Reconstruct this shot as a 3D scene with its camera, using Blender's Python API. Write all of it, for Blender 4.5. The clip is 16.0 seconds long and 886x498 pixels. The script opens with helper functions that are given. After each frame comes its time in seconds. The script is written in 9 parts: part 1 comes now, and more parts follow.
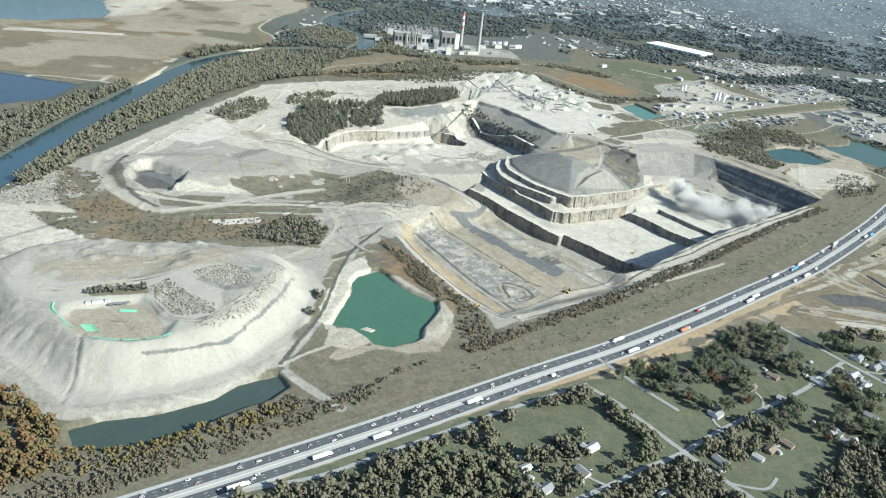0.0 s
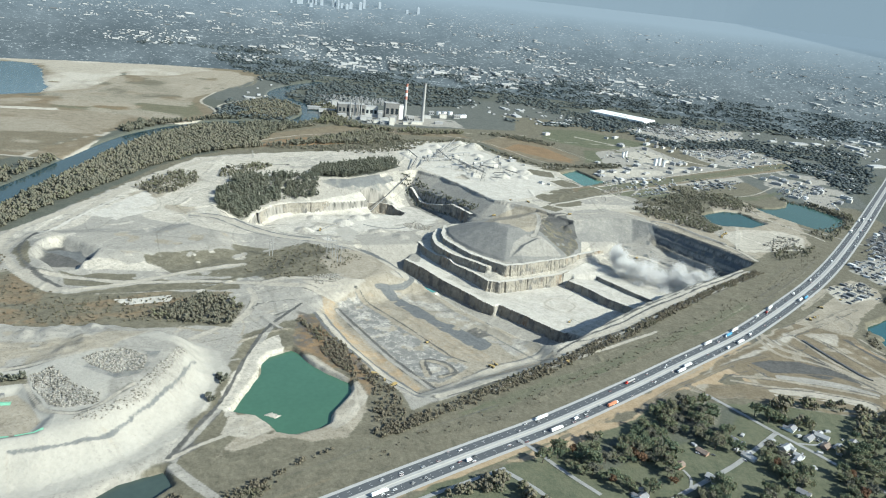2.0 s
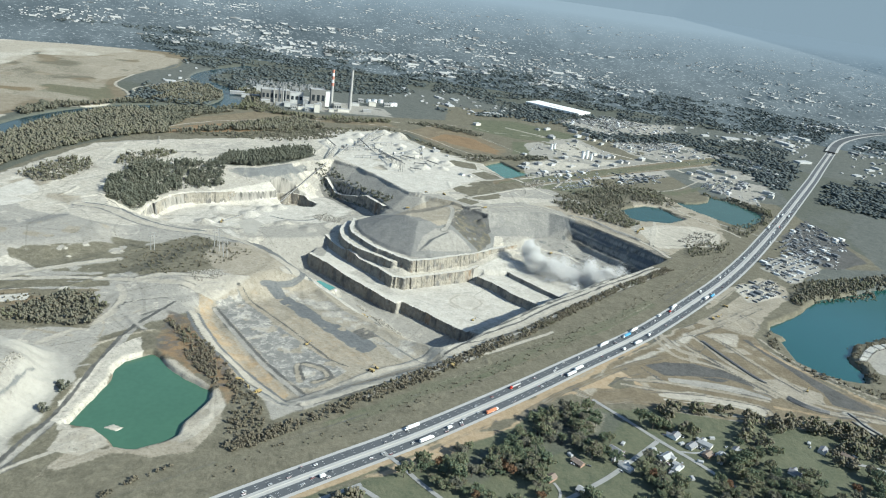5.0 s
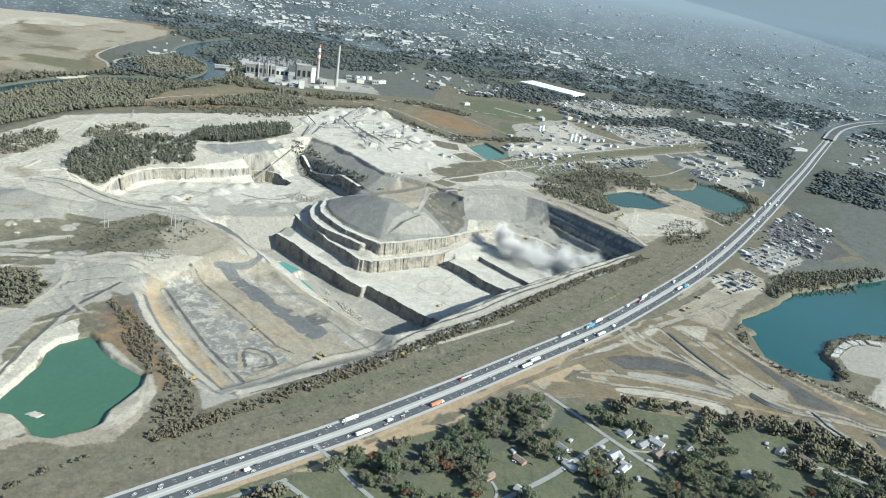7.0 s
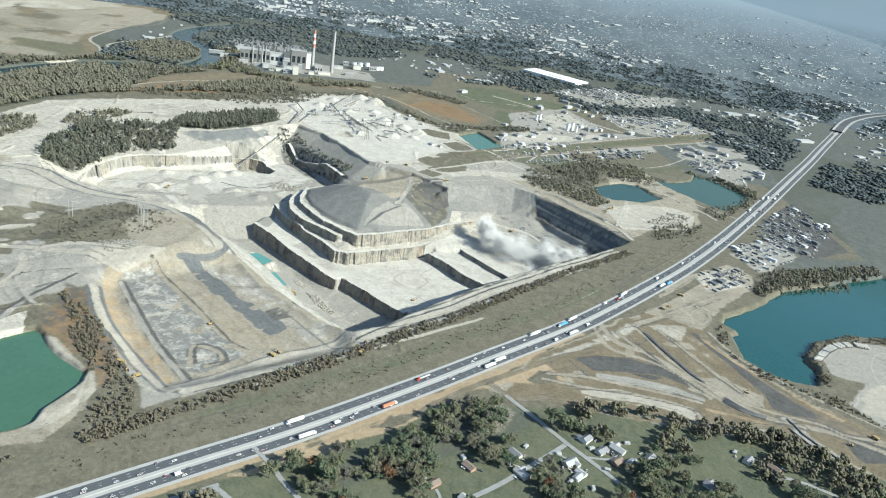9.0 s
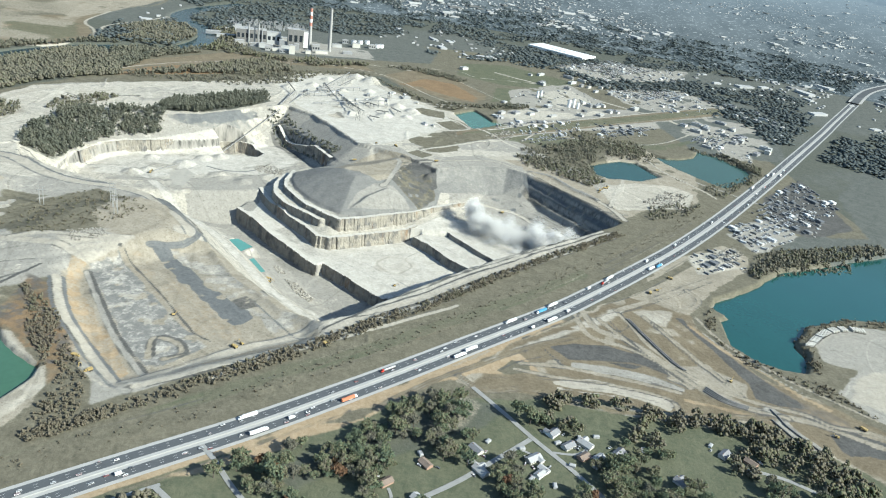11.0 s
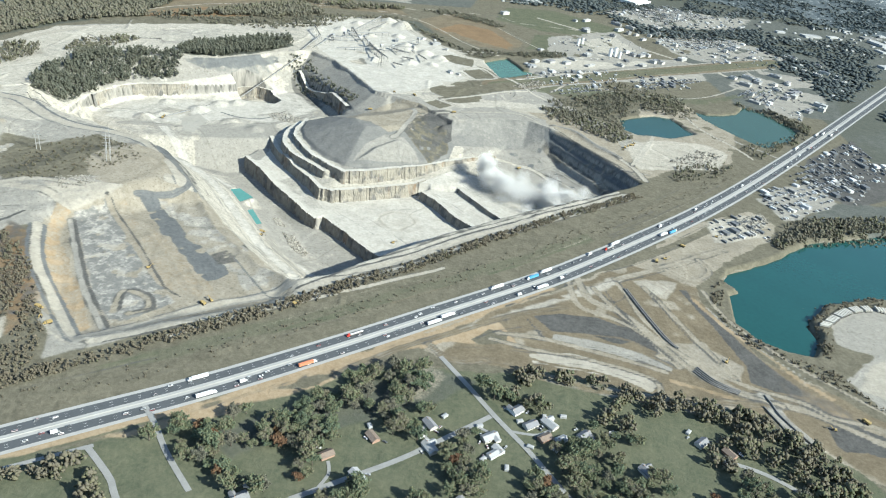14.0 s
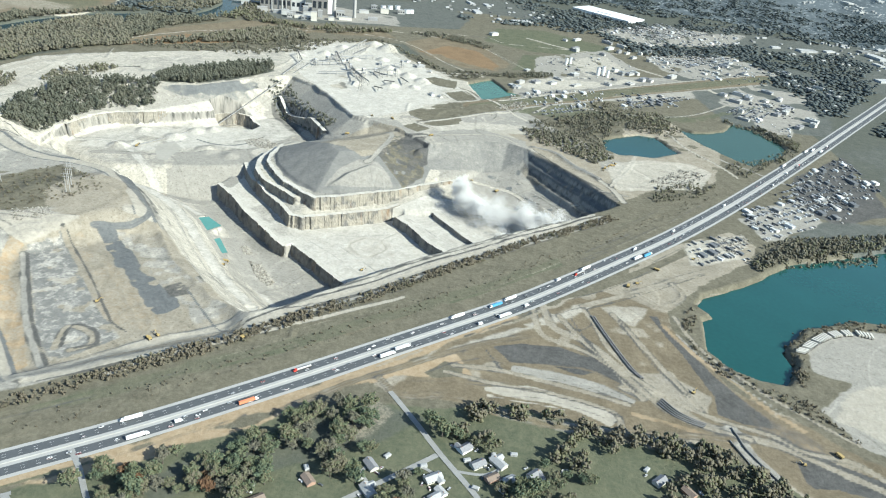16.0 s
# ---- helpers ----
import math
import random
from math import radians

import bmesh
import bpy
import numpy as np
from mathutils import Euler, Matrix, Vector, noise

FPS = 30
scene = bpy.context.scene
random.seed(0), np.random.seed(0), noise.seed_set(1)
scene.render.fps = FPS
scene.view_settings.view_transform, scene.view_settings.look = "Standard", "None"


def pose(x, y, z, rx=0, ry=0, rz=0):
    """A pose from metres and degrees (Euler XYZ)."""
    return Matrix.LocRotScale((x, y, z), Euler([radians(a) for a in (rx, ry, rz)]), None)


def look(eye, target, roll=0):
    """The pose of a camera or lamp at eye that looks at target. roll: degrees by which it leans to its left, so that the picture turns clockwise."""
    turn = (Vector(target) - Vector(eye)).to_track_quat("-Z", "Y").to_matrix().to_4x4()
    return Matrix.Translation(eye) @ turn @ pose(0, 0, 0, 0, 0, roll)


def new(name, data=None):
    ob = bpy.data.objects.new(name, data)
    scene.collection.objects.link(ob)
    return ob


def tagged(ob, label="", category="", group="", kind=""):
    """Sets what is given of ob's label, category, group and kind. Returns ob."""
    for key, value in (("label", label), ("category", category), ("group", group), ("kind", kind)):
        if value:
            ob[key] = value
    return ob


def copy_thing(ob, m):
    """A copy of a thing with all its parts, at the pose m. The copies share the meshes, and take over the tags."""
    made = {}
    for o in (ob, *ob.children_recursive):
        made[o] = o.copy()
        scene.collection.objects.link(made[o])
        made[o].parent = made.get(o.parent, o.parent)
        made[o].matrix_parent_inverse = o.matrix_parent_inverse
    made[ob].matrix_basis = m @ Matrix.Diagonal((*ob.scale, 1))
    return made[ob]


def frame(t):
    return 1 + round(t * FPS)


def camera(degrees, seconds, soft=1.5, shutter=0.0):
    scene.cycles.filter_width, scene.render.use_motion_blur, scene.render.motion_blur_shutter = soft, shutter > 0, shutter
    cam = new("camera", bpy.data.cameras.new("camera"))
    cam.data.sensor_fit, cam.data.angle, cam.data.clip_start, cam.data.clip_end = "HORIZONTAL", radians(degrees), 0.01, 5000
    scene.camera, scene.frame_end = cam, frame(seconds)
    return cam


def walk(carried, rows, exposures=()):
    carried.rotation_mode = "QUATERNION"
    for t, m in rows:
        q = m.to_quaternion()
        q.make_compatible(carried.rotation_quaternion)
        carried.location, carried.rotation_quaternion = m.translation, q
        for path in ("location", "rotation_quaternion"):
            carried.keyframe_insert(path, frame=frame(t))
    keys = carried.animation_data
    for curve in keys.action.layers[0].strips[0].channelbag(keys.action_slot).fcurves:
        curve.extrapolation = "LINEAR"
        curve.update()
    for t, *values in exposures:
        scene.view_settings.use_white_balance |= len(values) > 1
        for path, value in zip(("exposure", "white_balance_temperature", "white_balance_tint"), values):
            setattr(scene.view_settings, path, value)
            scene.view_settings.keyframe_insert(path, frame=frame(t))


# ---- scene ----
cam = camera(61.5, 16.0, soft=1.1)
PATH = [
    (0, (1.563, -4.85, 464.793), (1.63, -3.035, 463.956), 6.9),
    (0.5, (17.495, 6.454, 464.008), (17.588, 8.282, 463.202), 7.0),
    (1, (33.644, 17.138, 463.433), (33.757, 18.987, 462.678), 6.7),
    (1.5, (49.979, 27.273, 463.061), (50.11, 29.141, 462.358), 6.5),
    (2, (66.474, 36.924, 462.886), (66.615, 38.806, 462.225), 6.4),
    (2.5, (83.103, 46.153, 462.898), (83.252, 48.045, 462.267), 6.4),
    (3, (99.84, 55.02, 463.09), (99.994, 56.917, 462.475), 6.6),
    (3.5, (116.665, 63.579, 463.454), (116.829, 65.475, 462.839), 6.7),
    (4, (133.555, 71.883, 463.979), (133.742, 73.772, 463.351), 6.9),
    (4.5, (150.492, 79.978, 464.657), (150.715, 81.856, 464.006), 7.4),
    (5, (167.458, 87.911, 465.477), (167.72, 89.776, 464.802), 8.1),
    (7.5, (252.222, 126.444, 471.316), (252.473, 128.285, 470.579), 9.5),
    (8, (269.084, 134.136, 472.748), (269.321, 135.975, 471.999), 9.4),
    (8.5, (285.9, 141.878, 474.236), (286.126, 143.714, 473.478), 9.4),
    (9, (302.663, 149.685, 475.768), (302.886, 151.519, 475.003), 9.6),
    (11.5, (385.661, 190.021, 483.553), (385.809, 191.824, 482.7), 7.9),
    (12, (402.113, 198.361, 485.024), (402.225, 200.153, 484.144), 7.6),
    (12.5, (418.53, 206.779, 486.426), (418.606, 208.559, 485.517), 7.5),
    (13, (434.919, 215.265, 487.742), (434.968, 217.03, 486.804), 7.6),
    (13.5, (451.291, 223.8, 488.954), (451.324, 225.553, 487.992), 7.9),
    (14, (467.66, 232.367, 490.042), (467.685, 234.112, 489.066), 8.3),
    (14.5, (484.038, 240.941, 490.988), (484.056, 242.685, 490.008), 8.2),
    (15, (500.441, 249.497, 491.772), (500.45, 251.245, 490.799), 8.0),
    (15.5, (516.886, 258.005, 492.373), (516.883, 259.761, 491.416), 7.4),
    (16, (533.393, 266.429, 492.771), (533.376, 268.198, 491.837), 6.8),
]
walk(cam, [(t, look(eye, target, roll)) for t, eye, target, roll in PATH], [(t, stops + 0.39, 6000, 0) for t, stops in ((0, 0.86), (2, 0.78), (4, 0.72), (6, 0.76), (9, 0.84), (14, 0.9), (16, 0.92))])

# ---- daylight ----
SUN_AZ, SUN_EL = (0.90, -0.44), 34.0
world = bpy.data.worlds.new("sky")
scene.world = world
world.use_nodes = True
wn, wl = world.node_tree.nodes, world.node_tree.links
sky = wn.new("ShaderNodeTexSky")
sky.sky_type, sky.sun_disc = "NISHITA", False
sky.sun_elevation = radians(SUN_EL)
sky.sun_rotation = math.atan2(SUN_AZ[0], SUN_AZ[1])
sky.air_density, sky.dust_density = 1.0, 0.6
wn["Background"].inputs["Strength"].default_value = 0.10
wl.new(sky.outputs[0], wn["Background"].inputs["Color"])
sun_data = bpy.data.lights.new("sun", "SUN")
sun_data.energy, sun_data.angle, sun_data.color = 4.8, radians(0.6), (1.0, 0.945, 0.85)
sun = new("sun", sun_data)
up = math.tan(radians(SUN_EL)) * math.hypot(*SUN_AZ)
sun.matrix_world = look((SUN_AZ[0] * 900, SUN_AZ[1] * 900, up * 900), (0, 0, 0))


# ---- materials ----
def material(name, color, rough=0.85, metal=0.0, vary=0.25, scale=1.0, bump=0.0, spec=0.3, random_by=""):
    """A plain surface with grain at two scales; random_by: 'island' or 'object' shifts the tone piece by piece."""
    m = bpy.data.materials.new(name)
    m.use_nodes = True
    n, l = m.node_tree.nodes, m.node_tree.links
    b = n["Principled BSDF"]
    b.inputs["Roughness"].default_value, b.inputs["Metallic"].default_value = rough, metal
    b.inputs["Specular IOR Level"].default_value = spec
    tc = n.new("ShaderNodeTexCoord")
    big, fine = n.new("ShaderNodeTexNoise"), n.new("ShaderNodeTexNoise")
    big.inputs["Scale"].default_value, fine.inputs["Scale"].default_value = 0.12 * scale, 1.1 * scale
    big.inputs["Detail"].default_value = fine.inputs["Detail"].default_value = 4
    l.new(tc.outputs["Object"], big.inputs["Vector"]), l.new(tc.outputs["Object"], fine.inputs["Vector"])
    add = n.new("ShaderNodeMath")
    add.operation = "ADD"
    l.new(big.outputs["Fac"], add.inputs[0]), l.new(fine.outputs["Fac"], add.inputs[1])
    value = add
    if random_by:
        r = n.new("ShaderNodeNewGeometry" if random_by == "island" else "ShaderNodeObjectInfo")
        more = n.new("ShaderNodeMath")
        more.operation = "MULTIPLY_ADD"
        more.inputs[1].default_value, more.inputs[2].default_value = 1.3, -0.65
        l.new(r.outputs["Random Per Island" if random_by == "island" else "Random"], more.inputs[0])
        value = n.new("ShaderNodeMath")
        value.operation = "ADD"
        l.new(add.outputs[0], value.inputs[0]), l.new(more.outputs[0], value.inputs[1])
    rng = n.new("ShaderNodeMapRange")
    rng.inputs["From Min"].default_value, rng.inputs["From Max"].default_value = 0.55, 1.45
    l.new(value.outputs[0], rng.inputs["Value"])
    mix = n.new("ShaderNodeMix")
    mix.data_type = "RGBA"
    mix.inputs["A"].default_value = (*[c * (1 - vary) for c in color], 1)
    mix.inputs["B"].default_value = (*[min(0.9, c * (1 + vary)) for c in color], 1)
    l.new(rng.outputs[0], mix.inputs["Factor"]), l.new(mix.outputs["Result"], b.inputs["Base Color"])
    if bump:
        bp = n.new("ShaderNodeBump")
        bp.inputs["Strength"].default_value, bp.inputs["Distance"].default_value = bump, 0.3
        l.new(fine.outputs["Fac"], bp.inputs["Height"]), l.new(bp.outputs["Normal"], b.inputs["Normal"])
    return m


def tones(name, stops, rough=0.9, spread=1.0, scale=0.05, thin=0.0):
    """Foliage and roofs: each island takes one of several tones."""
    m = bpy.data.materials.new(name)
    m.use_nodes = True
    n, l = m.node_tree.nodes, m.node_tree.links
    b = n["Principled BSDF"]
    b.inputs["Roughness"].default_value, b.inputs["Specular IOR Level"].default_value = rough, 0.15
    g, tc, big = n.new("ShaderNodeNewGeometry"), n.new("ShaderNodeTexCoord"), n.new("ShaderNodeTexNoise")
    big.inputs["Scale"].default_value = scale
    l.new(tc.outputs["Object"], big.inputs["Vector"])
    ob, add, add2 = n.new("ShaderNodeObjectInfo"), n.new("ShaderNodeMath"), n.new("ShaderNodeMath")
    add.operation, add2.operation = "MULTIPLY_ADD", "MULTIPLY_ADD"
    l.new(g.outputs["Random Per Island"], add.inputs[0])
    add.inputs[1].default_value = 0.45 * spread
    l.new(big.outputs["Fac"], add.inputs[2])
    l.new(ob.outputs["Random"], add2.inputs[0])
    add2.inputs[1].default_value = 0.5
    l.new(add.outputs[0], add2.inputs[2])
    rng = n.new("ShaderNodeMapRange")
    rng.inputs["From Min"].default_value, rng.inputs["From Max"].default_value = 0.45, 1.25
    l.new(add2.outputs[0], rng.inputs["Value"])
    ramp = n.new("ShaderNodeValToRGB")
    e = ramp.color_ramp.elements
    while len(e) < len(stops):
        e.new(0.5)
    for k, c in enumerate(stops):
        e[k].position, e[k].color = k / (len(stops) - 1), (*[q * 0.8 for q in c], 1)
    l.new(rng.outputs[0], ramp.inputs[0]), l.new(ramp.outputs[0], b.inputs["Base Color"])
    if thin:
        # leaves let some light through
        tr, mix = n.new("ShaderNodeBsdfTranslucent"), n.new("ShaderNodeMixShader")
        mix.inputs[0].default_value = thin
        l.new(ramp.outputs[0], tr.inputs["Color"])
        l.new(b.outputs[0], mix.inputs[1]), l.new(tr.outputs[0], mix.inputs[2])
        l.new(mix.outputs[0], n["Material Output"].inputs["Surface"])
    return m


def water_material(name, color, rough=0.12):
    m = material(name, color, rough=rough, vary=0.12, scale=0.15, spec=0.28)
    n, l = m.node_tree.nodes, m.node_tree.links
    w, bp, tc = n.new("ShaderNodeTexNoise"), n.new("ShaderNodeBump"), n.new("ShaderNodeTexCoord")
    w.inputs["Scale"].default_value, w.inputs["Detail"].default_value = 0.6, 3
    bp.inputs["Strength"].default_value, bp.inputs["Distance"].default_value = 0.15, 0.2
    l.new(tc.outputs["Object"], w.inputs["Vector"]), l.new(w.outputs["Fac"], bp.inputs["Height"])
    l.new(bp.outputs["Normal"], n["Principled BSDF"].inputs["Normal"])
    return m


# Ground covers: name, two tones, scale of the mottling (1/m)
COVERS = [
    ("scrub", (0.115, 0.106, 0.077), (0.215, 0.196, 0.143), 0.07),
    ("limestone", (0.37, 0.341, 0.28), (0.595, 0.553, 0.465), 0.09),
    ("gravel", (0.285, 0.268, 0.230), (0.40, 0.378, 0.328), 0.09),
    ("tan", (0.273, 0.239, 0.18), (0.405, 0.363, 0.286), 0.05),
    ("clay", (0.324, 0.236, 0.14), (0.468, 0.373, 0.252), 0.03),
    ("dark", (0.075, 0.075, 0.07), (0.145, 0.14, 0.13), 0.05),
    ("lawn", (0.095, 0.108, 0.07), (0.165, 0.165, 0.108), 0.05),
    ("field", (0.149, 0.122, 0.081), (0.255, 0.212, 0.146), 0.03),
    ("rust", (0.19, 0.132, 0.078), (0.285, 0.195, 0.112), 0.02),
    ("road", (0.36, 0.328, 0.265), (0.49, 0.452, 0.375), 0.08),
    ("wood", (0.085, 0.092, 0.078), (0.135, 0.14, 0.112), 0.06),
    ("town", (0.09, 0.10, 0.088), (0.165, 0.168, 0.15), 0.05),
    ("spoil", (0.185, 0.182, 0.168), (0.262, 0.255, 0.235), 0.06),
    ("chalk", (0.42, 0.395, 0.337), (0.635, 0.60, 0.525), 0.05),
    ("silt", (0.37, 0.35, 0.30), (0.45, 0.428, 0.372), 0.02),
    ("slate", (0.12, 0.125, 0.125), (0.19, 0.195, 0.19), 0.08),
]
BRIGHT = 0.64  # all the tones of the land against the table above
COVER = {c[0]: k for k, c in enumerate(COVERS)}


def ground_material():
    m = bpy.data.materials.new("ground_cover")
    m.use_nodes = True
    n, l = m.node_tree.nodes, m.node_tree.links
    b = n["Principled BSDF"]
    b.inputs["Roughness"].default_value, b.inputs["Specular IOR Level"].default_value = 0.95, 0.1
    tc, geo = n.new("ShaderNodeTexCoord"), n.new("ShaderNodeNewGeometry")
    fine = n.new("ShaderNodeTexNoise")
    fine.inputs["Scale"].default_value, fine.inputs["Detail"].default_value, fine.inputs["Roughness"].default_value = 0.22, 5, 0.7
    l.new(tc.outputs["Object"], fine.inputs["Vector"])
    sheets = []
    for k in range(4):
        a = n.new("ShaderNodeAttribute")
        a.attribute_name = f"cover_{k}"
        s = n.new("ShaderNodeSeparateColor")
        l.new(a.outputs["Color"], s.inputs[0])
        sheets.append((*s.outputs[:3], a.outputs["Alpha"]))
    rough_ = n.new("ShaderNodeTexNoise")
    rough_.inputs["Scale"].default_value, rough_.inputs["Detail"].default_value, rough_.inputs["Roughness"].default_value = 0.055, 7, 0.68
    l.new(tc.outputs["Object"], rough_.inputs["Vector"])
    total = share = None
    for k, (_, one, two, scale) in enumerate(COVERS):
        one, two = [c * BRIGHT for c in one], [c * BRIGHT for c in two]
        t = n.new("ShaderNodeTexNoise")
        t.inputs["Scale"].default_value, t.inputs["Detail"].default_value, t.inputs["Roughness"].default_value = scale, 7, 0.66
        t.inputs["Distortion"].default_value = 0.6
        l.new(tc.outputs["Object"], t.inputs["Vector"])
        add = n.new("ShaderNodeMath")
        add.operation = "MULTIPLY_ADD"
        add.inputs[1].default_value = 0.9
        l.new(fine.outputs["Fac"], add.inputs[0]), l.new(t.outputs["Fac"], add.inputs[2])
        r = n.new("ShaderNodeMapRange")
        r.inputs["From Min"].default_value, r.inputs["From Max"].default_value = 0.70, 1.20
        l.new(add.outputs[0], r.inputs["Value"])
        mix = n.new("ShaderNodeMix")
        mix.data_type = "RGBA"
        mix.inputs["A"].default_value, mix.inputs["B"].default_value = (*one, 1), (*two, 1)
        l.new(r.outputs[0], mix.inputs["Factor"])
        # covers meet along ragged, fairly sharp edges
        rag, sharp = n.new("ShaderNodeMath"), n.new("ShaderNodeMath")
        rag.operation, sharp.operation = "MULTIPLY", "POWER"
        tip = n.new("ShaderNodeMapRange")
        tip.inputs["To Min"].default_value, tip.inputs["To Max"].default_value = (0.55, 1.45) if k % 2 else (1.45, 0.55)
        tip.inputs["From Min"].default_value, tip.inputs["From Max"].default_value = 0.3, 0.7
        l.new((rough_ if k % 3 else fine).outputs["Fac"], tip.inputs["Value"])
        l.new(sheets[k // 4][k % 4], rag.inputs[0]), l.new(tip.outputs[0], rag.inputs[1])
        l.new(rag.outputs[0], sharp.inputs[0])
        sharp.inputs[1].default_value = 3.0
        ma = n.new("ShaderNodeVectorMath")
        ma.operation = "MULTIPLY_ADD"
        l.new(mix.outputs["Result"], ma.inputs[0]), l.new(sharp.outputs[0], ma.inputs[1])
        if total:
            l.new(total, ma.inputs[2])
            more = n.new("ShaderNodeMath")
            l.new(share, more.inputs[0]), l.new(sharp.outputs[0], more.inputs[1])
            share = more.outputs[0]
        else:
            share = sharp.outputs[0]
        total = ma.outputs[0]
    even = n.new("ShaderNodeVectorMath")
    even.operation = "DIVIDE"
    safe = n.new("ShaderNodeMath")
    safe.operation = "MAXIMUM"
    safe.inputs[1].default_value = 1e-4
    l.new(share, safe.inputs[0]), l.new(total, even.inputs[0]), l.new(safe.outputs[0], even.inputs[1])
    total = even.outputs[0]
    # bare stone is crossed by wheel tracks and strewn with debris
    bare = n.new("ShaderNodeMath")
    l.new(sheets[0][1], bare.inputs[0]), l.new(sheets[0][2], bare.inputs[1])
    bare2 = n.new("ShaderNodeMath")
    bare2.use_clamp = True
    l.new(bare.outputs[0], bare2.inputs[0]), l.new(sheets[0][3], bare2.inputs[1])
    gain = None
    for size, half, amount, shift in ((0.0045, 0.006, -0.16, 0.0), (0.006, 0.008, 0.14, 37.0), (0.0035, 0.005, -0.13, 91.0)):
        mp_, t, sub, ab, rg, ml = (n.new("ShaderNode" + q) for q in ("Mapping", "TexNoise", "Math", "Math", "MapRange", "Math"))
        mp_.inputs["Location"].default_value = (shift, shift * 2, 0)
        l.new(tc.outputs["Object"], mp_.inputs[0]), l.new(mp_.outputs[0], t.inputs["Vector"])
        t.inputs["Scale"].default_value, t.inputs["Detail"].default_value = size, 0.0
        sub.operation, sub.inputs[1].default_value = "SUBTRACT", 0.5
        l.new(t.outputs["Fac"], sub.inputs[0])
        ab.operation = "ABSOLUTE"
        l.new(sub.outputs[0], ab.inputs[0])
        rg.inputs["From Min"].default_value, rg.inputs["From Max"].default_value = half * 0.5, half
        rg.inputs["To Min"].default_value, rg.inputs["To Max"].default_value = amount, 0.0
        l.new(ab.outputs[0], rg.inputs["Value"])
        ml.operation = "ADD"
        l.new(rg.outputs[0], ml.inputs[0])
        if gain:
            l.new(gain, ml.inputs[1])
        else:
            ml.inputs[1].default_value = 0.0
        gain = ml.outputs[0]
    speck, sr, sa = n.new("ShaderNodeTexNoise"), n.new("ShaderNodeMapRange"), n.new("ShaderNodeMath")
    speck.inputs["Scale"].default_value, speck.inputs["Detail"].default_value, speck.inputs["Roughness"].default_value = 0.32, 4, 0.65
    l.new(tc.outputs["Object"], speck.inputs["Vector"])
    sr.inputs["From Min"].default_value, sr.inputs["From Max"].default_value = 0.33, 0.44
    sr.inputs["To Min"].default_value, sr.inputs["To Max"].default_value = -0.36, 0.0
    l.new(speck.outputs["Fac"], sr.inputs["Value"])
    l.new(sr.outputs[0], sa.inputs[0]), l.new(gain, sa.inputs[1])
    on, one_ = n.new("ShaderNodeMath"), n.new("ShaderNodeMath")
    on.operation = "MULTIPLY"
    one_.inputs[1].default_value = 1.0
    l.new(sa.outputs[0], on.inputs[0]), l.new(bare2.outputs[0], on.inputs[1]), l.new(on.outputs[0], one_.inputs[0])
    worn = n.new("ShaderNodeVectorMath")
    worn.operation = "SCALE"
    l.new(total, worn.inputs[0]), l.new(one_.outputs[0], worn.inputs["Scale"])
    total = worn.outputs[0]
    # steep faces show bare bedded rock, its tones lowered to deepen their shade
    sep, pos = n.new("ShaderNodeSeparateXYZ"), n.new("ShaderNodeSeparateXYZ")
    l.new(geo.outputs["Normal"], sep.inputs[0]), l.new(geo.outputs["Position"], pos.inputs[0])
    steep = n.new("ShaderNodeMapRange")
    steep.inputs["From Min"].default_value, steep.inputs["From Max"].default_value = 0.57, 0.42
    l.new(sep.outputs["Z"], steep.inputs["Value"])
    beds = n.new("ShaderNodeTexNoise")
    beds.inputs["Scale"].default_value, beds.inputs["Detail"].default_value = 1.0, 5
    mp = n.new("ShaderNodeMapping")
    mp.inputs["Scale"].default_value = (0.13, 0.13, 0.022)
    l.new(tc.outputs["Object"], mp.inputs[0]), l.new(mp.outputs[0], beds.inputs["Vector"])
    rock = n.new("ShaderNodeValToRGB")
    rock.color_ramp.elements.new(0.5)
    for stop, at, c in zip(rock.color_ramp.elements, (0.34, 0.43, 0.6), ((0.075, 0.072, 0.065), (0.155, 0.147, 0.13), (0.24, 0.225, 0.195))):
        stop.position, stop.color = at, (*c, 1)
    l.new(beds.outputs["Fac"], rock.inputs[0])
    face = n.new("ShaderNodeMix")
    face.data_type = "RGBA"
    l.new(steep.outputs[0], face.inputs["Factor"]), l.new(total, face.inputs["A"]), l.new(rock.outputs[0], face.inputs["B"])
    l.new(face.outputs["Result"], b.inputs["Base Color"])
    bp = n.new("ShaderNodeBump")
    bp.inputs["Strength"].default_value, bp.inputs["Distance"].default_value = 0.7, 1.2
    l.new(fine.outputs["Fac"], bp.inputs["Height"]), l.new(bp.outputs["Normal"], b.inputs["Normal"])
    return m


# ---- the lie of the land ----
def steps(parts):
    return np.concatenate([np.arange(a, b, s) for a, b, s in parts])


GX = steps([(-3500, -1400, 60), (-1400, -700, 14), (-700, -440, 4.5), (-440, 880, 2.4), (880, 1420, 4.5), (1420, 2000, 14), (2000, 4101, 60)])
GY = steps([(-3400, 0, 100), (0, 400, 20), (400, 540, 4), (540, 1560, 2.4), (1560, 1980, 3.4), (1980, 2300, 5.5), (2300, 2900, 9), (2900, 3901, 40)])
X, Y = (a.ravel() for a in np.meshgrid(GX, GY))
Z = np.zeros(X.size)
W = np.zeros((len(COVERS), X.size), np.float32)
W[0] = 1


def lattice(seed):
    return np.random.default_rng(seed).random((256, 256))


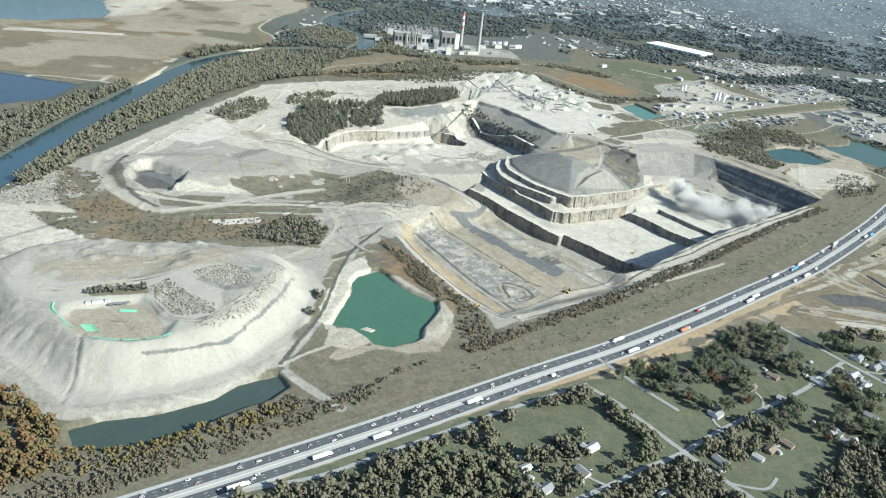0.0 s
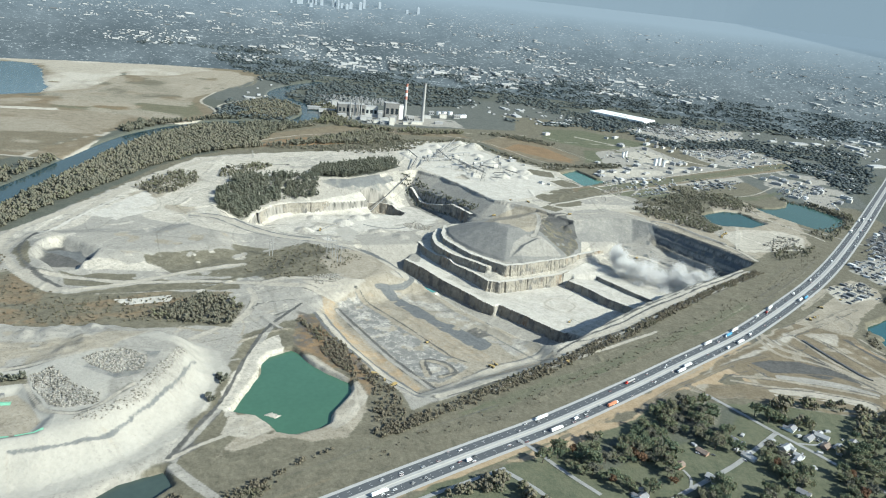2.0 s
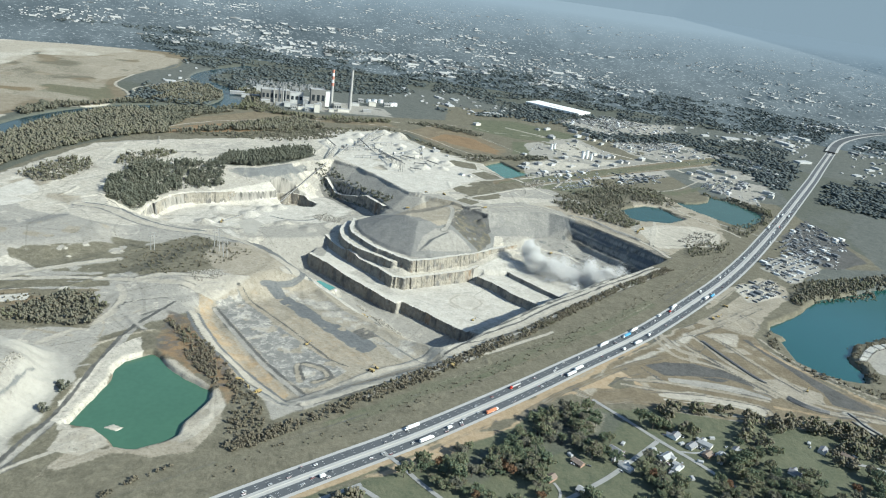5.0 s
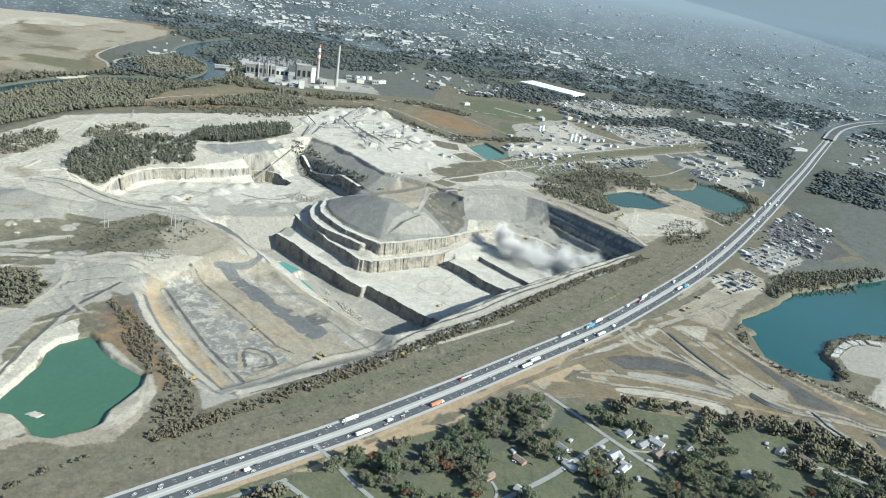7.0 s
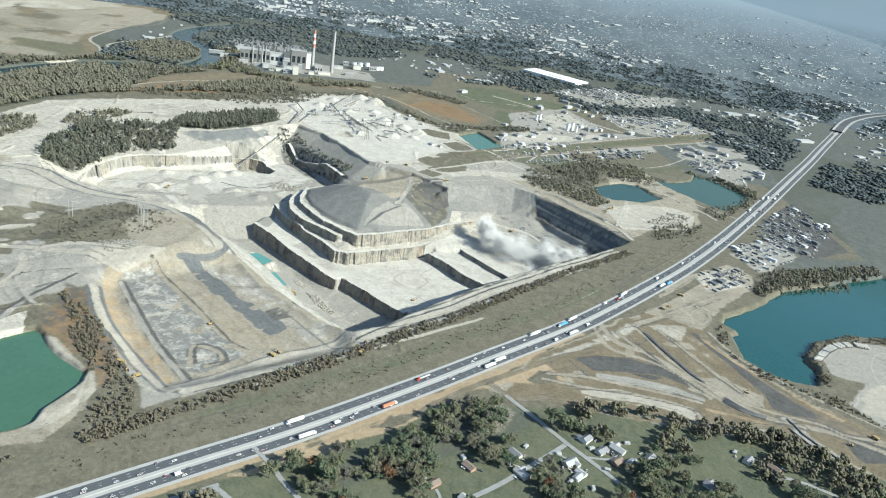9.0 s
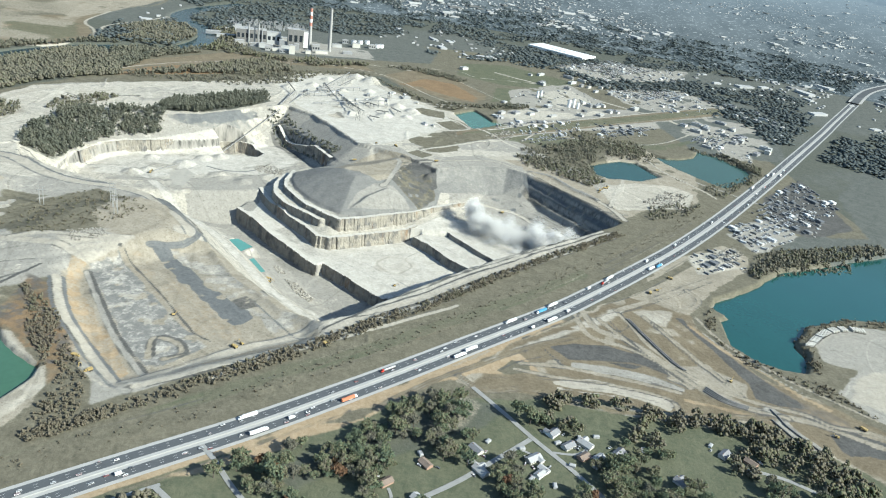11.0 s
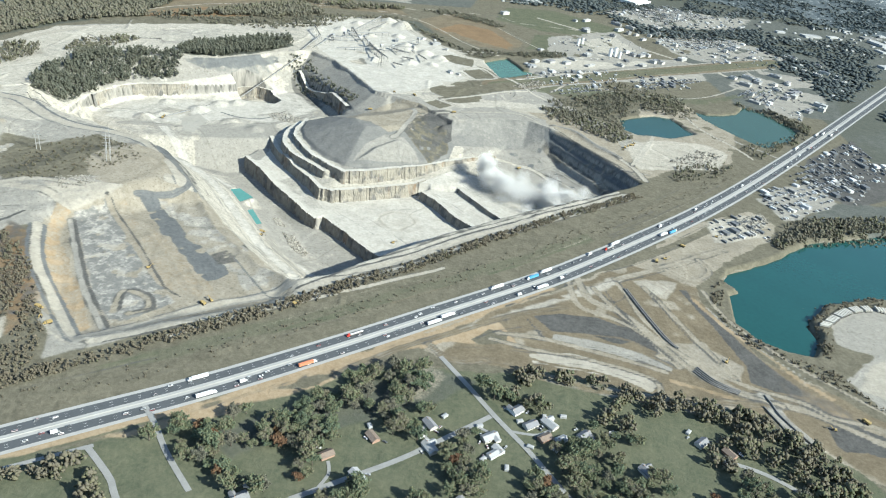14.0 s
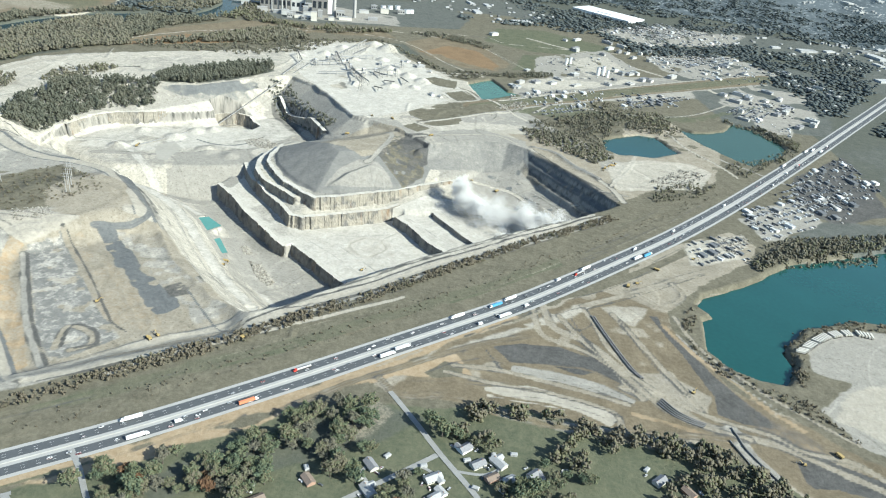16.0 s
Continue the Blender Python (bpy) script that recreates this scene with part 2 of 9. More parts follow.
def ripple(x, y, size, seed, octaves=3):
    """Smooth value noise from -1 to 1."""
    out, gain = 0.0, 1.0
    for k in range(octaves):
        g = lattice(seed + k)
        u, v = x / size, y / size
        i, j = np.floor(u).astype(int), np.floor(v).astype(int)
        a, b = u - i, v - j
        a, b = a * a * (3 - 2 * a), b * b * (3 - 2 * b)
        i0, i1, j0, j1 = i % 256, (i + 1) % 256, j % 256, (j + 1) % 256
        out = out + gain * ((g[i0, j0] * (1 - a) + g[i1, j0] * a) * (1 - b) + (g[i0, j1] * (1 - a) + g[i1, j1] * a) * b - 0.5) * 2
        gain, size = gain * 0.5, size * 0.5
    return out / 1.6


def inside_by(x, y, poly):
    """Distance to the outline, positive inside it."""
    p = np.array(poly, float)
    q = np.roll(p, -1, 0)
    best, within = np.full(x.shape, 1e18), np.zeros(x.shape, bool)
    for (ax, ay), (bx, by) in zip(p, q):
        dx, dy = bx - ax, by - ay
        s = np.clip(((x - ax) * dx + (y - ay) * dy) / (dx * dx + dy * dy + 1e-9), 0, 1)
        best = np.minimum(best, (x - ax - s * dx) ** 2 + (y - ay - s * dy) ** 2)
        within ^= ((ay > y) != (by > y)) & (x < (bx - ax) * (y - ay) / (by - ay + 1e-12) + ax)
    return np.where(within, 1, -1) * np.sqrt(best)


def off_line(x, y, line):
    p = np.array(line, float)
    best = np.full(x.shape, 1e18)
    for (ax, ay), (bx, by) in zip(p[:-1], p[1:]):
        dx, dy = bx - ax, by - ay
        s = np.clip(((x - ax) * dx + (y - ay) * dy) / (dx * dx + dy * dy + 1e-9), 0, 1)
        best = np.minimum(best, (x - ax - s * dx) ** 2 + (y - ay - s * dy) ** 2)
    return np.sqrt(best)


def curve(points, n=6):
    """A smooth line through the points (Catmull-Rom)."""
    p = np.array([points[0], *points, points[-1]], float)
    out = []
    for a, b, c, d in zip(p[:-3], p[1:-2], p[2:-1], p[3:]):
        for t in np.arange(n) / n:
            out.append(0.5 * (2 * b + (c - a) * t + (2 * a - 5 * b + 4 * c - d) * t * t + (3 * b - a - 3 * c + d) * t ** 3))
    return np.array([*out, p[-1]])


def near(points, margin):
    p = np.array(points)
    return np.nonzero((X > p[:, 0].min() - margin) & (X < p[:, 0].max() + margin) & (Y > p[:, 1].min() - margin) & (Y < p[:, 1].max() + margin))[0]


def soft(d, width):
    s = np.clip(d / width + 0.5, 0, 1)
    return s * s * (3 - 2 * s)


def level(poly, z, width=6.0, wobble=5.0, sense="set"):
    """Brings the ground inside the outline to the height z, over a belt of that width."""
    k = near(poly, width + 2 * wobble)
    w = ripple(X[k], Y[k], 28, 11) * wobble
    s = soft(inside_by(X[k], Y[k], poly) + w, width)
    z = z(X[k], Y[k]) if callable(z) else z
    aim = np.minimum(Z[k], z) if sense == "dig" else np.maximum(Z[k], z) if sense == "raise" else z
    Z[k] += (aim - Z[k]) * s


def hollow(poly, z, ramp):
    """Digs from the outline inwards down a ramp."""
    k = near(poly, 5)
    d = np.clip((inside_by(X[k], Y[k], poly) + ripple(X[k], Y[k], 40, 3) * 4) / ramp, 0, 1)
    Z[k] += (z - Z[k]) * d


def heap(x, y, radius, height, power=1.0):
    """A tipped cone of loose stone."""
    k = near([(x, y)], radius * 1.3)
    r = np.hypot(X[k] - x, Y[k] - y) * (1 + 0.12 * ripple(X[k], Y[k], 14, 5))
    Z[k] += height * np.clip(1 - r / radius, 0, 1) ** power


def paint(name, poly, width=8.0, wobble=7.0, amount=1.0, patchy=0.0, grain=40.0, seed=21):
    k = near(poly, width + 2 * wobble)
    s = soft(inside_by(X[k], Y[k], poly) + ripple(X[k], Y[k], 26, seed) * wobble, width) * amount
    if patchy:
        s *= np.clip(0.5 + (ripple(X[k], Y[k], grain, seed + 7) - patchy + 0.3) * 4, 0, 1)
    W[:, k] *= 1 - s
    W[COVER[name], k] += s


def track(name, line, wide, amount=1.0, dig=0.0, wobble=1.0, edge=2.0):
    """A dirt road or a bank along a line; dig lowers (or, below 0, raises) it."""
    line = curve(line)
    k = near(line, wide + 20)
    d = off_line(X[k], Y[k], line) + ripple(X[k], Y[k], 17, 31) * wobble
    s = soft(wide / 2 - d, edge) * amount
    W[:, k] *= 1 - s
    W[COVER[name], k] += s
    if wide >= 5 and amount > 0.55:
        # a low windrow along each edge, and ruts down the middle
        rim = np.exp(-((d - wide / 2) / 2.6) ** 2) * np.clip(0.45 + 0.5 * ripple(X[k], Y[k], 23, 35), 0.1, 0.8)
        rut = np.exp(-((d - wide * 0.22) / 2.0) ** 2) * (0.35 if wide > 8 else 0.0)
        Z[k] += rim * 1.0
        for cover, s in (("dark" if wide < 13 else "gravel", rim * 0.75), ("gravel", rut)):
            W[:, k] *= 1 - s
            W[COVER[cover], k] += s
    if dig:
        Z[k] -= dig * soft(wide * 0.6 - d, wide)


def height(x, y):
    """The ground's height at a place, from the grid."""
    i = np.clip(np.searchsorted(GX, x) - 1, 0, len(GX) - 2)
    j = np.clip(np.searchsorted(GY, y) - 1, 0, len(GY) - 2)
    a, b = (x - GX[i]) / (GX[i + 1] - GX[i]), (y - GY[j]) / (GY[j + 1] - GY[j])
    z = Z.reshape(len(GY), len(GX))
    return (z[j, i] * (1 - a) + z[j, i + 1] * a) * (1 - b) + (z[j + 1, i] * (1 - a) + z[j + 1, i + 1] * a) * b

Z += ripple(X, Y, 90, 40) * 1.2 + ripple(X, Y, 400, 44) * 1.5

# far country: woods, fields, townland
k = np.nonzero((Y > 2300) | (X > 1350) | (X < -900))[0]
s = np.clip(ripple(X[k], Y[k], 520, 60, 4) * 2.2 + 0.55, 0, 1)
W[:, k] *= 0
W[COVER["wood"], k] = s
W[COVER["town"], k] = 1 - s
paint("wood", [(-1500, 900), (-620, 1000), (-560, 1300), (-480, 1800), (-350, 2060), (60, 2330), (80, 2500), (-250, 2560), (-560, 2450), (-760, 2050), (-850, 1400), (-1500, 1350)], 30)
paint("field", [(-913, 1740), (-786, 1741), (-705, 1762), (-714, 2085), (-678, 2211), (-571, 2295), (-524, 2459), (-634, 2684), (-644, 2890), (-552, 3452), (-793, 3752), (-1090, 3954), (-1600, 3900), (-1700, 2054), (-1300, 1759)], 12)
paint("tan", [(-660, 2800), (-560, 3400), (-800, 3600), (-900, 3000)], 60, patchy=0.1, grain=120)
paint("scrub", [(-1100, 2500), (-800, 2450), (-760, 2800), (-900, 3000), (-1150, 2900)], 60, patchy=0.1, grain=120)
paint("limestone", [(-1450, 2500), (-1119, 2556), (-1030, 2720), (-1060, 3135), (-1000, 3500), (-1300, 3800), (-2200, 3700), (-2100, 3100), (-1419, 3210), (-1240, 2950)], 25, patchy=-0.25, grain=90)
paint("limestone", [(-1250, 2180), (-950, 2290), (-960, 2320), (-1250, 2230)], 6)
for line, wide in (
    ([(-1000, 1690), (-913, 1735), (-786, 1738), (-705, 1758), (-702, 1930), (-715, 2060)], 9),
    ([(-786, 1741), (-770, 1900), (-720, 2040)], 6),
    ([(-678, 2211), (-580, 2290), (-524, 2420), (-560, 2560), (-634, 2684), (-640, 2900)], 8),
    ([(-500, 2440), (-500, 2540), (-560, 2640), (-470, 2900), (-420, 3150)], 8),
    ([(-1030, 2440), (-1010, 2560), (-900, 2500), (-700, 2390), (-575, 2300)], 6),
):
    track("road", line, wide)

for cover, poly, amount, cut, grain in (
    ("scrub", [(-1250, 1800), (-800, 1770), (-730, 1990), (-900, 2150), (-1250, 2120)], 0.5, 0.0, 90),
    ("lawn", [(-1000, 2330), (-620, 2320), (-560, 2440), (-640, 2660), (-1000, 2560)], 0.55, 0.0, 110),
    ("rust", [(-1200, 2330), (-760, 2400), (-760, 2500), (-1150, 2470)], 0.4, 0.0, 80),
    ("scrub", [(-1000, 2650), (-700, 2720), (-660, 2950), (-760, 3250), (-950, 3100)], 0.7, -0.1, 100),
    ("tan", [(-700, 2680), (-650, 2900), (-590, 3250), (-700, 3380), (-760, 3000)], 0.8, -0.3, 90),
    ("limestone", [(-1060, 3100), (-900, 3200), (-800, 3500), (-1000, 3700), (-1300, 3800), (-1200, 3400)], 0.8, 0.0, 70),
    ("wood", [(-1130, 2470), (-1010, 2540), (-1000, 2600), (-1090, 2570)], 0.8, -0.2, 40),
):
    paint(cover, poly, 25, 15, amount, cut, grain, 51)
track("wood", [(-1010, 2620), (-985, 2800), (-1020, 3000), (-1080, 3200)], 22, 0.8)
track("scrub", [(-760, 2950), (-640, 3020), (-560, 3200), (-600, 3450)], 16, 0.7)
# east and north of the quarry: old fields, yards, the power station's ground
paint("scrub", [(-300, 2080), (60, 2320), (330, 2420), (480, 2150), (640, 2160), (900, 2300), (1250, 2440), (1300, 2700), (900, 3000), (500, 3050), (-150, 2700), (-350, 2400)], 30)
paint("field", [(-340, 2040), (-290, 2190), (-100, 2370), (120, 2440), (300, 2480), (250, 2560), (-150, 2480), (-330, 2230)], 14)
paint("rust", [(-320, 2060), (-290, 2170), (-120, 2340), (60, 2420), (20, 2290), (-131, 2175)], 25, patchy=-0.15, grain=70)
paint("field", [(330, 2440), (420, 2300), (520, 2230), (600, 2240), (640, 2330), (560, 2520), (430, 2600)], 16)
paint("rust", [(380, 2348), (455, 2466), (539, 2446), (605, 2310), (590, 2240), (540, 2270), (428, 2343)], 25, patchy=-0.2, grain=60)
paint("lawn", [(560, 2600), (700, 2520), (900, 2560), (980, 2700), (760, 2860), (600, 2800)], 14)
paint("lawn", [(640, 2270), (900, 2400), (880, 2520), (680, 2470)], 14, amount=0.8)
paint("town", [(-230, 2560), (60, 2560), (480, 2720), (520, 3000), (200, 3100), (-230, 2980)], 20)
paint("gravel", [(-210, 2640), (60, 2610), (300, 2660), (260, 2800), (-60, 2860), (-200, 2800)], 20, patchy=-0.2, grain=80)
paint("gravel", [(650, 2000), (900, 2100), (1180, 2260), (1150, 2420), (900, 2320), (690, 2200), (640, 2100)], 20, patchy=0.0, grain=60)
paint("limestone", [(690, 2090), (850, 2180), (1000, 2310), (900, 2330), (740, 2240), (650, 2120)], 20, patchy=0.0, grain=50)
paint("gravel", [(640, 1960), (1000, 2130), (1150, 2230), (1100, 2270), (900, 2140), (620, 1990)], 12, patchy=-0.3, grain=70)
paint("town", [(1150, 2000), (1400, 2000), (1500, 2300), (1700, 2700), (1300, 2750), (1100, 2420)], 25)
paint("gravel", [(1250, 1990), (1420, 2150), (1500, 2400), (1300, 2400), (1180, 2200)], 25, patchy=0.05, grain=50)
for line, wide in (
    ([(40, 2440), (130, 2490), (330, 2440), (470, 2250), (560, 2160)], 6),
    ([(-350, 2030), (-320, 2150), (-200, 2300), (0, 2440), (180, 2560), (420, 2560)], 6),
    ([(330, 2600), (560, 2640), (640, 2590), (900, 2620), (1200, 2680)], 6),
    ([(520, 2560), (600, 2430), (690, 2280), (740, 2200)], 5),
    ([(470, 1834), (596, 1937), (740, 2079), (898, 2184), (1079, 2332), (1213, 2420)], 12),
    ([(700, 2700), (900, 2560), (1080, 2400), (1180, 2300), (1270, 2180), (1330, 2060)], 14),
):
    track("road", line, wide, amount=0.8)

# quarry ground
paint("gravel", [(-603, 1178), (-578, 1261), (-550, 1355), (-494, 1632), (-432, 1875), (-386, 1923), (-282, 1994), (-18, 2159), (98, 2315), (263, 2400), (371, 2231), (487, 2103), (640, 1960), (702, 1837), (860, 1650), (800, 1420), (667, 1299), (431, 1076), (271, 932), (144, 813), (108, 787), (88, 852), (-6, 1064), (-60, 1000), (-114, 942), (-128, 661), (-188, 590), (-306, 552), (-427, 620), (-560, 787), (-640, 1000)], 14)
paint("limestone", [(-560, 1230), (-494, 1632), (-432, 1875), (-282, 1994), (-18, 2159), (98, 2315), (263, 2400), (371, 2231), (487, 2103), (560, 1990), (480, 1860), (400, 1760), (660, 1800), (640, 1640), (560, 1560), (400, 1380), (560, 1330), (640, 1400), (780, 1400), (667, 1290), (500, 1150), (420, 1065), (350, 985), (300, 970), (235, 1030), (150, 1140), (80, 1240), (0, 1330), (-120, 1370), (-320, 1300), (-480, 1200)], 18, patchy=-0.35, grain=120)

def resample_line(line, step):
    p = np.asarray(line, float)
    s = np.r_[0, np.cumsum(np.linalg.norm(np.diff(p, axis=0), axis=1))]
    t = np.arange(0, s[-1], step)
    return np.stack([np.interp(t, s, p[:, 0]), np.interp(t, s, p[:, 1])], 1)


def inside_points(poly, n, seed, patchy=0.0, grain=60.0):
    """n places strewn over an outline, in drifts where patchy."""
    g = np.random.default_rng(seed)
    p = np.array(poly, float)
    out = np.zeros((0, 2))
    while len(out) < n:
        q = p.min(0) + (p.max(0) - p.min(0)) * g.random((n * 4, 2))
        keep = inside_by(q[:, 0], q[:, 1], poly) > 0
        if patchy:
            keep &= ripple(q[:, 0], q[:, 1], grain, seed % 50) * 0.5 + 0.5 > patchy * g.random(len(q)) * 1.6
        out = np.concatenate([out, q[keep]])
    return out[:n]


# tracks, berms and mottled spoil all over the workings
WORKINGS = [(-560, 1220), (-494, 1632), (-420, 1850), (-282, 1980), (-18, 2150), (98, 2300), (263, 2390), (371, 2221), (487, 2093), (640, 1940), (702, 1800), (830, 1600), (790, 1410), (667, 1285), (431, 1060), (271, 915), (130, 825), (60, 900), (-30, 1060), (-80, 960), (-120, 700), (-190, 610), (-306, 575), (-430, 660), (-560, 900)]
k = near(WORKINGS, 5)
within = soft(inside_by(X[k], Y[k], WORKINGS), 12)
open_ground = within * (1 - W[COVER["scrub"], k])
for cover, size, seed, cut, amount in (("gravel", 70, 201, 0.25, 0.4), ("tan", 48, 209, 0.3, 0.35), ("dark", 22, 213, 0.5, 0.35), ("gravel", 12, 217, 0.4, 0.4), ("limestone", 11, 221, 0.3, 0.5)):
    s = open_ground * amount * np.clip((ripple(X[k] + 14 * ripple(X[k], Y[k], 30, seed + 2), Y[k], size, seed) - cut) * 7, 0, 1)
    W[:, k] *= 1 - s
    W[COVER[cover], k] += s
Z[k] += open_ground * ripple(X[k], Y[k], 16, 231, 3) * 0.35
for n in range(420):
    x, y = (float(a) for a in inside_points(WORKINGS, 1, 3000 + n)[0])
    a, length, bend = random.uniform(0, 6.28), random.uniform(25, 90), random.uniform(-0.9, 0.9)
    line = []
    for t in np.linspace(0, 1, 5):
        line.append((x, y))
        x, y, a = x + math.cos(a) * length / 4, y + math.sin(a) * length / 4, a + bend / 4
    k = near(line, 12)
    d = off_line(X[k], Y[k], curve(line, 3)) + ripple(X[k], Y[k], 8, 33) * 1.2
    s = soft(random.uniform(1.2, 3.0) - d, 2.0) * random.uniform(0.35, 0.75)
    cover = random.choice(["dark", "limestone", "road", "gravel", "tan", "limestone"])
    W[:, k] *= 1 - s
    W[COVER[cover], k] += s
    Z[k] += soft(3.0 - d, 4) * random.uniform(-0.6, 1.6)

# the tip in the south-west, with its flat top
level([(-403, 600), (-355, 575), (-311, 552), (-266, 561), (-230, 578), (-189, 603), (-163, 631), (-136, 667), (-117, 729), (-104, 829), (-110, 930), (-160, 960), (-300, 990), (-500, 960), (-560, 860), (-540, 720), (-470, 640)], 3, 16)
TIP = [(-358, 632), (-318, 607), (-277, 608), (-238, 626), (-200, 658), (-178, 695), (-155, 745), (-148, 817), (-170, 877), (-263, 900), (-350, 880), (-438, 870), (-490, 826), (-510, 753), (-430, 672)]
level(TIP, 32, 52, 2)
level([(-365, 690), (-362, 668), (-342, 645), (-319, 635), (-281, 637), (-250, 650), (-250, 680), (-275, 700), (-299, 722), (-330, 712)], 27, 14, 2)
level([(-300, 760), (-250, 730), (-200, 720), (-165, 760), (-160, 830), (-200, 870), (-280, 860)], 37, 40, 5, "raise")
# gullies down the tip's flank
k = near(TIP, 60)
d = inside_by(X[k], Y[k], TIP)
cx, cy = -330, 760
a = np.arctan2(Y[k] - cy, X[k] - cx)
flank = np.clip(1 - np.abs(d) / 32, 0, 1)
Z[k] -= flank * np.clip(np.sin(a * 46 + ripple(X[k], Y[k], 40, 81) * 3) * 0.5 + ripple(X[k], Y[k], 9, 82) * 0.7, 0, 1) * 1.5
paint("limestone", [(-430, 620), (-355, 585), (-311, 560), (-266, 569), (-230, 588), (-189, 612), (-163, 640), (-140, 680), (-122, 740), (-112, 840), (-150, 900), (-280, 930), (-480, 880), (-530, 760)], 14, amount=0.5)
paint("silt", [(-430, 620), (-355, 585), (-311, 560), (-266, 569), (-230, 588), (-189, 612), (-163, 640), (-140, 680), (-122, 740), (-112, 840), (-150, 900), (-280, 930), (-480, 880), (-530, 760)], 14, amount=0.8)
paint("gravel", [(-540, 760), (-500, 690), (-430, 640), (-400, 660), (-450, 730), (-470, 800)], 18, amount=0.85)
s = flank * 0.22 * np.clip(0.5 + 1.6 * np.sin(a * 30 + ripple(X[k], Y[k], 60, 84) * 4), 0, 1)
W[:, k] *= 1 - s
W[COVER["road"], k] += s
paint("tan", [(-360, 690), (-362, 670), (-342, 647), (-319, 637), (-281, 639), (-258, 648), (-255, 672), (-275, 695), (-299, 716), (-327, 701)], 5, 2, amount=0.85)
paint("gravel", [(-400, 740), (-345, 752), (-292, 785), (-250, 820), (-200, 800), (-215, 740), (-200, 700), (-150, 760), (-160, 840), (-280, 850), (-400, 800)], 12, amount=0.75, patchy=-0.25, grain=30)
paint("gravel", [(-420, 700), (-380, 690), (-340, 650), (-320, 625), (-350, 630), (-400, 660)], 8, amount=0.6)
paint("gravel", [(-420, 600), (-330, 540), (-300, 540), (-240, 566), (-180, 600), (-150, 640), (-140, 680), (-165, 640), (-190, 610), (-240, 585), (-300, 562), (-340, 575), (-420, 640)], 8)
track("road", [(-416, 717), (-378, 725), (-345, 746), (-292, 777), (-257, 810), (-200, 880)], 8, 0.9)
track("road", [(-303, 741), (-281, 711), (-256, 687), (-229, 684), (-212, 700), (-190, 740)], 5, 0.8)
paint("scrub", [(-358, 722), (-301, 742), (-296, 732), (-352, 712)], 4, 2, amount=0.7)
paint("scrub", [(-435, 967), (-339, 1021), (-238, 1045), (-180, 956), (-232, 935), (-329, 890), (-415, 924)], 25, patchy=-0.05, grain=40)
paint("tan", [(-520, 900), (-400, 870), (-250, 900), (-180, 940), (-300, 910), (-420, 930)], 25, patchy=0.0, grain=40)
paint("limestone", [(-600, 850), (-430, 850), (-380, 930), (-480, 1010), (-620, 1000)], 30, patchy=0.0, grain=35)

# western workings
level([(-522, 1241), (-428, 1281), (-352, 1290), (-303, 1360), (-221, 1319), (-212, 1230), (-277, 1183), (-341, 1152), (-394, 1125), (-449, 1100), (-510, 1147)], 13, 70, 5)
level([(-492, 1190), (-470, 1212), (-400, 1176), (-400, 1140), (-441, 1112), (-480, 1140)], -3, 18, 3)
# shade of the sunken cut, painted as dark ground
paint("dark", [(-490, 1186), (-470, 1206), (-403, 1172), (-406, 1140), (-441, 1122), (-475, 1140)], 12, amount=0.75)
paint("tan", [(-430, 1230), (-352, 1290), (-303, 1350), (-225, 1310), (-222, 1230), (-300, 1180), (-350, 1170)], 20, amount=0.8)
paint("limestone", [(-410, 1140), (-330, 1150), (-270, 1190), (-210, 1230), (-200, 1215), (-290, 1135), (-390, 1115)], 10)
paint("gravel", [(-520, 1260), (-420, 1290), (-400, 1400), (-450, 1420), (-530, 1330)], 20, amount=0.8)
paint("tan", [(-500, 1500), (-400, 1460), (-330, 1430), (-320, 1480), (-400, 1580), (-470, 1640)], 20, amount=0.7, patchy=-0.1)

# the pit
PIT = [(65, 1263), (131, 1165), (177, 1101), (249, 1024), (308, 984), (351, 1010), (405, 1070), (504, 1176), (641, 1292), (778, 1405), (813, 1437), (786, 1481), (744, 1547), (698, 1616), (662, 1660), (623, 1681), (564, 1671), (504, 1640), (470, 1614), (400, 1690), (301, 1734), (239, 1836), (183, 1915), (120, 1965), (70, 1930), (20, 1872), (-46, 1808), (-135, 1768), (-195, 1745), (-250, 1690), (-285, 1600), (-290, 1500), (-262, 1441), (-181, 1396), (-64, 1350), (-10, 1330), (30, 1300)]
hollow(PIT, -108, 30)


def wall(line, reach, across, down, rough=2.0, seed=77):
    """The side of the pit below a rim: a profile of heights against the distance from the rim."""
    k = near(line, reach)
    k = k[inside_by(X[k], Y[k], PIT) > 0]
    d = off_line(X[k], Y[k], line)
    z = np.interp(d, across, down) + ripple(X[k], Y[k], 40, seed) * rough - np.maximum(0, d - across[-1])
    Z[k] = np.maximum(Z[k], z)


def mound(poly, across, up):
    """Tipped ground: its height against the distance from the foot."""
    k = near(poly, 5)
    d = inside_by(X[k], Y[k], poly) + ripple(X[k], Y[k], 30, 15) * 2.5
    Z[k] = np.where(d > 0, np.maximum(Z[k], np.interp(d, across, up)), Z[k])


# the long ramp down from the south-west, with a haul road part of the way
wall([(-300, 1560), (-275, 1470), (-181, 1396), (-64, 1350), (-10, 1330), (30, 1300), (65, 1263), (131, 1165), (177, 1101), (249, 1024), (308, 984), (345, 1000)], 200,
     [0, 12, 18, 52, 70, 108, 124, 160], [-8, -13, -20, -50, -54, -90, -95, -108], 1.4)
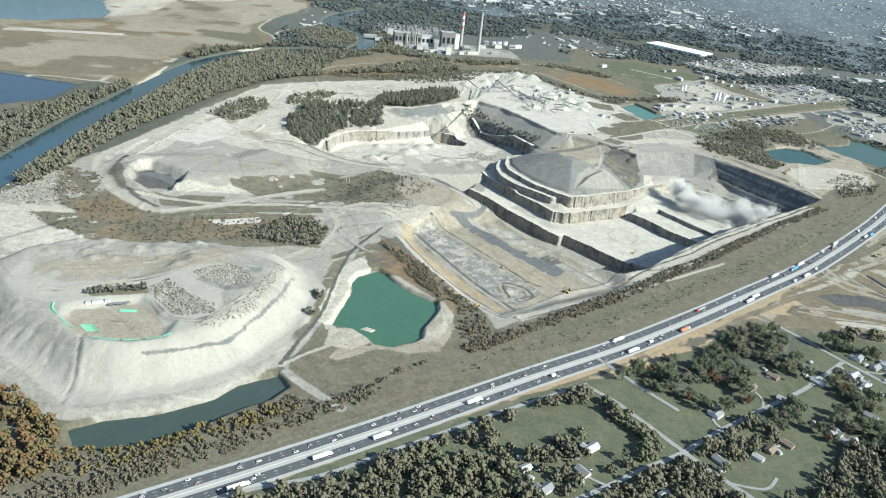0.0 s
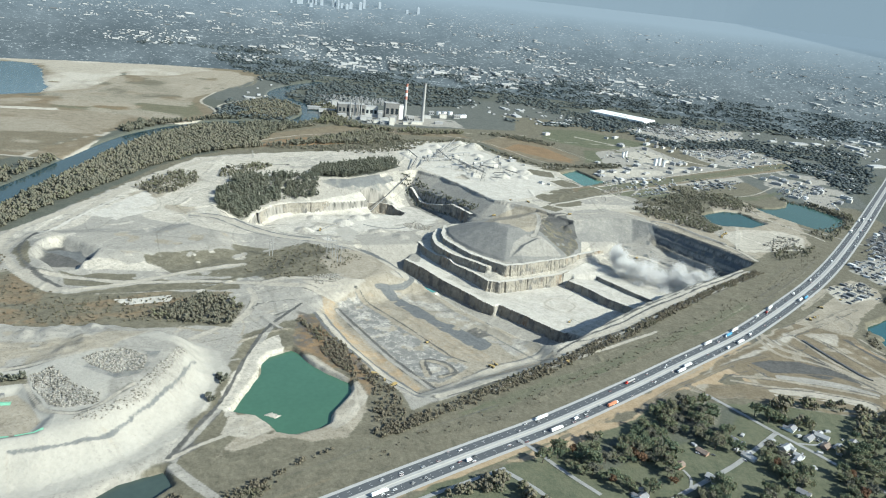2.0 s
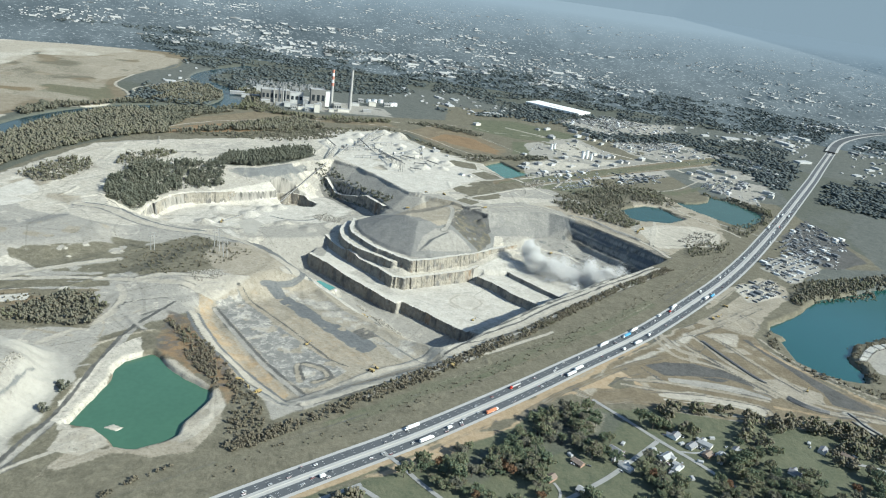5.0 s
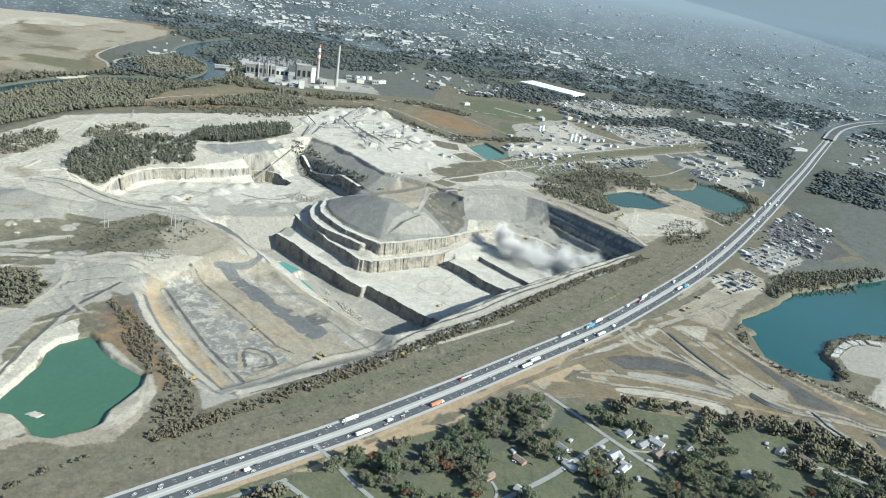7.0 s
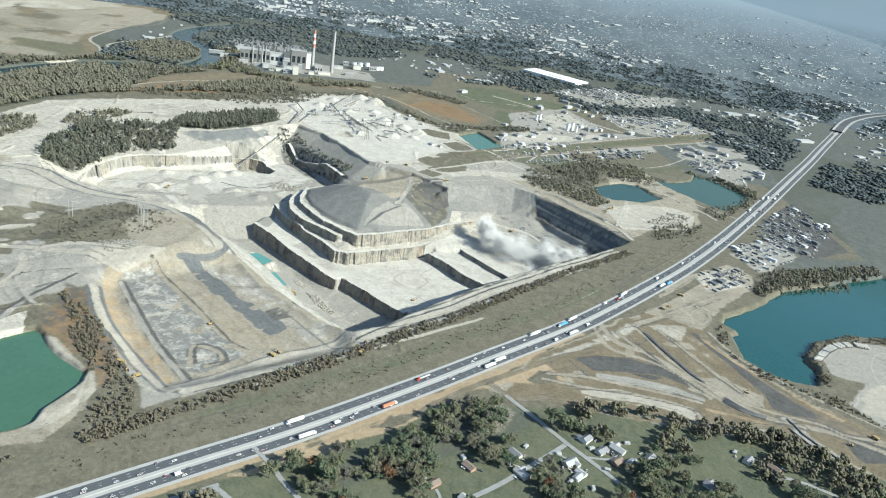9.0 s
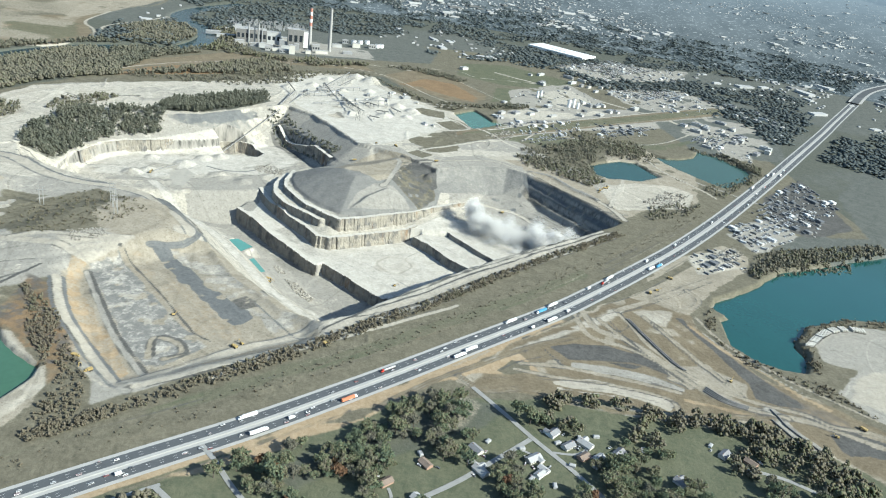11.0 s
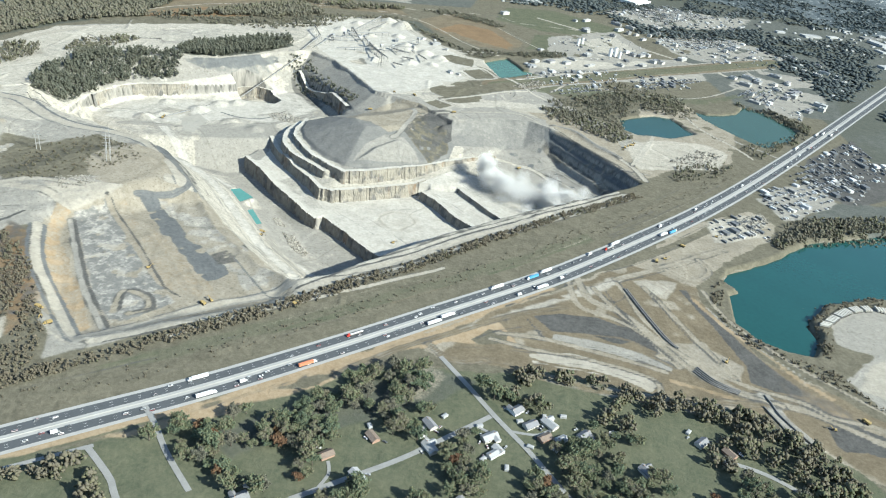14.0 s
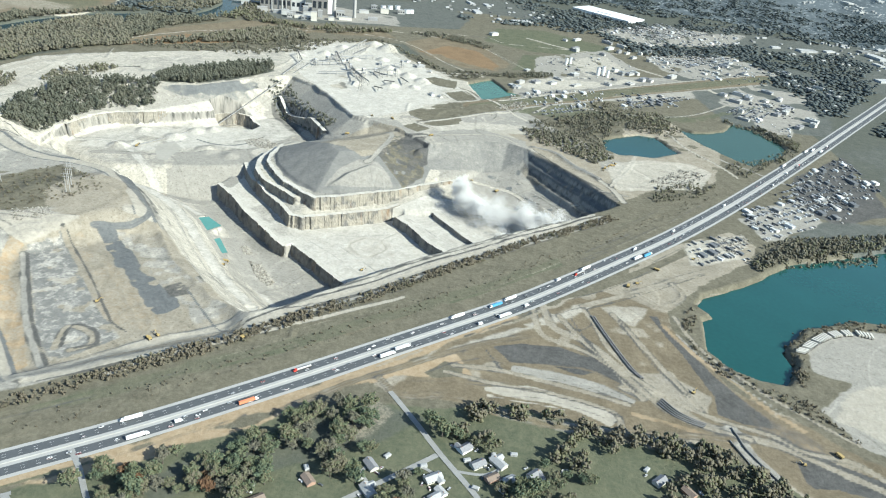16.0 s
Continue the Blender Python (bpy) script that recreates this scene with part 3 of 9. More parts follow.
# northern floor and the gravel that runs down from it
NORTH_FLOOR = [(-255, 1590), (-240, 1660), (-185, 1715), (-130, 1738), (-46, 1778), (60, 1850), (124, 1850), (190, 1760), (250, 1675), (240, 1600), (150, 1590), (134, 1568), (60, 1540), (-5, 1520), (-90, 1500), (-180, 1530)]
level(NORTH_FLOOR, -66, 10, 3, "raise")
k = near(NORTH_FLOOR, 130)
down = -66 + 0.66 * np.minimum(inside_by(X[k], Y[k], NORTH_FLOOR), 0) + ripple(X[k], Y[k], 24, 73) * 1.2
Z[k] = np.where(Z[k] < -66, np.maximum(Z[k], down), Z[k])
# north wall: wooded spoil above a limestone cliff
NORTH_RIM = [(20, 1872), (-46, 1808), (-135, 1768), (-195, 1745), (-250, 1690), (-285, 1600), (-290, 1500)]
wall(NORTH_RIM[1:], 90, [0, 8, 46, 56, 60, 70], [-6, -10, -34, -38, -60, -66], 1.0, 78)
wall([(120, 1965), (70, 1930), (20, 1872), (-46, 1808)], 90, [0, 6, 40, 48, 75], [-6, -9, -44, -52, -64], 1.0, 78)
# the sunken bowl at the cliff's eastern end
level([(-16, 1798), (-2, 1822), (32, 1836), (60, 1826), (94, 1792), (84, 1760), (20, 1756)], -86, 5, 1, "dig")
# the northern trench: gravel above a dark rock wall
wall([(120, 1965), (183, 1915), (239, 1836), (301, 1734), (330, 1715)], 90, [0, 3, 46, 49, 60, 72], [-5, -6, -31, -32, -60, -66], 0.8, 74)
wall([(301, 1734), (400, 1690), (470, 1614)], 60, [0, 4, 40, 60], [-6, -8, -30, -40], 1.0, 74)
# eastern embankment of tipped gravel and the dark benched east wall
wall([(455, 1600), (470, 1614), (504, 1640), (564, 1671), (623, 1681), (662, 1660)], 150, [0, 3, 52, 66, 72, 150], [-4, -5, -40, -42, -44, -64], 0.8, 79)
wall([(662, 1660), (698, 1616), (744, 1547), (786, 1481), (813, 1437), (790, 1415)], 150, [0, 3, 9, 15, 22, 30, 36, 70, 76, 140], [-3, -5, -18, -20, -34, -36, -47, -52, -57, -66], 2.6, 80)


def lower_bench(x, y):
    return -80 - 8 * np.clip(((x - 124) * 0.69 - (y - 1485) * 0.72) / 230, 0, 1)


level([(100, 1500), (124, 1474), (140, 1458), (180, 1405), (204, 1380), (235, 1347), (253, 1325), (270, 1310), (284, 1320), (304, 1300), (336, 1266), (361, 1241), (385, 1219), (440, 1195), (540, 1262), (640, 1350), (690, 1420), (640, 1500), (605, 1575), (495, 1564), (386, 1553), (244, 1503), (160, 1585), (120, 1560)], lower_bench, 4, 0.0, "raise")
level([(433, 1436), (459, 1411), (499, 1353), (537, 1320), (575, 1283), (600, 1290), (690, 1370), (746, 1430), (776, 1520), (669, 1602), (557, 1563), (475, 1486)], -72, 4, 0.0, "raise")
level([(487, 1471), (509, 1437), (558, 1374), (584, 1345), (622, 1308), (690, 1370), (754, 1435), (760, 1500), (668, 1609), (556, 1569)], -64, 4, 0.0, "raise")
BENCH = [(126, 1575), (134, 1560), (152, 1519), (171, 1491), (199, 1456), (237, 1415), (262, 1378), (283, 1374), (319, 1394), (357, 1414), (397, 1435), (437, 1462), (478, 1500), (533, 1549), (600, 1585)]


def upper_bench(x, y):
    return np.interp(off_line(x, y, BENCH), [0, 40], [-66, -57])


level([*BENCH, (600, 1638), (489, 1597), (388, 1534), (290, 1500), (221, 1560), (160, 1600)], upper_bench, 4, 0.0, "raise")
level([(171, 1633), (161, 1596), (157, 1562), (165, 1519), (189, 1477), (220, 1451), (243, 1432), (262, 1413), (290, 1420), (390, 1500), (290, 1560), (200, 1640)], -49, 4, 0.0, "raise")
level([(184, 1630), (177, 1571), (180, 1540), (200, 1502), (228, 1462), (251, 1442), (275, 1420), (297, 1405), (335, 1422), (373, 1446), (423, 1474), (464, 1509), (529, 1558), (500, 1640), (376, 1660), (263, 1670), (200, 1650)], -40, 4, 0.0, "raise")
# the spoil hill on top of them, with fresh cones tipped over its edge
mound([(184, 1610), (184, 1562), (200, 1520), (225, 1482), (253, 1452), (295, 1418), (330, 1432), (373, 1454), (433, 1482), (475, 1525), (540, 1560), (640, 1700), (480, 1850), (390, 1830), (322, 1745), (284, 1700), (225, 1655)], [0, 6, 100], [-42, -36, -4])
mound([(304, 1432), (335, 1434), (375, 1455), (422, 1480), (425, 1520), (395, 1560), (345, 1550), (310, 1490)], [0, 48], [-36, -10])
level([(-28, 1051), (55, 1182), (134, 1170), (207, 1080), (296, 985), (309, 955), (249, 915), (161, 857), (114, 831), (64, 870)], -13, 40, 4)
level([(-135, 1130), (-90, 1240), (-10, 1300), (60, 1240), (95, 1175), (40, 1130), (-60, 1100)], 11, 60, 4)

# covers in and round the pit
paint("limestone", [(127, 1499), (204, 1406), (275, 1323), (386, 1218), (422, 1243), (506, 1329), (653, 1390), (760, 1481), (774, 1520), (640, 1500), (560, 1480), (454, 1470), (354, 1382), (282, 1358), (203, 1450)], 8, amount=0.9)
paint("gravel", [(110, 1380), (200, 1280), (300, 1180), (350, 1170), (385, 1215), (280, 1310), (200, 1400), (130, 1480)], 12, amount=0.55)
paint("gravel", [(100, 1400), (20, 1480), (-10, 1560), (90, 1640), (160, 1600), (140, 1500), (130, 1430)], 15, amount=0.6, patchy=-0.3, grain=30)
paint("gravel", [(230, 1550), (255, 1630), (366, 1680), (440, 1660), (470, 1577), (430, 1500), (331, 1425), (260, 1450)], 12, amount=0.85)
paint("dark", [(350, 1560), (420, 1640), (470, 1640), (500, 1590), (440, 1540)], 20, amount=0.6, patchy=0.0, grain=30)
paint("tan", [(290, 1560), (330, 1640), (400, 1650), (410, 1600), (360, 1550)], 15, amount=0.6, patchy=-0.1, grain=30)
paint("gravel", [(471, 1625), (571, 1685), (640, 1655), (620, 1590), (560, 1580), (480, 1560)], 8, amount=0.95)
paint("dark", [(640, 1650), (790, 1420), (770, 1400), (690, 1440), (640, 1520), (600, 1590)], 15, amount=0.55, patchy=-0.1, grain=30)
paint("gravel", [(304, 1775), (209, 1911), (160, 1960), (230, 1990), (330, 1880), (380, 1780), (340, 1730)], 12, amount=0.9)
paint("tan", [(645, 1596), (710, 1719), (776, 1679), (808, 1584), (890, 1676), (1018, 1726), (1020, 1605), (945, 1525), (872, 1474), (804, 1427), (741, 1479)], 14, amount=0.9)
paint("road", [(420, 1650), (477, 1700), (690, 1790), (720, 1740), (637, 1650), (560, 1690), (470, 1630)], 12, amount=0.8)
paint("limestone", [(-265, 1955), (-88, 2112), (38, 2184), (124, 2354), (261, 2406), (357, 2258), (456, 2118), (528, 2100), (560, 1982), (468, 1891), (402, 1777), (349, 1726), (283, 1792), (211, 1908), (76, 1933), (-6, 2045), (-146, 1937)], 12)
paint("scrub", [(420, 1780), (560, 1860), (640, 1960), (600, 1980), (470, 1880), (410, 1810)], 12, patchy=-0.25, grain=40)
paint("scrub", [(490, 2060), (560, 1990), (470, 1930), (420, 1990)], 10, patchy=-0.1, grain=30)

# ground south of the pit: overburden and haul roads
paint("tan", [(-28, 1051), (55, 1182), (134, 1189), (207, 1090), (306, 995), (319, 955), (249, 915), (161, 857), (114, 831), (64, 870)], 14, amount=0.45)
paint("tan", [(5, 1080), (30, 1090), (75, 960), (120, 850), (95, 820), (60, 900), (20, 1000)], 8, amount=0.8)
paint("dark", [(45, 1146), (74, 1145), (132, 1082), (162, 1057), (190, 1048), (215, 1039), (217, 1014), (195, 1002), (164, 1027), (112, 1077), (66, 1120)], 4, 3, amount=0.75)
paint("gravel", [(1, 1066), (31, 1074), (96, 998), (134, 957), (150, 900), (120, 890), (77, 960), (38, 1021)], 10, amount=0.7, patchy=-0.1, grain=18)
paint("tan", [(-9, 1017), (-32, 1108), (-2, 1057), (45, 980), (93, 902), (125, 854), (126, 829), (91, 858), (51, 906), (14, 973)], 4, 2, amount=0.9)
paint("road", [(18, 1126), (45, 1137), (73, 1101), (150, 1024), (205, 994), (218, 957), (178, 956), (128, 1005), (65, 1082)], 6, 3, amount=0.7)
paint("scrub", [(-436, 1025), (-387, 1016), (-329, 1058), (-288, 1100), (-233, 1107), (-170, 1138), (-147, 1087), (-253, 1064), (-353, 1004), (-401, 967)], 8, amount=0.9, patchy=-0.2, grain=30)
paint("scrub", [(-405, 975), (-332, 999), (-254, 996), (-232, 973), (-280, 955), (-335, 920), (-370, 930)], 8, amount=0.9, patchy=-0.2, grain=25)
paint("limestone", [(-315, 1021), (-240, 1047), (-236, 1023), (-300, 1008)], 5, 3)
paint("scrub", [(-530, 1172), (-519, 1202), (-490, 1157), (-475, 1101), (-496, 1119)], 6)
paint("scrub", [(-431, 1100), (-391, 1098), (-317, 1115), (-303, 1096), (-330, 1063), (-392, 1055)], 6, amount=0.9, patchy=-0.2, grain=25)
paint("gravel", [(-444, 1333), (-385, 1342), (-367, 1301), (-426, 1284)], 6)
paint("limestone", [(-298, 1131), (-253, 1178), (-217, 1246), (-194, 1245), (-215, 1200), (-265, 1133)], 5, 3)
paint("limestone", [(-527, 1285), (-503, 1374), (-484, 1398), (-479, 1315), (-489, 1252)], 8)
paint("gravel", [(277, 1291), (325, 1257), (358, 1236), (350, 1214), (298, 1251)], 8, amount=0.6)
paint("gravel", [(572, 1544), (590, 1530), (609, 1487), (665, 1474), (699, 1429), (704, 1388), (668, 1364), (640, 1413), (589, 1462), (569, 1493)], 10, amount=0.8, patchy=-0.1, grain=20)
paint("dark", [(636, 1608), (669, 1650), (704, 1609), (756, 1550), (802, 1484), (820, 1465), (798, 1430), (760, 1413), (728, 1439), (701, 1494), (665, 1542)], 10, amount=0.5, patchy=-0.1, grain=20)
paint("scrub", [(473, 2002), (520, 2032), (561, 1990), (546, 1951), (496, 1938)], 5, 2)
paint("scrub", [(411, 1793), (482, 1864), (601, 1958), (597, 1896), (495, 1812), (429, 1772)], 5, 3, amount=0.9)
paint("scrub", [(429, 1746), (474, 1790), (520, 1815), (528, 1784), (466, 1741)], 5, 3, amount=0.9)
paint("dark", [(215, 975), (245, 955), (235, 935), (200, 950)], 8, 4, amount=0.6)
paint("dark", [(60, 1060), (95, 1050), (130, 980), (190, 920), (160, 890), (110, 930), (80, 990)], 10, amount=0.6, patchy=0.05, grain=22)
paint("road", [(-60, 1120), (20, 1150), (60, 1130), (40, 1090), (-30, 1080)], 15, amount=0.7)
paint("scrub", [(-141, 1266), (-86, 1323), (-22, 1295), (21, 1235), (10, 1180), (-65, 1134), (-119, 1123), (-174, 1174)], 16, amount=0.95)
paint("tan", [(-10, 1290), (40, 1240), (85, 1180), (50, 1135), (-10, 1150), (15, 1210)], 16, amount=0.75)
paint("scrub", [(-50, 1010), (1, 970), (45, 890), (91, 819), (104, 782), (81, 731), (42, 737), (32, 811), (-8, 876), (-45, 890)], 10)
paint("rust", [(-47, 970), (-4, 926), (22, 874), (-8, 876), (-42, 918)], 10, amount=0.6)
paint("limestone", [(-420, 1480), (-395, 1600), (-309, 1720), (-250, 1810), (-153, 1915), (-27, 2030), (49, 2090), (60, 1960), (-32, 1845), (-150, 1800), (-290, 1720), (-330, 1600), (-300, 1480)], 10, amount=0.8)
paint("wood", [(-291, 1499), (-310, 1580), (-307, 1640), (-298, 1720), (-201, 1773), (-119, 1797), (-112, 1728), (-170, 1700), (-208, 1665), (-228, 1600), (-240, 1520)], 6, amount=0.6, patchy=-0.1, grain=34)
paint("wood", [(-152, 1804), (-129, 1889), (-47, 1967), (42, 2056), (76, 1985), (20, 1890), (-60, 1815)], 8, amount=0.8, patchy=-0.2, grain=30)
paint("tan", [(-12, 895), (23, 856), (36, 815), (58, 828), (58, 763), (37, 720), (6, 712), (-43, 708), (-64, 688), (-92, 664), (-78, 708), (-45, 720), (21, 765)], 8, amount=0.8, patchy=-0.3, grain=20)

# south of the workings: rough grass up to the motorway
paint("scrub", [(-600, 300), (-300, 540), (-240, 520), (-180, 560), (-130, 610), (-80, 600), (-40, 690), (50, 720), (120, 790), (290, 930), (430, 1065), (650, 1270), (790, 1400), (900, 1500), (880, 1400), (620, 1140), (250, 820), (46, 653), (-46, 580), (-200, 470), (-300, 380)], 8)
paint("lawn", [(140, 757), (195, 790), (277, 848), (425, 960), (546, 1060), (697, 1195), (690, 1213), (587, 1126), (477, 1032), (359, 941), (260, 867), (165, 794)], 10, amount=0.5)
paint("scrub", [(700, 1290), (900, 1480), (1050, 1640), (1250, 1850), (1230, 1880), (1000, 1650), (860, 1500), (700, 1330)], 8)

# earthworks east of the motorway
paint("clay", [(-200, 410), (0, 560), (177, 680), (284, 752), (415, 844), (500, 920), (640, 1050), (600, 1050), (500, 950), (400, 860), (280, 765), (170, 690), (0, 570), (-220, 430)], 8, amount=0.75)
paint("clay", [(362, 796), (383, 816), (412, 838), (420, 818), (388, 793), (333, 750), (276, 706), (201, 670), (182, 668), (245, 727), (302, 775)], 8, amount=0.9)
paint("tan", [(485, 872), (470, 890), (538, 963), (626, 1036), (680, 1092), (740, 1138), (840, 1268), (913, 1334), (983, 1376), (1013, 1334), (985, 1275), (882, 1179), (832, 1096), (826, 1042), (863, 950), (920, 913), (950, 867), (1010, 834), (1010, 770), (940, 760), (889, 795), (837, 850), (741, 858), (695, 863), (614, 876), (532, 868)], 7)
paint("field", [(485, 872), (538, 963), (626, 1036), (740, 1138), (832, 1096), (826, 1042), (863, 950), (920, 913), (1010, 834), (940, 760), (837, 850), (695, 863), (532, 868)], 10, amount=0.85, patchy=-0.12, grain=40)
paint("clay", [(503, 932), (555, 954), (578, 915), (533, 907), (499, 901), (470, 885), (480, 905)], 8, amount=0.8)
paint("limestone", [(540, 955), (620, 1020), (700, 1085), (740, 1110), (700, 1060), (640, 1020), (600, 985)], 10, amount=0.6, patchy=-0.1, grain=25)
paint("dark", [(598, 975), (630, 988), (674, 990), (711, 977), (743, 945), (756, 923), (742, 933), (708, 948), (695, 939), (663, 952), (617, 950)], 3, 2, amount=0.85)
paint("gravel", [(619, 944), (661, 946), (710, 933), (757, 918), (748, 902), (716, 911), (672, 923), (615, 931)], 4, 2, amount=0.9)
paint("road", [(587, 900), (634, 911), (685, 900), (731, 877), (718, 862), (677, 876), (627, 884), (590, 884)], 3, 2, amount=0.95)
paint("dark", [(796, 1086), (810, 1045), (823, 1006), (835, 962), (842, 933), (837, 903), (862, 892), (890, 890), (890, 905), (870, 938), (851, 970), (833, 1014), (811, 1067), (809, 1089)], 3, 2, amount=0.8)
paint("dark", [(870, 938), (895, 906), (926, 889), (940, 873), (933, 854), (901, 862), (872, 883)], 10, 3, amount=0.5)
paint("clay", [(870, 938), (895, 906), (926, 889), (940, 873), (933, 854), (901, 862), (872, 883)], 10, 3, amount=0.25)
paint("dark", [(902, 845), (931, 850), (957, 841), (1000, 816), (980, 796), (930, 812), (904, 808), (900, 825)], 3, 2, amount=0.95)
paint("scrub", [(523, 912), (544, 936), (564, 931), (564, 913), (532, 905)], 4, 2, amount=0.9)
paint("limestone", [(756, 960), (796, 967), (839, 931), (828, 901), (796, 901), (771, 926)], 5, 3, amount=0.45)
paint("scrub", [(824, 1102), (865, 1144), (897, 1156), (875, 1132), (876, 1095), (836, 1048), (823, 1054)], 5, 3, amount=0.9)
paint("scrub", [(646, 1083), (725, 1140), (821, 1225), (941, 1352), (985, 1402), (916, 1300), (811, 1197), (722, 1120)], 5, 2, amount=0.85)
paint("dark", [(780, 1150), (830, 1190), (870, 1215), (860, 1200), (800, 1150)], 8, amount=0.35)
paint("limestone", [(732, 1094), (805, 1106), (775, 1047), (752, 1067)], 8, amount=0.5, patchy=0.0, grain=16)
paint("gravel", [(982, 1051), (1007, 1081), (1045, 1102), (1094, 1113), (1150, 1110), (1250, 990), (1150, 830), (1030, 850), (978, 880), (963, 931), (1013, 990), (979, 1005)], 7, amount=0.9)
paint("road", [(970, 920), (1010, 980), (1090, 1000), (1200, 960), (1130, 850), (1040, 860)], 12, amount=0.8)
paint("gravel", [(1016, 1436), (1113, 1523), (1145, 1473), (1033, 1367)], 8, amount=0.9)
paint("dark", [(1161, 1603), (1300, 1765), (1343, 1681), (1325, 1543), (1218, 1473), (1145, 1489)], 10, amount=0.8)
paint("town", [(1080, 1390), (1160, 1470), (1330, 1500), (1400, 1750), (1700, 2100), (2000, 1900), (1900, 1300), (1400, 1250)], 20, amount=0.85)
track("road", [(-542, 1162), (-569, 1242), (-550, 1331), (-509, 1502), (-466, 1661), (-419, 1823), (-379, 1891)], 16, 0.95)
track("road", [(-548, 1175), (-518, 1129), (-475, 1091), (-415, 1048), (-372, 1041), (-316, 1073), (-283, 1105), (-210, 1175), (-157, 1245)], 12, 0.9)
track("limestone", [(-408, 1466), (-372, 1543), (-315, 1659), (-251, 1803), (-150, 1900)], 12, 0.9)
track("road", [(-322, 1438), (-259, 1403), (-179, 1377), (-136, 1383), (-48, 1366), (-3, 1331), (41, 1269), (82, 1185)], 16, 0.9)
track("road", [(-408, 769), (-353, 786), (-301, 817), (-250, 865), (-188, 902), (-142, 966), (-126, 1009), (-127, 1062), (-141, 1093)], 11, 0.9)
track("road", [(-470, 1090), (-330, 1080), (-200, 1110), (-81, 1109), (-25, 1088), (31, 1006), (81, 893), (109, 824)], 12, 0.9)
track("road", [(-26, 1106), (45, 1135), (63, 1116), (157, 1011), (236, 905)], 14, 0.8)
track("gravel", [(-25, 1032), (11, 973), (37, 921), (58, 884), (94, 843), (127, 820)], 10, 0.9)
track("dark", [(-2, 1057), (45, 980), (78, 929), (112, 878), (127, 857)], 4, 0.65)
track("clay", [(0, 1012), (24, 982), (48, 935), (81, 889), (100, 865)], 5, 0.45)
track("dark", [(18, 1126), (55, 1088), (106, 1029), (143, 981), (171, 957)], 5, 0.75)
track("dark", [(127, 1177), (170, 1124), (216, 1077), (256, 1033), (300, 987), (308, 979)], 4, 0.65)
track("dark", [(206, 1059), (240, 1037), (287, 981)], 3.5, 0.6)
track("dark", [(221, 984), (255, 943)], 3, 0.7)
track("gravel", [(129, 924), (129, 942), (150, 940), (160, 918), (158, 898), (145, 898)], 7, 0.8)
track("dark", [(131, 825), (160, 855), (194, 882), (234, 907), (276, 938), (311, 963)], 3, 0.6)
track("road", [(-439, 959), (-415, 982), (-360, 1022), (-300, 1044), (-245, 1066)], 5, 0.9)
track("road", [(630, 1589), (671, 1524), (702, 1499), (730, 1438), (755, 1398)], 7, 0.8)
track("road", [(702, 1499), (762, 1492), (831, 1480)], 5, 0.8)
track("dark", [(317, 1335), (356, 1285), (394, 1242)], 2.5, 0.7)
track("road", [(392, 1700), (397, 1655), (368, 1558)], 9, 0.9)
track("limestone", [(278, 2400), (364, 2237), (427, 2164), (498, 2159), (569, 2193)], 9, 0.9)
track("dark", [(75, 1120), (160, 1012), (225, 925)], 4, 0.7)
track("dark", [(20, 1085), (70, 985), (100, 900), (140, 850)], 4, 0.6)
track("road", [(60, 870), (124, 816), (190, 860), (264, 910), (320, 961), (371, 1013), (434, 1069), (504, 1138), (628, 1248), (771, 1375)], 13, 0.95)
track("dark", [(150, 822), (264, 900), (330, 955), (440, 1058), (520, 1135), (640, 1240), (780, 1365)], 3, 0.6)
track("limestone", [(60, 1330), (120, 1240), (180, 1150), (250, 1060), (310, 1010), (350, 1030)], 22, 0.8)
track("dark", [(100, 1215), (170, 1125), (220, 1070), (290, 1000), (315, 985)], 5, 0.55)
track("dark", [(-132, 666), (-122, 710), (-106, 785), (-102, 872), (-93, 959), (-70, 1022), (-57, 1056)], 2.6, 0.9)
track("gravel", [(-126, 662), (-116, 710), (-100, 785), (-96, 872), (-87, 959), (-64, 1022)], 7, 0.9)
track("gravel", [(-124, 652), (-79, 616), (-58, 600)], 11, 1.0)
track("road", [(-131, 663), (-106, 692), (-81, 718), (-73, 743), (-58, 770)], 6, 0.9)
track("tan", [(660, 1082), (671, 1032), (710, 1005), (760, 940), (786, 916), (815, 885), (848, 873), (900, 858), (1000, 800)], 11, 0.8)
track("tan", [(647, 1070), (655, 1013), (694, 994), (730, 967), (746, 933), (759, 912)], 8, 0.8)
track("tan", [(713, 1081), (721, 1056), (734, 1001), (756, 960)], 6, 0.8)
track("dark", [(589, 967), (608, 930)], 3, 0.8)
track("tan", [(712, 1089), (774, 1132), (834, 1177), (898, 1225), (958, 1263)], 9, 0.85)
track("dark", [(716, 1082), (778, 1125), (838, 1170), (902, 1218)], 2.5, 0.6)
track("tan", [(790, 1136), (809, 1117), (820, 1110), (848, 1135), (855, 1157), (845, 1179)], 7, 0.8)
track("dark", [(700, 1105), (760, 1150), (840, 1230), (900, 1290)], 3, 0.5)
track("clay", [(811, 1067), (838, 1010), (874, 961), (899, 919), (927, 893)], 8, 0.5)
track("gravel", [(825, 1050), (850, 1000), (885, 950), (915, 915)], 3, 0.6)
track("dark", [(590, 882), (640, 893), (690, 882), (725, 868)], 2.5, 0.5)
track("dark", [(500, 892), (560, 905), (640, 915)], 2.5, 0.4)
track("clay", [(745, 886), (781, 877), (829, 864), (859, 855)], 8, 0.45)
track("scrub", [(880, 971), (905, 945), (923, 920), (932, 905)], 8, 0.8)
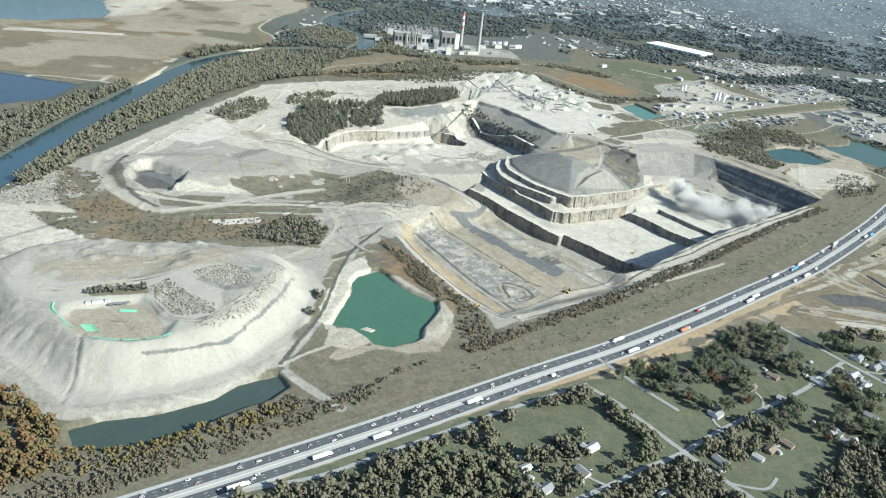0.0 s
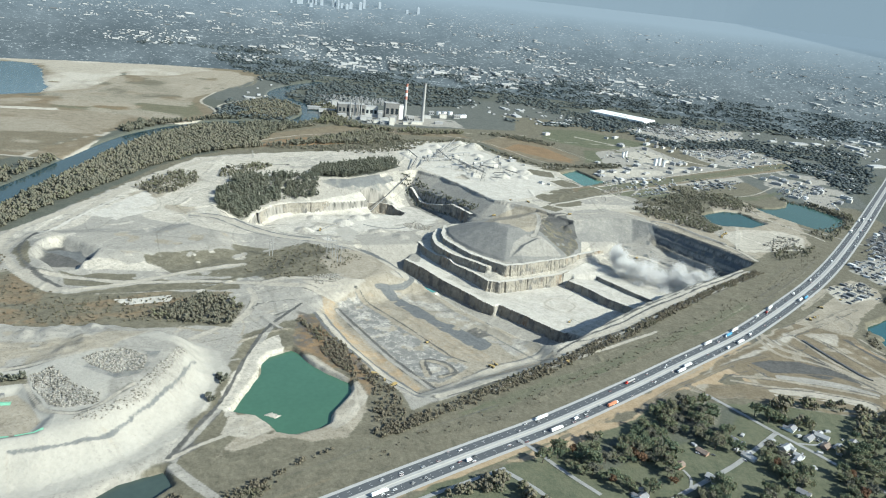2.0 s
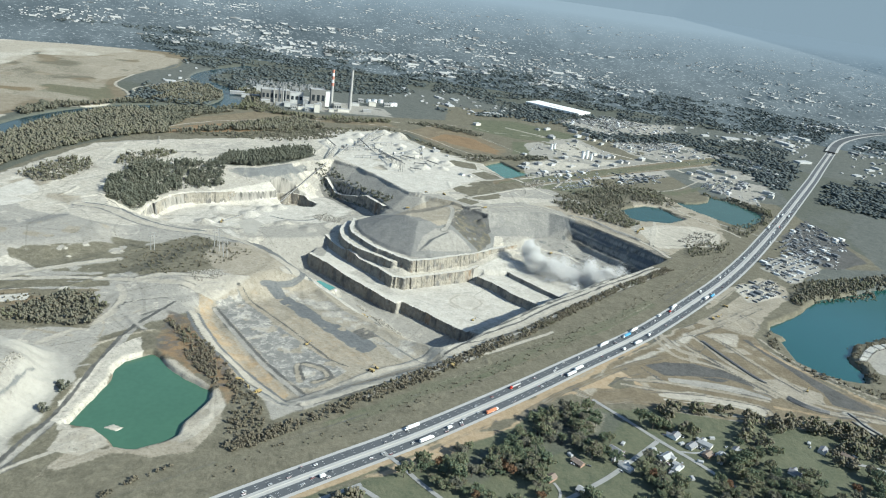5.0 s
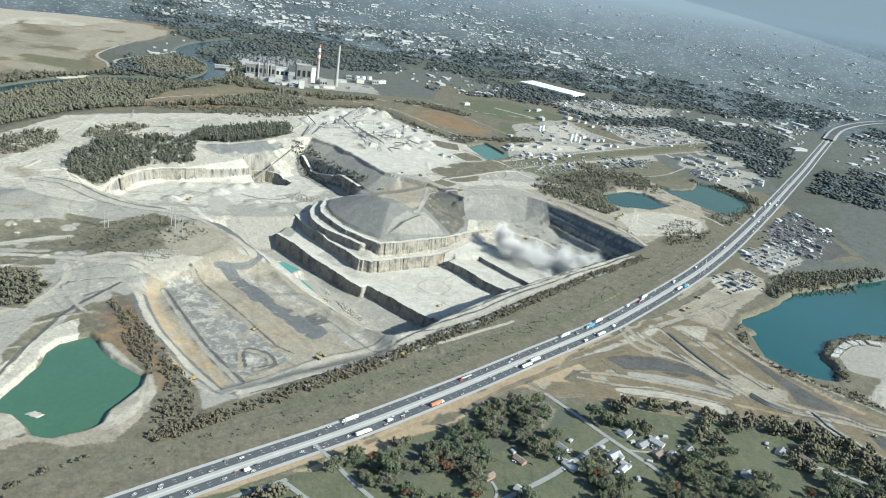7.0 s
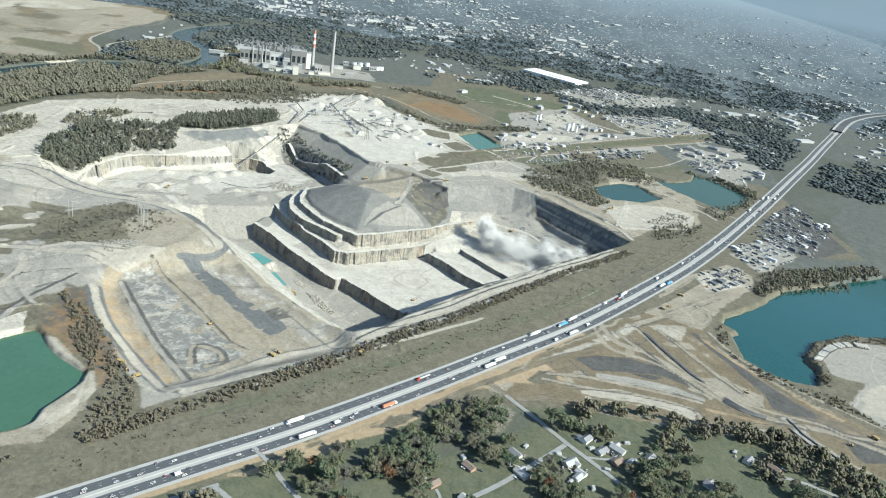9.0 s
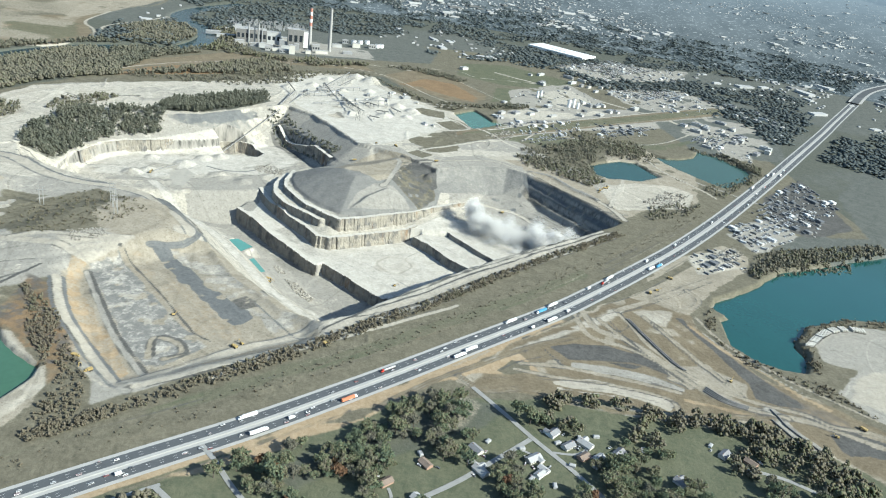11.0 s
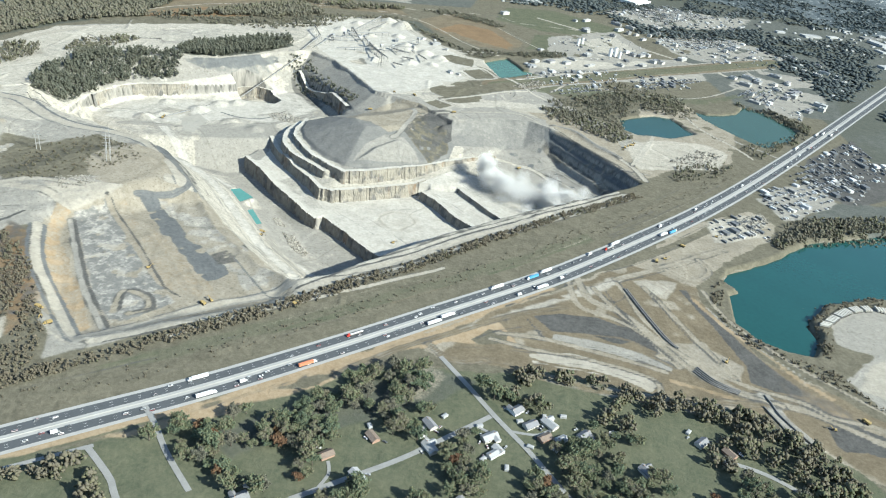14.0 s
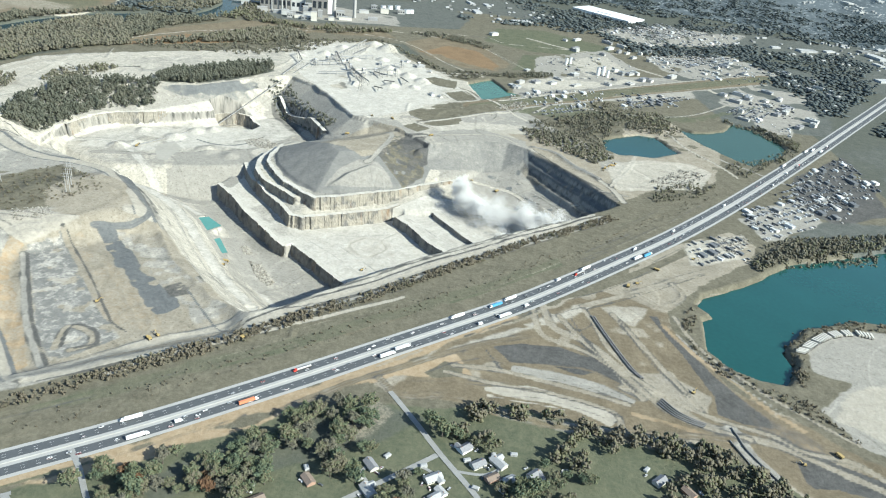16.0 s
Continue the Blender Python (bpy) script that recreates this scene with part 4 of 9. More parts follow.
track("gravel", [(846, 880), (854, 847), (874, 806)], 14, 0.7)
track("dark", [(686, 1070), (714, 1085), (720, 1052), (701, 1031), (691, 1045)], 2.5, 0.5)
track("tan", [(755, 950), (790, 918), (832, 894), (886, 878), (914, 858), (961, 852), (983, 829)], 7, 0.8)
track("tan", [(830, 1090), (850, 1020), (900, 950), (980, 880)], 6, 0.8)
track("road", [(660, 1670), (740, 1600), (800, 1520), (820, 1450)], 12, 0.7)
track("gravel", [(980, 1790), (1010, 1850), (1060, 1740), (1110, 1690), (1160, 1640)], 8, 0.8)

# bands and banks of the workings
track("dark", [(0, 1065), (26, 1019), (65, 961), (94, 919), (119, 879)], 4, 0.75)
track("dark", [(29, 1116), (87, 1052), (127, 1005), (168, 962)], 4.5, 0.75)
track("dark", [(130, 1113), (180, 1079), (231, 1033), (278, 991), (311, 967)], 4, 0.7)
track("gravel", [(209, 1071), (261, 1027), (313, 974)], 5, 0.8)
track("gravel", [(-17, 1023), (18, 949), (44, 895), (78, 849), (121, 819), (134, 811)], 9, 0.9)
track("tan", [(-9, 1015), (37, 945), (61, 891), (102, 847), (122, 842)], 10, 0.7)
track("clay", [(20, 1012), (78, 934), (124, 855)], 9, 0.6)
track("dark", [(124, 903), (130, 934), (155, 934), (165, 902), (150, 887), (133, 883)], 3, 0.6)
track("dark", [(136, 918), (151, 921), (160, 906), (148, 897)], 3, 0.6)
track("road", [(-123, 1116), (-84, 1129), (-31, 1132), (56, 1147), (94, 1150), (109, 1174)], 10, 0.9)
track("limestone", [(97, 1253), (199, 1115), (268, 1027), (317, 1003), (379, 1050), (481, 1131)], 16, 0.9)
track("dark", [(319, 989), (384, 1019), (482, 1096)], 2.5, 0.6)
track("dark", [(322, 948), (393, 1004), (482, 1077)], 2.5, 0.6)
track("road", [(209, 846), (265, 896), (324, 938), (483, 1058)], 7, 0.9)
track("road", [(166, 975), (197, 945), (239, 937), (311, 967)], 8, 0.85)
track("road", [(119, 848), (135, 852), (184, 879), (203, 911), (239, 937)], 6, 0.85)
track("dark", [(19, 1071), (66, 1016), (98, 983), (125, 977)], 2.5, 0.5)
track("dark", [(77, 977), (111, 947), (134, 953), (161, 936)], 3, 0.5)
track("limestone", [(16, 1062), (61, 1044), (104, 1027), (151, 997)], 4, 0.5)
track("dark", [(79, 1098), (137, 1036), (187, 993), (223, 989)], 3, 0.6)
track("tan", [(546, 918), (597, 908), (660, 902), (721, 885), (729, 863)], 6, 0.9)
track("field", [(553, 909), (602, 889), (664, 883), (710, 864)], 4, 0.8)
track("dark", [(565, 901), (629, 905), (691, 893), (732, 878)], 2.5, 0.55)
track("field", [(390, 824), (442, 874), (501, 919), (567, 968), (637, 1004)], 9, 0.8)
track("field", [(477, 892), (504, 868), (552, 878), (625, 865), (684, 849), (770, 858), (861, 867)], 9, 0.85)
track("tan", [(679, 1060), (708, 1002), (751, 943), (791, 890), (861, 867)], 7, 0.8)
track("tan", [(749, 1078), (779, 1007), (809, 934), (820, 906)], 8, 0.6)
track("dark", [(694, 1057), (719, 987), (754, 922)], 2.5, 0.6)
track("dark", [(592, 929), (663, 929), (725, 911), (754, 897)], 2.5, 0.5)
track("field", [(633, 949), (700, 953), (736, 934)], 5, 0.6)
track("dark", [(755, 1065), (781, 983), (813, 925)], 2.5, 0.5)
track("tan", [(553, 931), (605, 932), (669, 919), (742, 899)], 7, 0.7)
track("field", [(566, 956), (606, 948), (659, 944), (710, 934), (751, 911)], 6, 0.6)
track("dark", [(527, 914), (553, 936), (579, 948)], 3, 0.5)
paint("limestone", [(-100, 900), (-70, 925), (-60, 915), (-90, 880), (-80, 850), (-90, 800), (-100, 765), (-85, 750), (-60, 725), (-60, 735), (-95, 745), (-112, 790)], 5, 3, amount=0.9)
paint("tan", [(-78, 758), (-52, 728), (-45, 732), (-58, 752), (-45, 764), (-70, 766)], 4, 2, amount=0.9)
# rough vegetation and stained ground between the western tracks
paint("scrub", [(-559, 984), (-413, 1013), (-237, 1061), (-137, 1032), (-141, 960), (-305, 930), (-397, 881), (-475, 907)], 10, 6, 0.9, -0.05, 22)
paint("scrub", [(-328, 1170), (-247, 1269), (-118, 1280), (-58, 1183), (-136, 1134), (-261, 1124)], 10, 6, 0.8, -0.05, 20)
paint("scrub", [(-611, 1185), (-533, 1153), (-461, 1047), (-392, 1021), (-486, 996), (-548, 1023)], 10, 6, 0.85, -0.05, 22)
paint("scrub", [(-48, 991), (20, 932), (39, 840), (-8, 892)], 10, 6, 0.9, -0.05, 16)
paint("gravel", [(-514, 1266), (-429, 1405), (-249, 1325), (-193, 1247), (-313, 1180), (-422, 1174)], 10, 6, 0.8, -0.05, 30)
paint("tan", [(-468, 815), (-364, 855), (-213, 873), (-242, 804), (-370, 749), (-427, 737)], 10, 6, 0.6, -0.05, 25)
paint("gravel", [(-484, 844), (-370, 906), (-185, 942), (-179, 881), (-308, 836), (-448, 776)], 10, 6, 0.7, -0.05, 20)
paint("gravel", [(-204, 1597), (-36, 1747), (142, 1719), (98, 1540), (-23, 1502), (-142, 1500)], 10, 6, 0.5, -0.05, 26)
paint("tan", [(-123, 1788), (43, 1880), (46, 1663), (-102, 1570)], 10, 6, 0.2, -0.05, 22)
paint("gravel", [(72, 1958), (214, 1800), (177, 1650), (72, 1656)], 10, 6, 0.8, -0.05, 20)
paint("tan", [(136, 2282), (376, 2245), (461, 1952), (341, 1744), (188, 1953)], 10, 6, 0.5, -0.05, 22)
paint("gravel", [(-260, 1945), (33, 2165), (98, 2052), (-190, 1852)], 10, 6, 0.5, -0.05, 30)
paint("dark", [(178, 2078), (427, 2125), (440, 1833), (304, 1779)], 10, 6, 0.45, -0.05, 14)
# yards and spoil round the eastern ponds
paint("tan", [(884, 1866), (1006, 1959), (1082, 1800), (1013, 1589), (902, 1577), (830, 1669)], 8, 6, 0.85, -0.1, 30)
paint("gravel", [(714, 2457), (941, 2664), (1013, 2457), (917, 2255), (701, 2228)], 8, 6, 0.85, -0.1, 30)
paint("limestone", [(798, 2471), (930, 2582), (977, 2437), (846, 2305)], 8, 6, 0.6, -0.1, 30)
paint("gravel", [(946, 2998), (1233, 3212), (1562, 3223), (1401, 2956), (1054, 2797)], 8, 6, 0.8, -0.1, 30)
paint("gravel", [(1067, 2662), (1377, 2803), (1481, 2607), (1251, 2355), (1084, 2475)], 8, 6, 0.8, -0.1, 30)
paint("dark", [(1192, 1681), (1363, 1856), (1369, 1685), (1199, 1464), (1143, 1516)], 8, 6, 0.8, -0.1, 30)
paint("gravel", [(1030, 1468), (1153, 1557), (1170, 1466), (1031, 1349)], 8, 6, 0.9, -0.1, 30)
paint("limestone", [(895, 1318), (1001, 1370), (994, 1291), (885, 1240)], 8, 6, 0.7, -0.1, 30)
paint("gravel", [(1272, 2267), (1394, 2221), (1276, 1932), (1214, 1986)], 8, 6, 0.8, -0.1, 30)
paint("lawn", [(581, 2137), (688, 1990), (877, 1987), (1077, 2033), (1343, 2248), (1080, 1991), (798, 1889), (606, 1885)], 8, 6, 0.6, -0.1, 30)
track("road", [(481, 1828), (607, 1951), (829, 2157), (1047, 2293), (1278, 2451)], 7, 0.9)
track("road", [(683, 1899), (757, 1999), (876, 1978), (1064, 2036), (1272, 2267)], 6, 0.8)
track("road", [(977, 1946), (996, 1801), (1051, 1690), (1070, 1638)], 7, 0.9)
track("road", [(807, 1517), (878, 1688), (881, 1773)], 8, 0.8)
# grassy levee past the ponds, with a pale road along it
LEVEE = [(560, 1890), (628, 1941), (848, 2106), (1092, 2287), (1415, 2526)]
track("field", LEVEE, 74, 0.95, dig=-4)
track("lawn", LEVEE, 46, 0.6)
track("limestone", [(631, 1989), (856, 2154), (1109, 2350), (1439, 2593)], 9, 0.95)
track("gravel", [(624, 1895), (839, 2053), (1078, 2233), (1388, 2450)], 7, 0.85)
# sandy stockpile ground above the east wall
paint("tan", [(624, 1739), (698, 1754), (745, 1687), (799, 1638), (802, 1577), (731, 1594), (672, 1661)], 8, 5, 0.9)
paint("clay", [(624, 1739), (698, 1754), (745, 1687), (799, 1638), (790, 1590), (731, 1610), (672, 1680)], 8, 5, 0.3, -0.2, 24)
paint("limestone", [(813, 1632), (902, 1683), (991, 1690), (1025, 1647), (979, 1552), (815, 1502)], 8, 6, 0.6, 0.0, 22)
track("spoil", [(673, 1673), (717, 1654), (745, 1600), (788, 1543)], 9, 0.7, dig=-3)
track("limestone", [(-262, 1439), (-152, 1414), (-41, 1360), (74, 1278), (161, 1203), (235, 1119)], 22, 0.9)
track("dark", [(-273, 1459), (-171, 1433), (-69, 1381), (15, 1326), (99, 1213), (114, 1155)], 4, 0.7)
track("dark", [(-208, 1411), (-105, 1378), (12, 1301), (103, 1224)], 3, 0.6)
track("dark", [(128, 1203), (190, 1140), (241, 1074)], 3, 0.6)
track("road", [(-262, 1409), (-208, 1414), (-131, 1394)], 9, 0.8)
paint("tan", [(-913, 1760), (-720, 1790), (-730, 2085), (-690, 2230), (-590, 2310), (-660, 2690), (-800, 3600), (-1600, 3800), (-1600, 2054)], 30, 20, 0.5, 0.05, 130)
# the long dark ditch between the tip and the pond
track("dark", [(-132, 666), (-122, 710), (-106, 785), (-102, 872), (-93, 959), (-70, 1022), (-57, 1056)], 4.2, 0.95)
# haul roads side by side along the pit's brink
BRINK = np.array([(320, 961), (371, 1013), (434, 1069), (504, 1138), (628, 1248), (771, 1375)], float)
for off, cover, wide, amount in ((9, "dark", 2.5, 0.7), (14, "limestone", 6, 0.9), (19, "dark", 2.5, 0.6), (25, "road", 5.5, 0.9), (-9, "dark", 3, 0.65), (-14, "gravel", 4.5, 0.9), (-19, "dark", 2.5, 0.6)):
    track(cover, [(x - 0.69 * off, y + 0.72 * off) for x, y in BRINK], wide, amount)
# the spoil hill above the benches
paint("gravel", [(226, 1631), (299, 1734), (393, 1738), (471, 1632), (424, 1443), (322, 1358), (262, 1462)], 6, 5, 0.9)
paint("dark", [(385, 1664), (463, 1679), (467, 1534), (413, 1548)], 6, 5, 0.55)
paint("tan", [(318, 1613), (364, 1684), (405, 1617), (373, 1528)], 6, 5, 0.6)
paint("gravel", [(465, 1693), (562, 1750), (663, 1705), (640, 1575), (502, 1526)], 6, 5, 0.95)
paint("gravel", [(162, 1851), (232, 1841), (317, 1667), (294, 1624), (191, 1740)], 6, 5, 0.95)
paint("dark", [(88, 1893), (162, 1907), (192, 1789), (158, 1732)], 6, 5, 0.5)
track("tan", [(287, 1541), (312, 1648), (374, 1698), (418, 1658), (410, 1530)], 7, 0.9)
track("dark", [(265, 1600), (299, 1536), (313, 1405)], 3, 0.6)
track("dark", [(326, 1562), (360, 1474), (364, 1386)], 3, 0.5)
track("dark", [(414, 1547), (404, 1447), (401, 1397)], 3, 0.5)
track("road", [(419, 1641), (490, 1680), (605, 1717), (670, 1629)], 9, 0.8)
track("dark", [(482, 1675), (552, 1617), (608, 1614), (671, 1551)], 3, 0.6)
track("gravel", [(641, 1662), (693, 1591), (749, 1503), (785, 1465)], 5, 0.7)
track("dark", [(674, 1662), (733, 1565), (788, 1492)], 3, 0.7)
# haul roads, berms and spills running along the long south-western ramp
RAMP = np.array([(-181, 1396), (-64, 1350), (-10, 1330), (30, 1300), (65, 1263), (131, 1165), (177, 1101), (249, 1024), (308, 984)], float)
lean = np.gradient(resample_line(RAMP, 12), axis=0)
lean /= np.linalg.norm(lean, axis=1)[:, None]
for off, cover, wide, amount in ((6, "gravel", 5, 0.8), (30, "limestone", 22, 0.7), (44, "slate", 2.5, 0.5), (60, "chalk", 15, 0.9), (71, "slate", 2.5, 0.55), (92, "gravel", 20, 0.6), (106, "slate", 2, 0.45), (116, "chalk", 11, 0.85), (126, "slate", 2, 0.4)):
    track(cover, [tuple(q) for q in (resample_line(RAMP, 12) + np.stack([-lean[:, 1], lean[:, 0]], 1) * off)[4:-3:3]], wide, amount)
paint("gravel", [(90, 1470), (130, 1440), (185, 1380), (256, 1307), (283, 1305), (363, 1236), (375, 1205), (330, 1130), (240, 1190), (140, 1320)], 8, 5, 0.7, -0.2, 26)
# clean rock on the benches, grey spoil on the hill and its flanks
paint("chalk", [(100, 1500), (124, 1474), (180, 1405), (235, 1347), (270, 1310), (284, 1320), (336, 1266), (385, 1219), (422, 1243), (506, 1329), (560, 1340), (655, 1394), (700, 1430), (560, 1500), (480, 1495), (437, 1462), (357, 1414), (262, 1378), (199, 1456), (152, 1519), (126, 1575)], 4, 1, 0.9, -0.45, 40)
paint("limestone", [(126, 1575), (152, 1519), (199, 1456), (262, 1378), (283, 1374), (357, 1414), (437, 1462), (533, 1549), (529, 1556), (464, 1507), (373, 1444), (297, 1402), (251, 1442), (200, 1502), (177, 1571), (184, 1630), (165, 1625)], 3, 1, 0.95)
paint("spoil", [(186, 1600), (186, 1560), (200, 1520), (225, 1480), (253, 1450), (295, 1420), (335, 1428), (373, 1450), (433, 1478), (470, 1516), (480, 1560), (420, 1600), (390, 1560), (340, 1560), (300, 1580), (260, 1600), (230, 1650)], 5, 3, 0.95)
paint("tan", [(262, 1585), (308, 1562), (353, 1540), (394, 1560), (420, 1640), (412, 1690), (351, 1710), (290, 1680)], 5, 4, 0.8, -0.3, 30)
paint("gravel", [(304, 1436), (362, 1452), (420, 1478), (412, 1505), (385, 1535), (350, 1530), (320, 1490)], 4, 2, 0.6)
paint("dark", [(400, 1560), (450, 1540), (480, 1590), (470, 1625), (420, 1660), (405, 1610)], 5, 5, 0.6, 0.0, 18)
paint("gravel", [(470, 1614), (504, 1640), (564, 1671), (623, 1681), (662, 1660), (648, 1630), (554, 1592), (475, 1561)], 3, 1, 0.95)
paint("spoil", [(468, 1618), (504, 1643), (564, 1674), (623, 1684), (664, 1662), (648, 1628), (554, 1590), (475, 1558)], 3, 1, 0.6)
paint("slate", [(655, 1662), (698, 1618), (744, 1549), (786, 1483), (808, 1440), (780, 1410), (776, 1440), (752, 1505), (712, 1560), (655, 1640)], 3, 2, 0.6, -0.2, 14, 119)
paint("slate", [(640, 1635), (690, 1560), (733, 1505), (765, 1420), (700, 1430), (640, 1500), (570, 1560), (540, 1590)], 8, 5, 0.7, -0.2, 22)
paint("gravel", [(640, 1635), (700, 1560), (742, 1505), (765, 1430), (700, 1430), (640, 1500), (570, 1560), (540, 1590)], 8, 5, 0.6, -0.1, 18, 121)
track("limestone", [(560, 1575), (630, 1560), (690, 1500), (730, 1440)], 8, 0.8)
track("gravel", [(640, 1600), (690, 1545), (735, 1480), (762, 1430)], 6, 0.8)
paint("gravel", [(120, 1965), (183, 1915), (239, 1836), (301, 1734), (330, 1715), (262, 1706), (222, 1788), (162, 1850), (104, 1919)], 3, 1, 0.95)
# slate band: bushy rock wall of the trench, its shade painted in
paint("slate", [(104, 1919), (162, 1850), (222, 1788), (262, 1706), (246, 1700), (205, 1775), (146, 1838), (90, 1906)], 3, 1, 0.9)
paint("gravel", [(-5, 1515), (60, 1540), (134, 1568), (130, 1490), (100, 1480), (60, 1440), (20, 1460)], 6, 3, 0.9)
paint("chalk", [(-240, 1650), (-185, 1705), (-46, 1770), (60, 1845), (120, 1840), (180, 1760), (140, 1640), (40, 1640), (-60, 1570), (-200, 1560)], 12, 6, 0.55, -0.2, 40)
paint("chalk", [(183, 1920), (239, 1842), (301, 1740), (340, 1730), (400, 1790), (470, 1890), (540, 1985), (480, 2090), (371, 2225), (263, 2390), (110, 2310), (60, 2160), (130, 1990)], 8, 4, 0.75, -0.35, 60)

# roads and rough islands between the stone plant, the process pond and the pit
for poly in (
    [(424, 1773), (474, 1834), (590, 1926), (617, 1892), (516, 1809), (449, 1759)],
    [(444, 1734), (516, 1793), (525, 1765), (481, 1733)],
    [(411, 1706), (432, 1737), (463, 1711), (442, 1681)],
    [(480, 1973), (517, 2009), (555, 1951), (510, 1920)],
    [(411, 2066), (443, 2103), (502, 2086), (500, 2022), (460, 2025)],
):
    paint("scrub", poly, 4, 3, 0.9, -0.3, 20, 91)
for line in (
    [(267, 2391), (358, 2230), (432, 2167), (470, 2138), (535, 2146), (565, 2160)],
    [(515, 2070), (568, 1972), (601, 1930), (648, 1861), (673, 1830)],
    [(406, 1753), (452, 1725), (483, 1707)],
    [(441, 1740), (516, 1801), (576, 1849), (627, 1879)],
    [(607, 1951), (674, 2007), (772, 2089)],
    [(474, 1980), (500, 2012), (528, 2014), (558, 1949), (532, 1919), (500, 1915), (476, 1952)],
):
    track("limestone", line, 8, 0.95, wobble=0.5)
paint("scrub", [(382, 1551), (404, 1650), (429, 1592), (445, 1611), (465, 1592), (470, 1533), (436, 1487), (416, 1515)], 4, 4, 0.75, -0.1, 14, 93)
paint("dark", [(382, 1551), (404, 1650), (429, 1592), (445, 1611), (465, 1592), (470, 1533), (436, 1487), (416, 1515)], 4, 4, 0.5, 0.1, 9, 95)
track("gravel", [(382, 1678), (394, 1654), (388, 1598), (374, 1543), (364, 1527)], 9, 0.9)
# haul road with dark berms along the western rim
WEST_RIM = [(-314, 1432), (-261, 1421), (-188, 1368), (-131, 1344), (-66, 1340), (-15, 1325), (40, 1270), (83, 1217), (115, 1165), (160, 1100)]
track("road", WEST_RIM, 20, 0.9)
track("slate", [(x + 9, y + 9) for x, y in WEST_RIM], 4.5, 0.8)
track("slate", [(x - 9, y - 8) for x, y in WEST_RIM], 3.5, 0.65)
track("limestone", [(x + 22, y + 20) for x, y in WEST_RIM], 12, 0.8)
# banded spoil between the northern rim and its cliff
paint("gravel", [(-290, 1500), (-285, 1600), (-250, 1690), (-195, 1745), (-135, 1768), (-46, 1808), (20, 1872), (70, 1930), (80, 1880), (30, 1830), (-60, 1756), (-118, 1718), (-172, 1695), (-207, 1660), (-230, 1590)], 6, 4, 0.65, -0.15, 22, 87)
paint("slate", [(-120, 1775), (-46, 1812), (20, 1876), (60, 1910), (50, 1880), (-10, 1820), (-70, 1775)], 5, 4, 0.5, 0.0, 14, 89)
# drill rows and tracks on the rock floor
for q in ([(340, 1345), (400, 1290), (445, 1245)], [(300, 1340), (350, 1300), (400, 1252)], [(460, 1430), (510, 1375), (570, 1310)], [(505, 1465), (560, 1400), (620, 1335)]):
    track("slate", q, 2.2, 0.55)
for q in ([(440, 1400), (420, 1370), (430, 1340), (410, 1310)], [(390, 1370), (370, 1340), (390, 1310)], [(320, 1380), (360, 1370), (420, 1390)]):
    track("silt", q, 4, 0.6)
paint("tan", [(360, 1370), (430, 1380), (450, 1330), (420, 1290), (370, 1310)], 10, 8, 0.35, 0.0, 24)
paint("gravel", [(180, 1420), (260, 1335), (275, 1350), (200, 1445)], 6, 4, 0.5, 0.0, 14)
# northern floor: heaps, tracks, pond silt
for x, y, r, h in ((-123, 1584, 22, 9), (-114, 1680, 18, 7), (-16, 1708, 20, 8), (14, 1728, 18, 8), (-43, 1664, 24, 8), (-99, 1609, 16, 6), (40, 1620, 26, 7), (88, 1600, 20, 6)):
    heap(x, y, r, h)
track("slate", [(3, 1663), (47, 1650), (90, 1665), (115, 1710)], 4, 0.7)
track("chalk", [(-250, 1560), (-166, 1605), (-100, 1575), (-48, 1520), (0, 1470)], 16, 0.8)
track("slate", [(-243, 1595), (-144, 1600), (-62, 1590), (-23, 1645)], 3, 0.5)
track("gravel", [(-150, 1540), (-60, 1560), (20, 1590), (110, 1640), (170, 1720)], 10, 0.7)
paint("silt", [(-60, 1600), (-37, 1640), (-10, 1610), (-12, 1540), (-32, 1545)], 5, 3, 0.9)
paint("gravel", [(-5, 1515), (40, 1600), (120, 1640), (150, 1595), (134, 1568), (60, 1540)], 8, 5, 0.7, -0.1, 22)
paint("slate", [(20, 1880), (-46, 1815), (-100, 1790), (-60, 1775), (0, 1800), (60, 1870)], 6, 5, 0.4, 0.05, 18)
# western workings: white haul road round brown rough ground
for poly in ([(-536, 1040), (-481, 1082), (-406, 1020), (-399, 979), (-486, 976)], [(-471, 959), (-399, 958), (-361, 919), (-427, 912)], [(-376, 983), (-256, 1061), (-162, 1075), (-199, 999), (-284, 947), (-333, 906)]):
    paint("field", poly, 8, 6, 0.75, 0.0, 20, 61)
    paint("scrub", poly, 8, 6, 0.6, 0.15, 14, 63)
    paint("rust", poly, 8, 6, 0.35, 0.15, 25, 65)
paint("chalk", [(-493, 1370), (-450, 1560), (-411, 1507), (-401, 1426), (-434, 1355)], 6, 5, 0.8, -0.2, 30)
paint("chalk", [(-519, 917), (-483, 937), (-396, 875), (-434, 848), (-486, 852)], 8, 6, 0.8, -0.2, 25)
paint("chalk", [(-313, 1017), (-244, 1047), (-239, 1026), (-291, 1001)], 4, 3, 0.9)
track("road", [(-441, 1713), (-491, 1537), (-515, 1341), (-533, 1232), (-538, 1175), (-502, 1111), (-446, 1060), (-401, 1031), (-356, 1048), (-307, 1087), (-247, 1137), (-172, 1188)], 13, 1.0)
track("chalk", [(-480, 1490), (-505, 1341), (-520, 1232)], 8, 0.8)
track("dark", [(-522, 1240), (-520, 1180), (-490, 1125), (-440, 1075), (-400, 1046)], 5, 0.6)
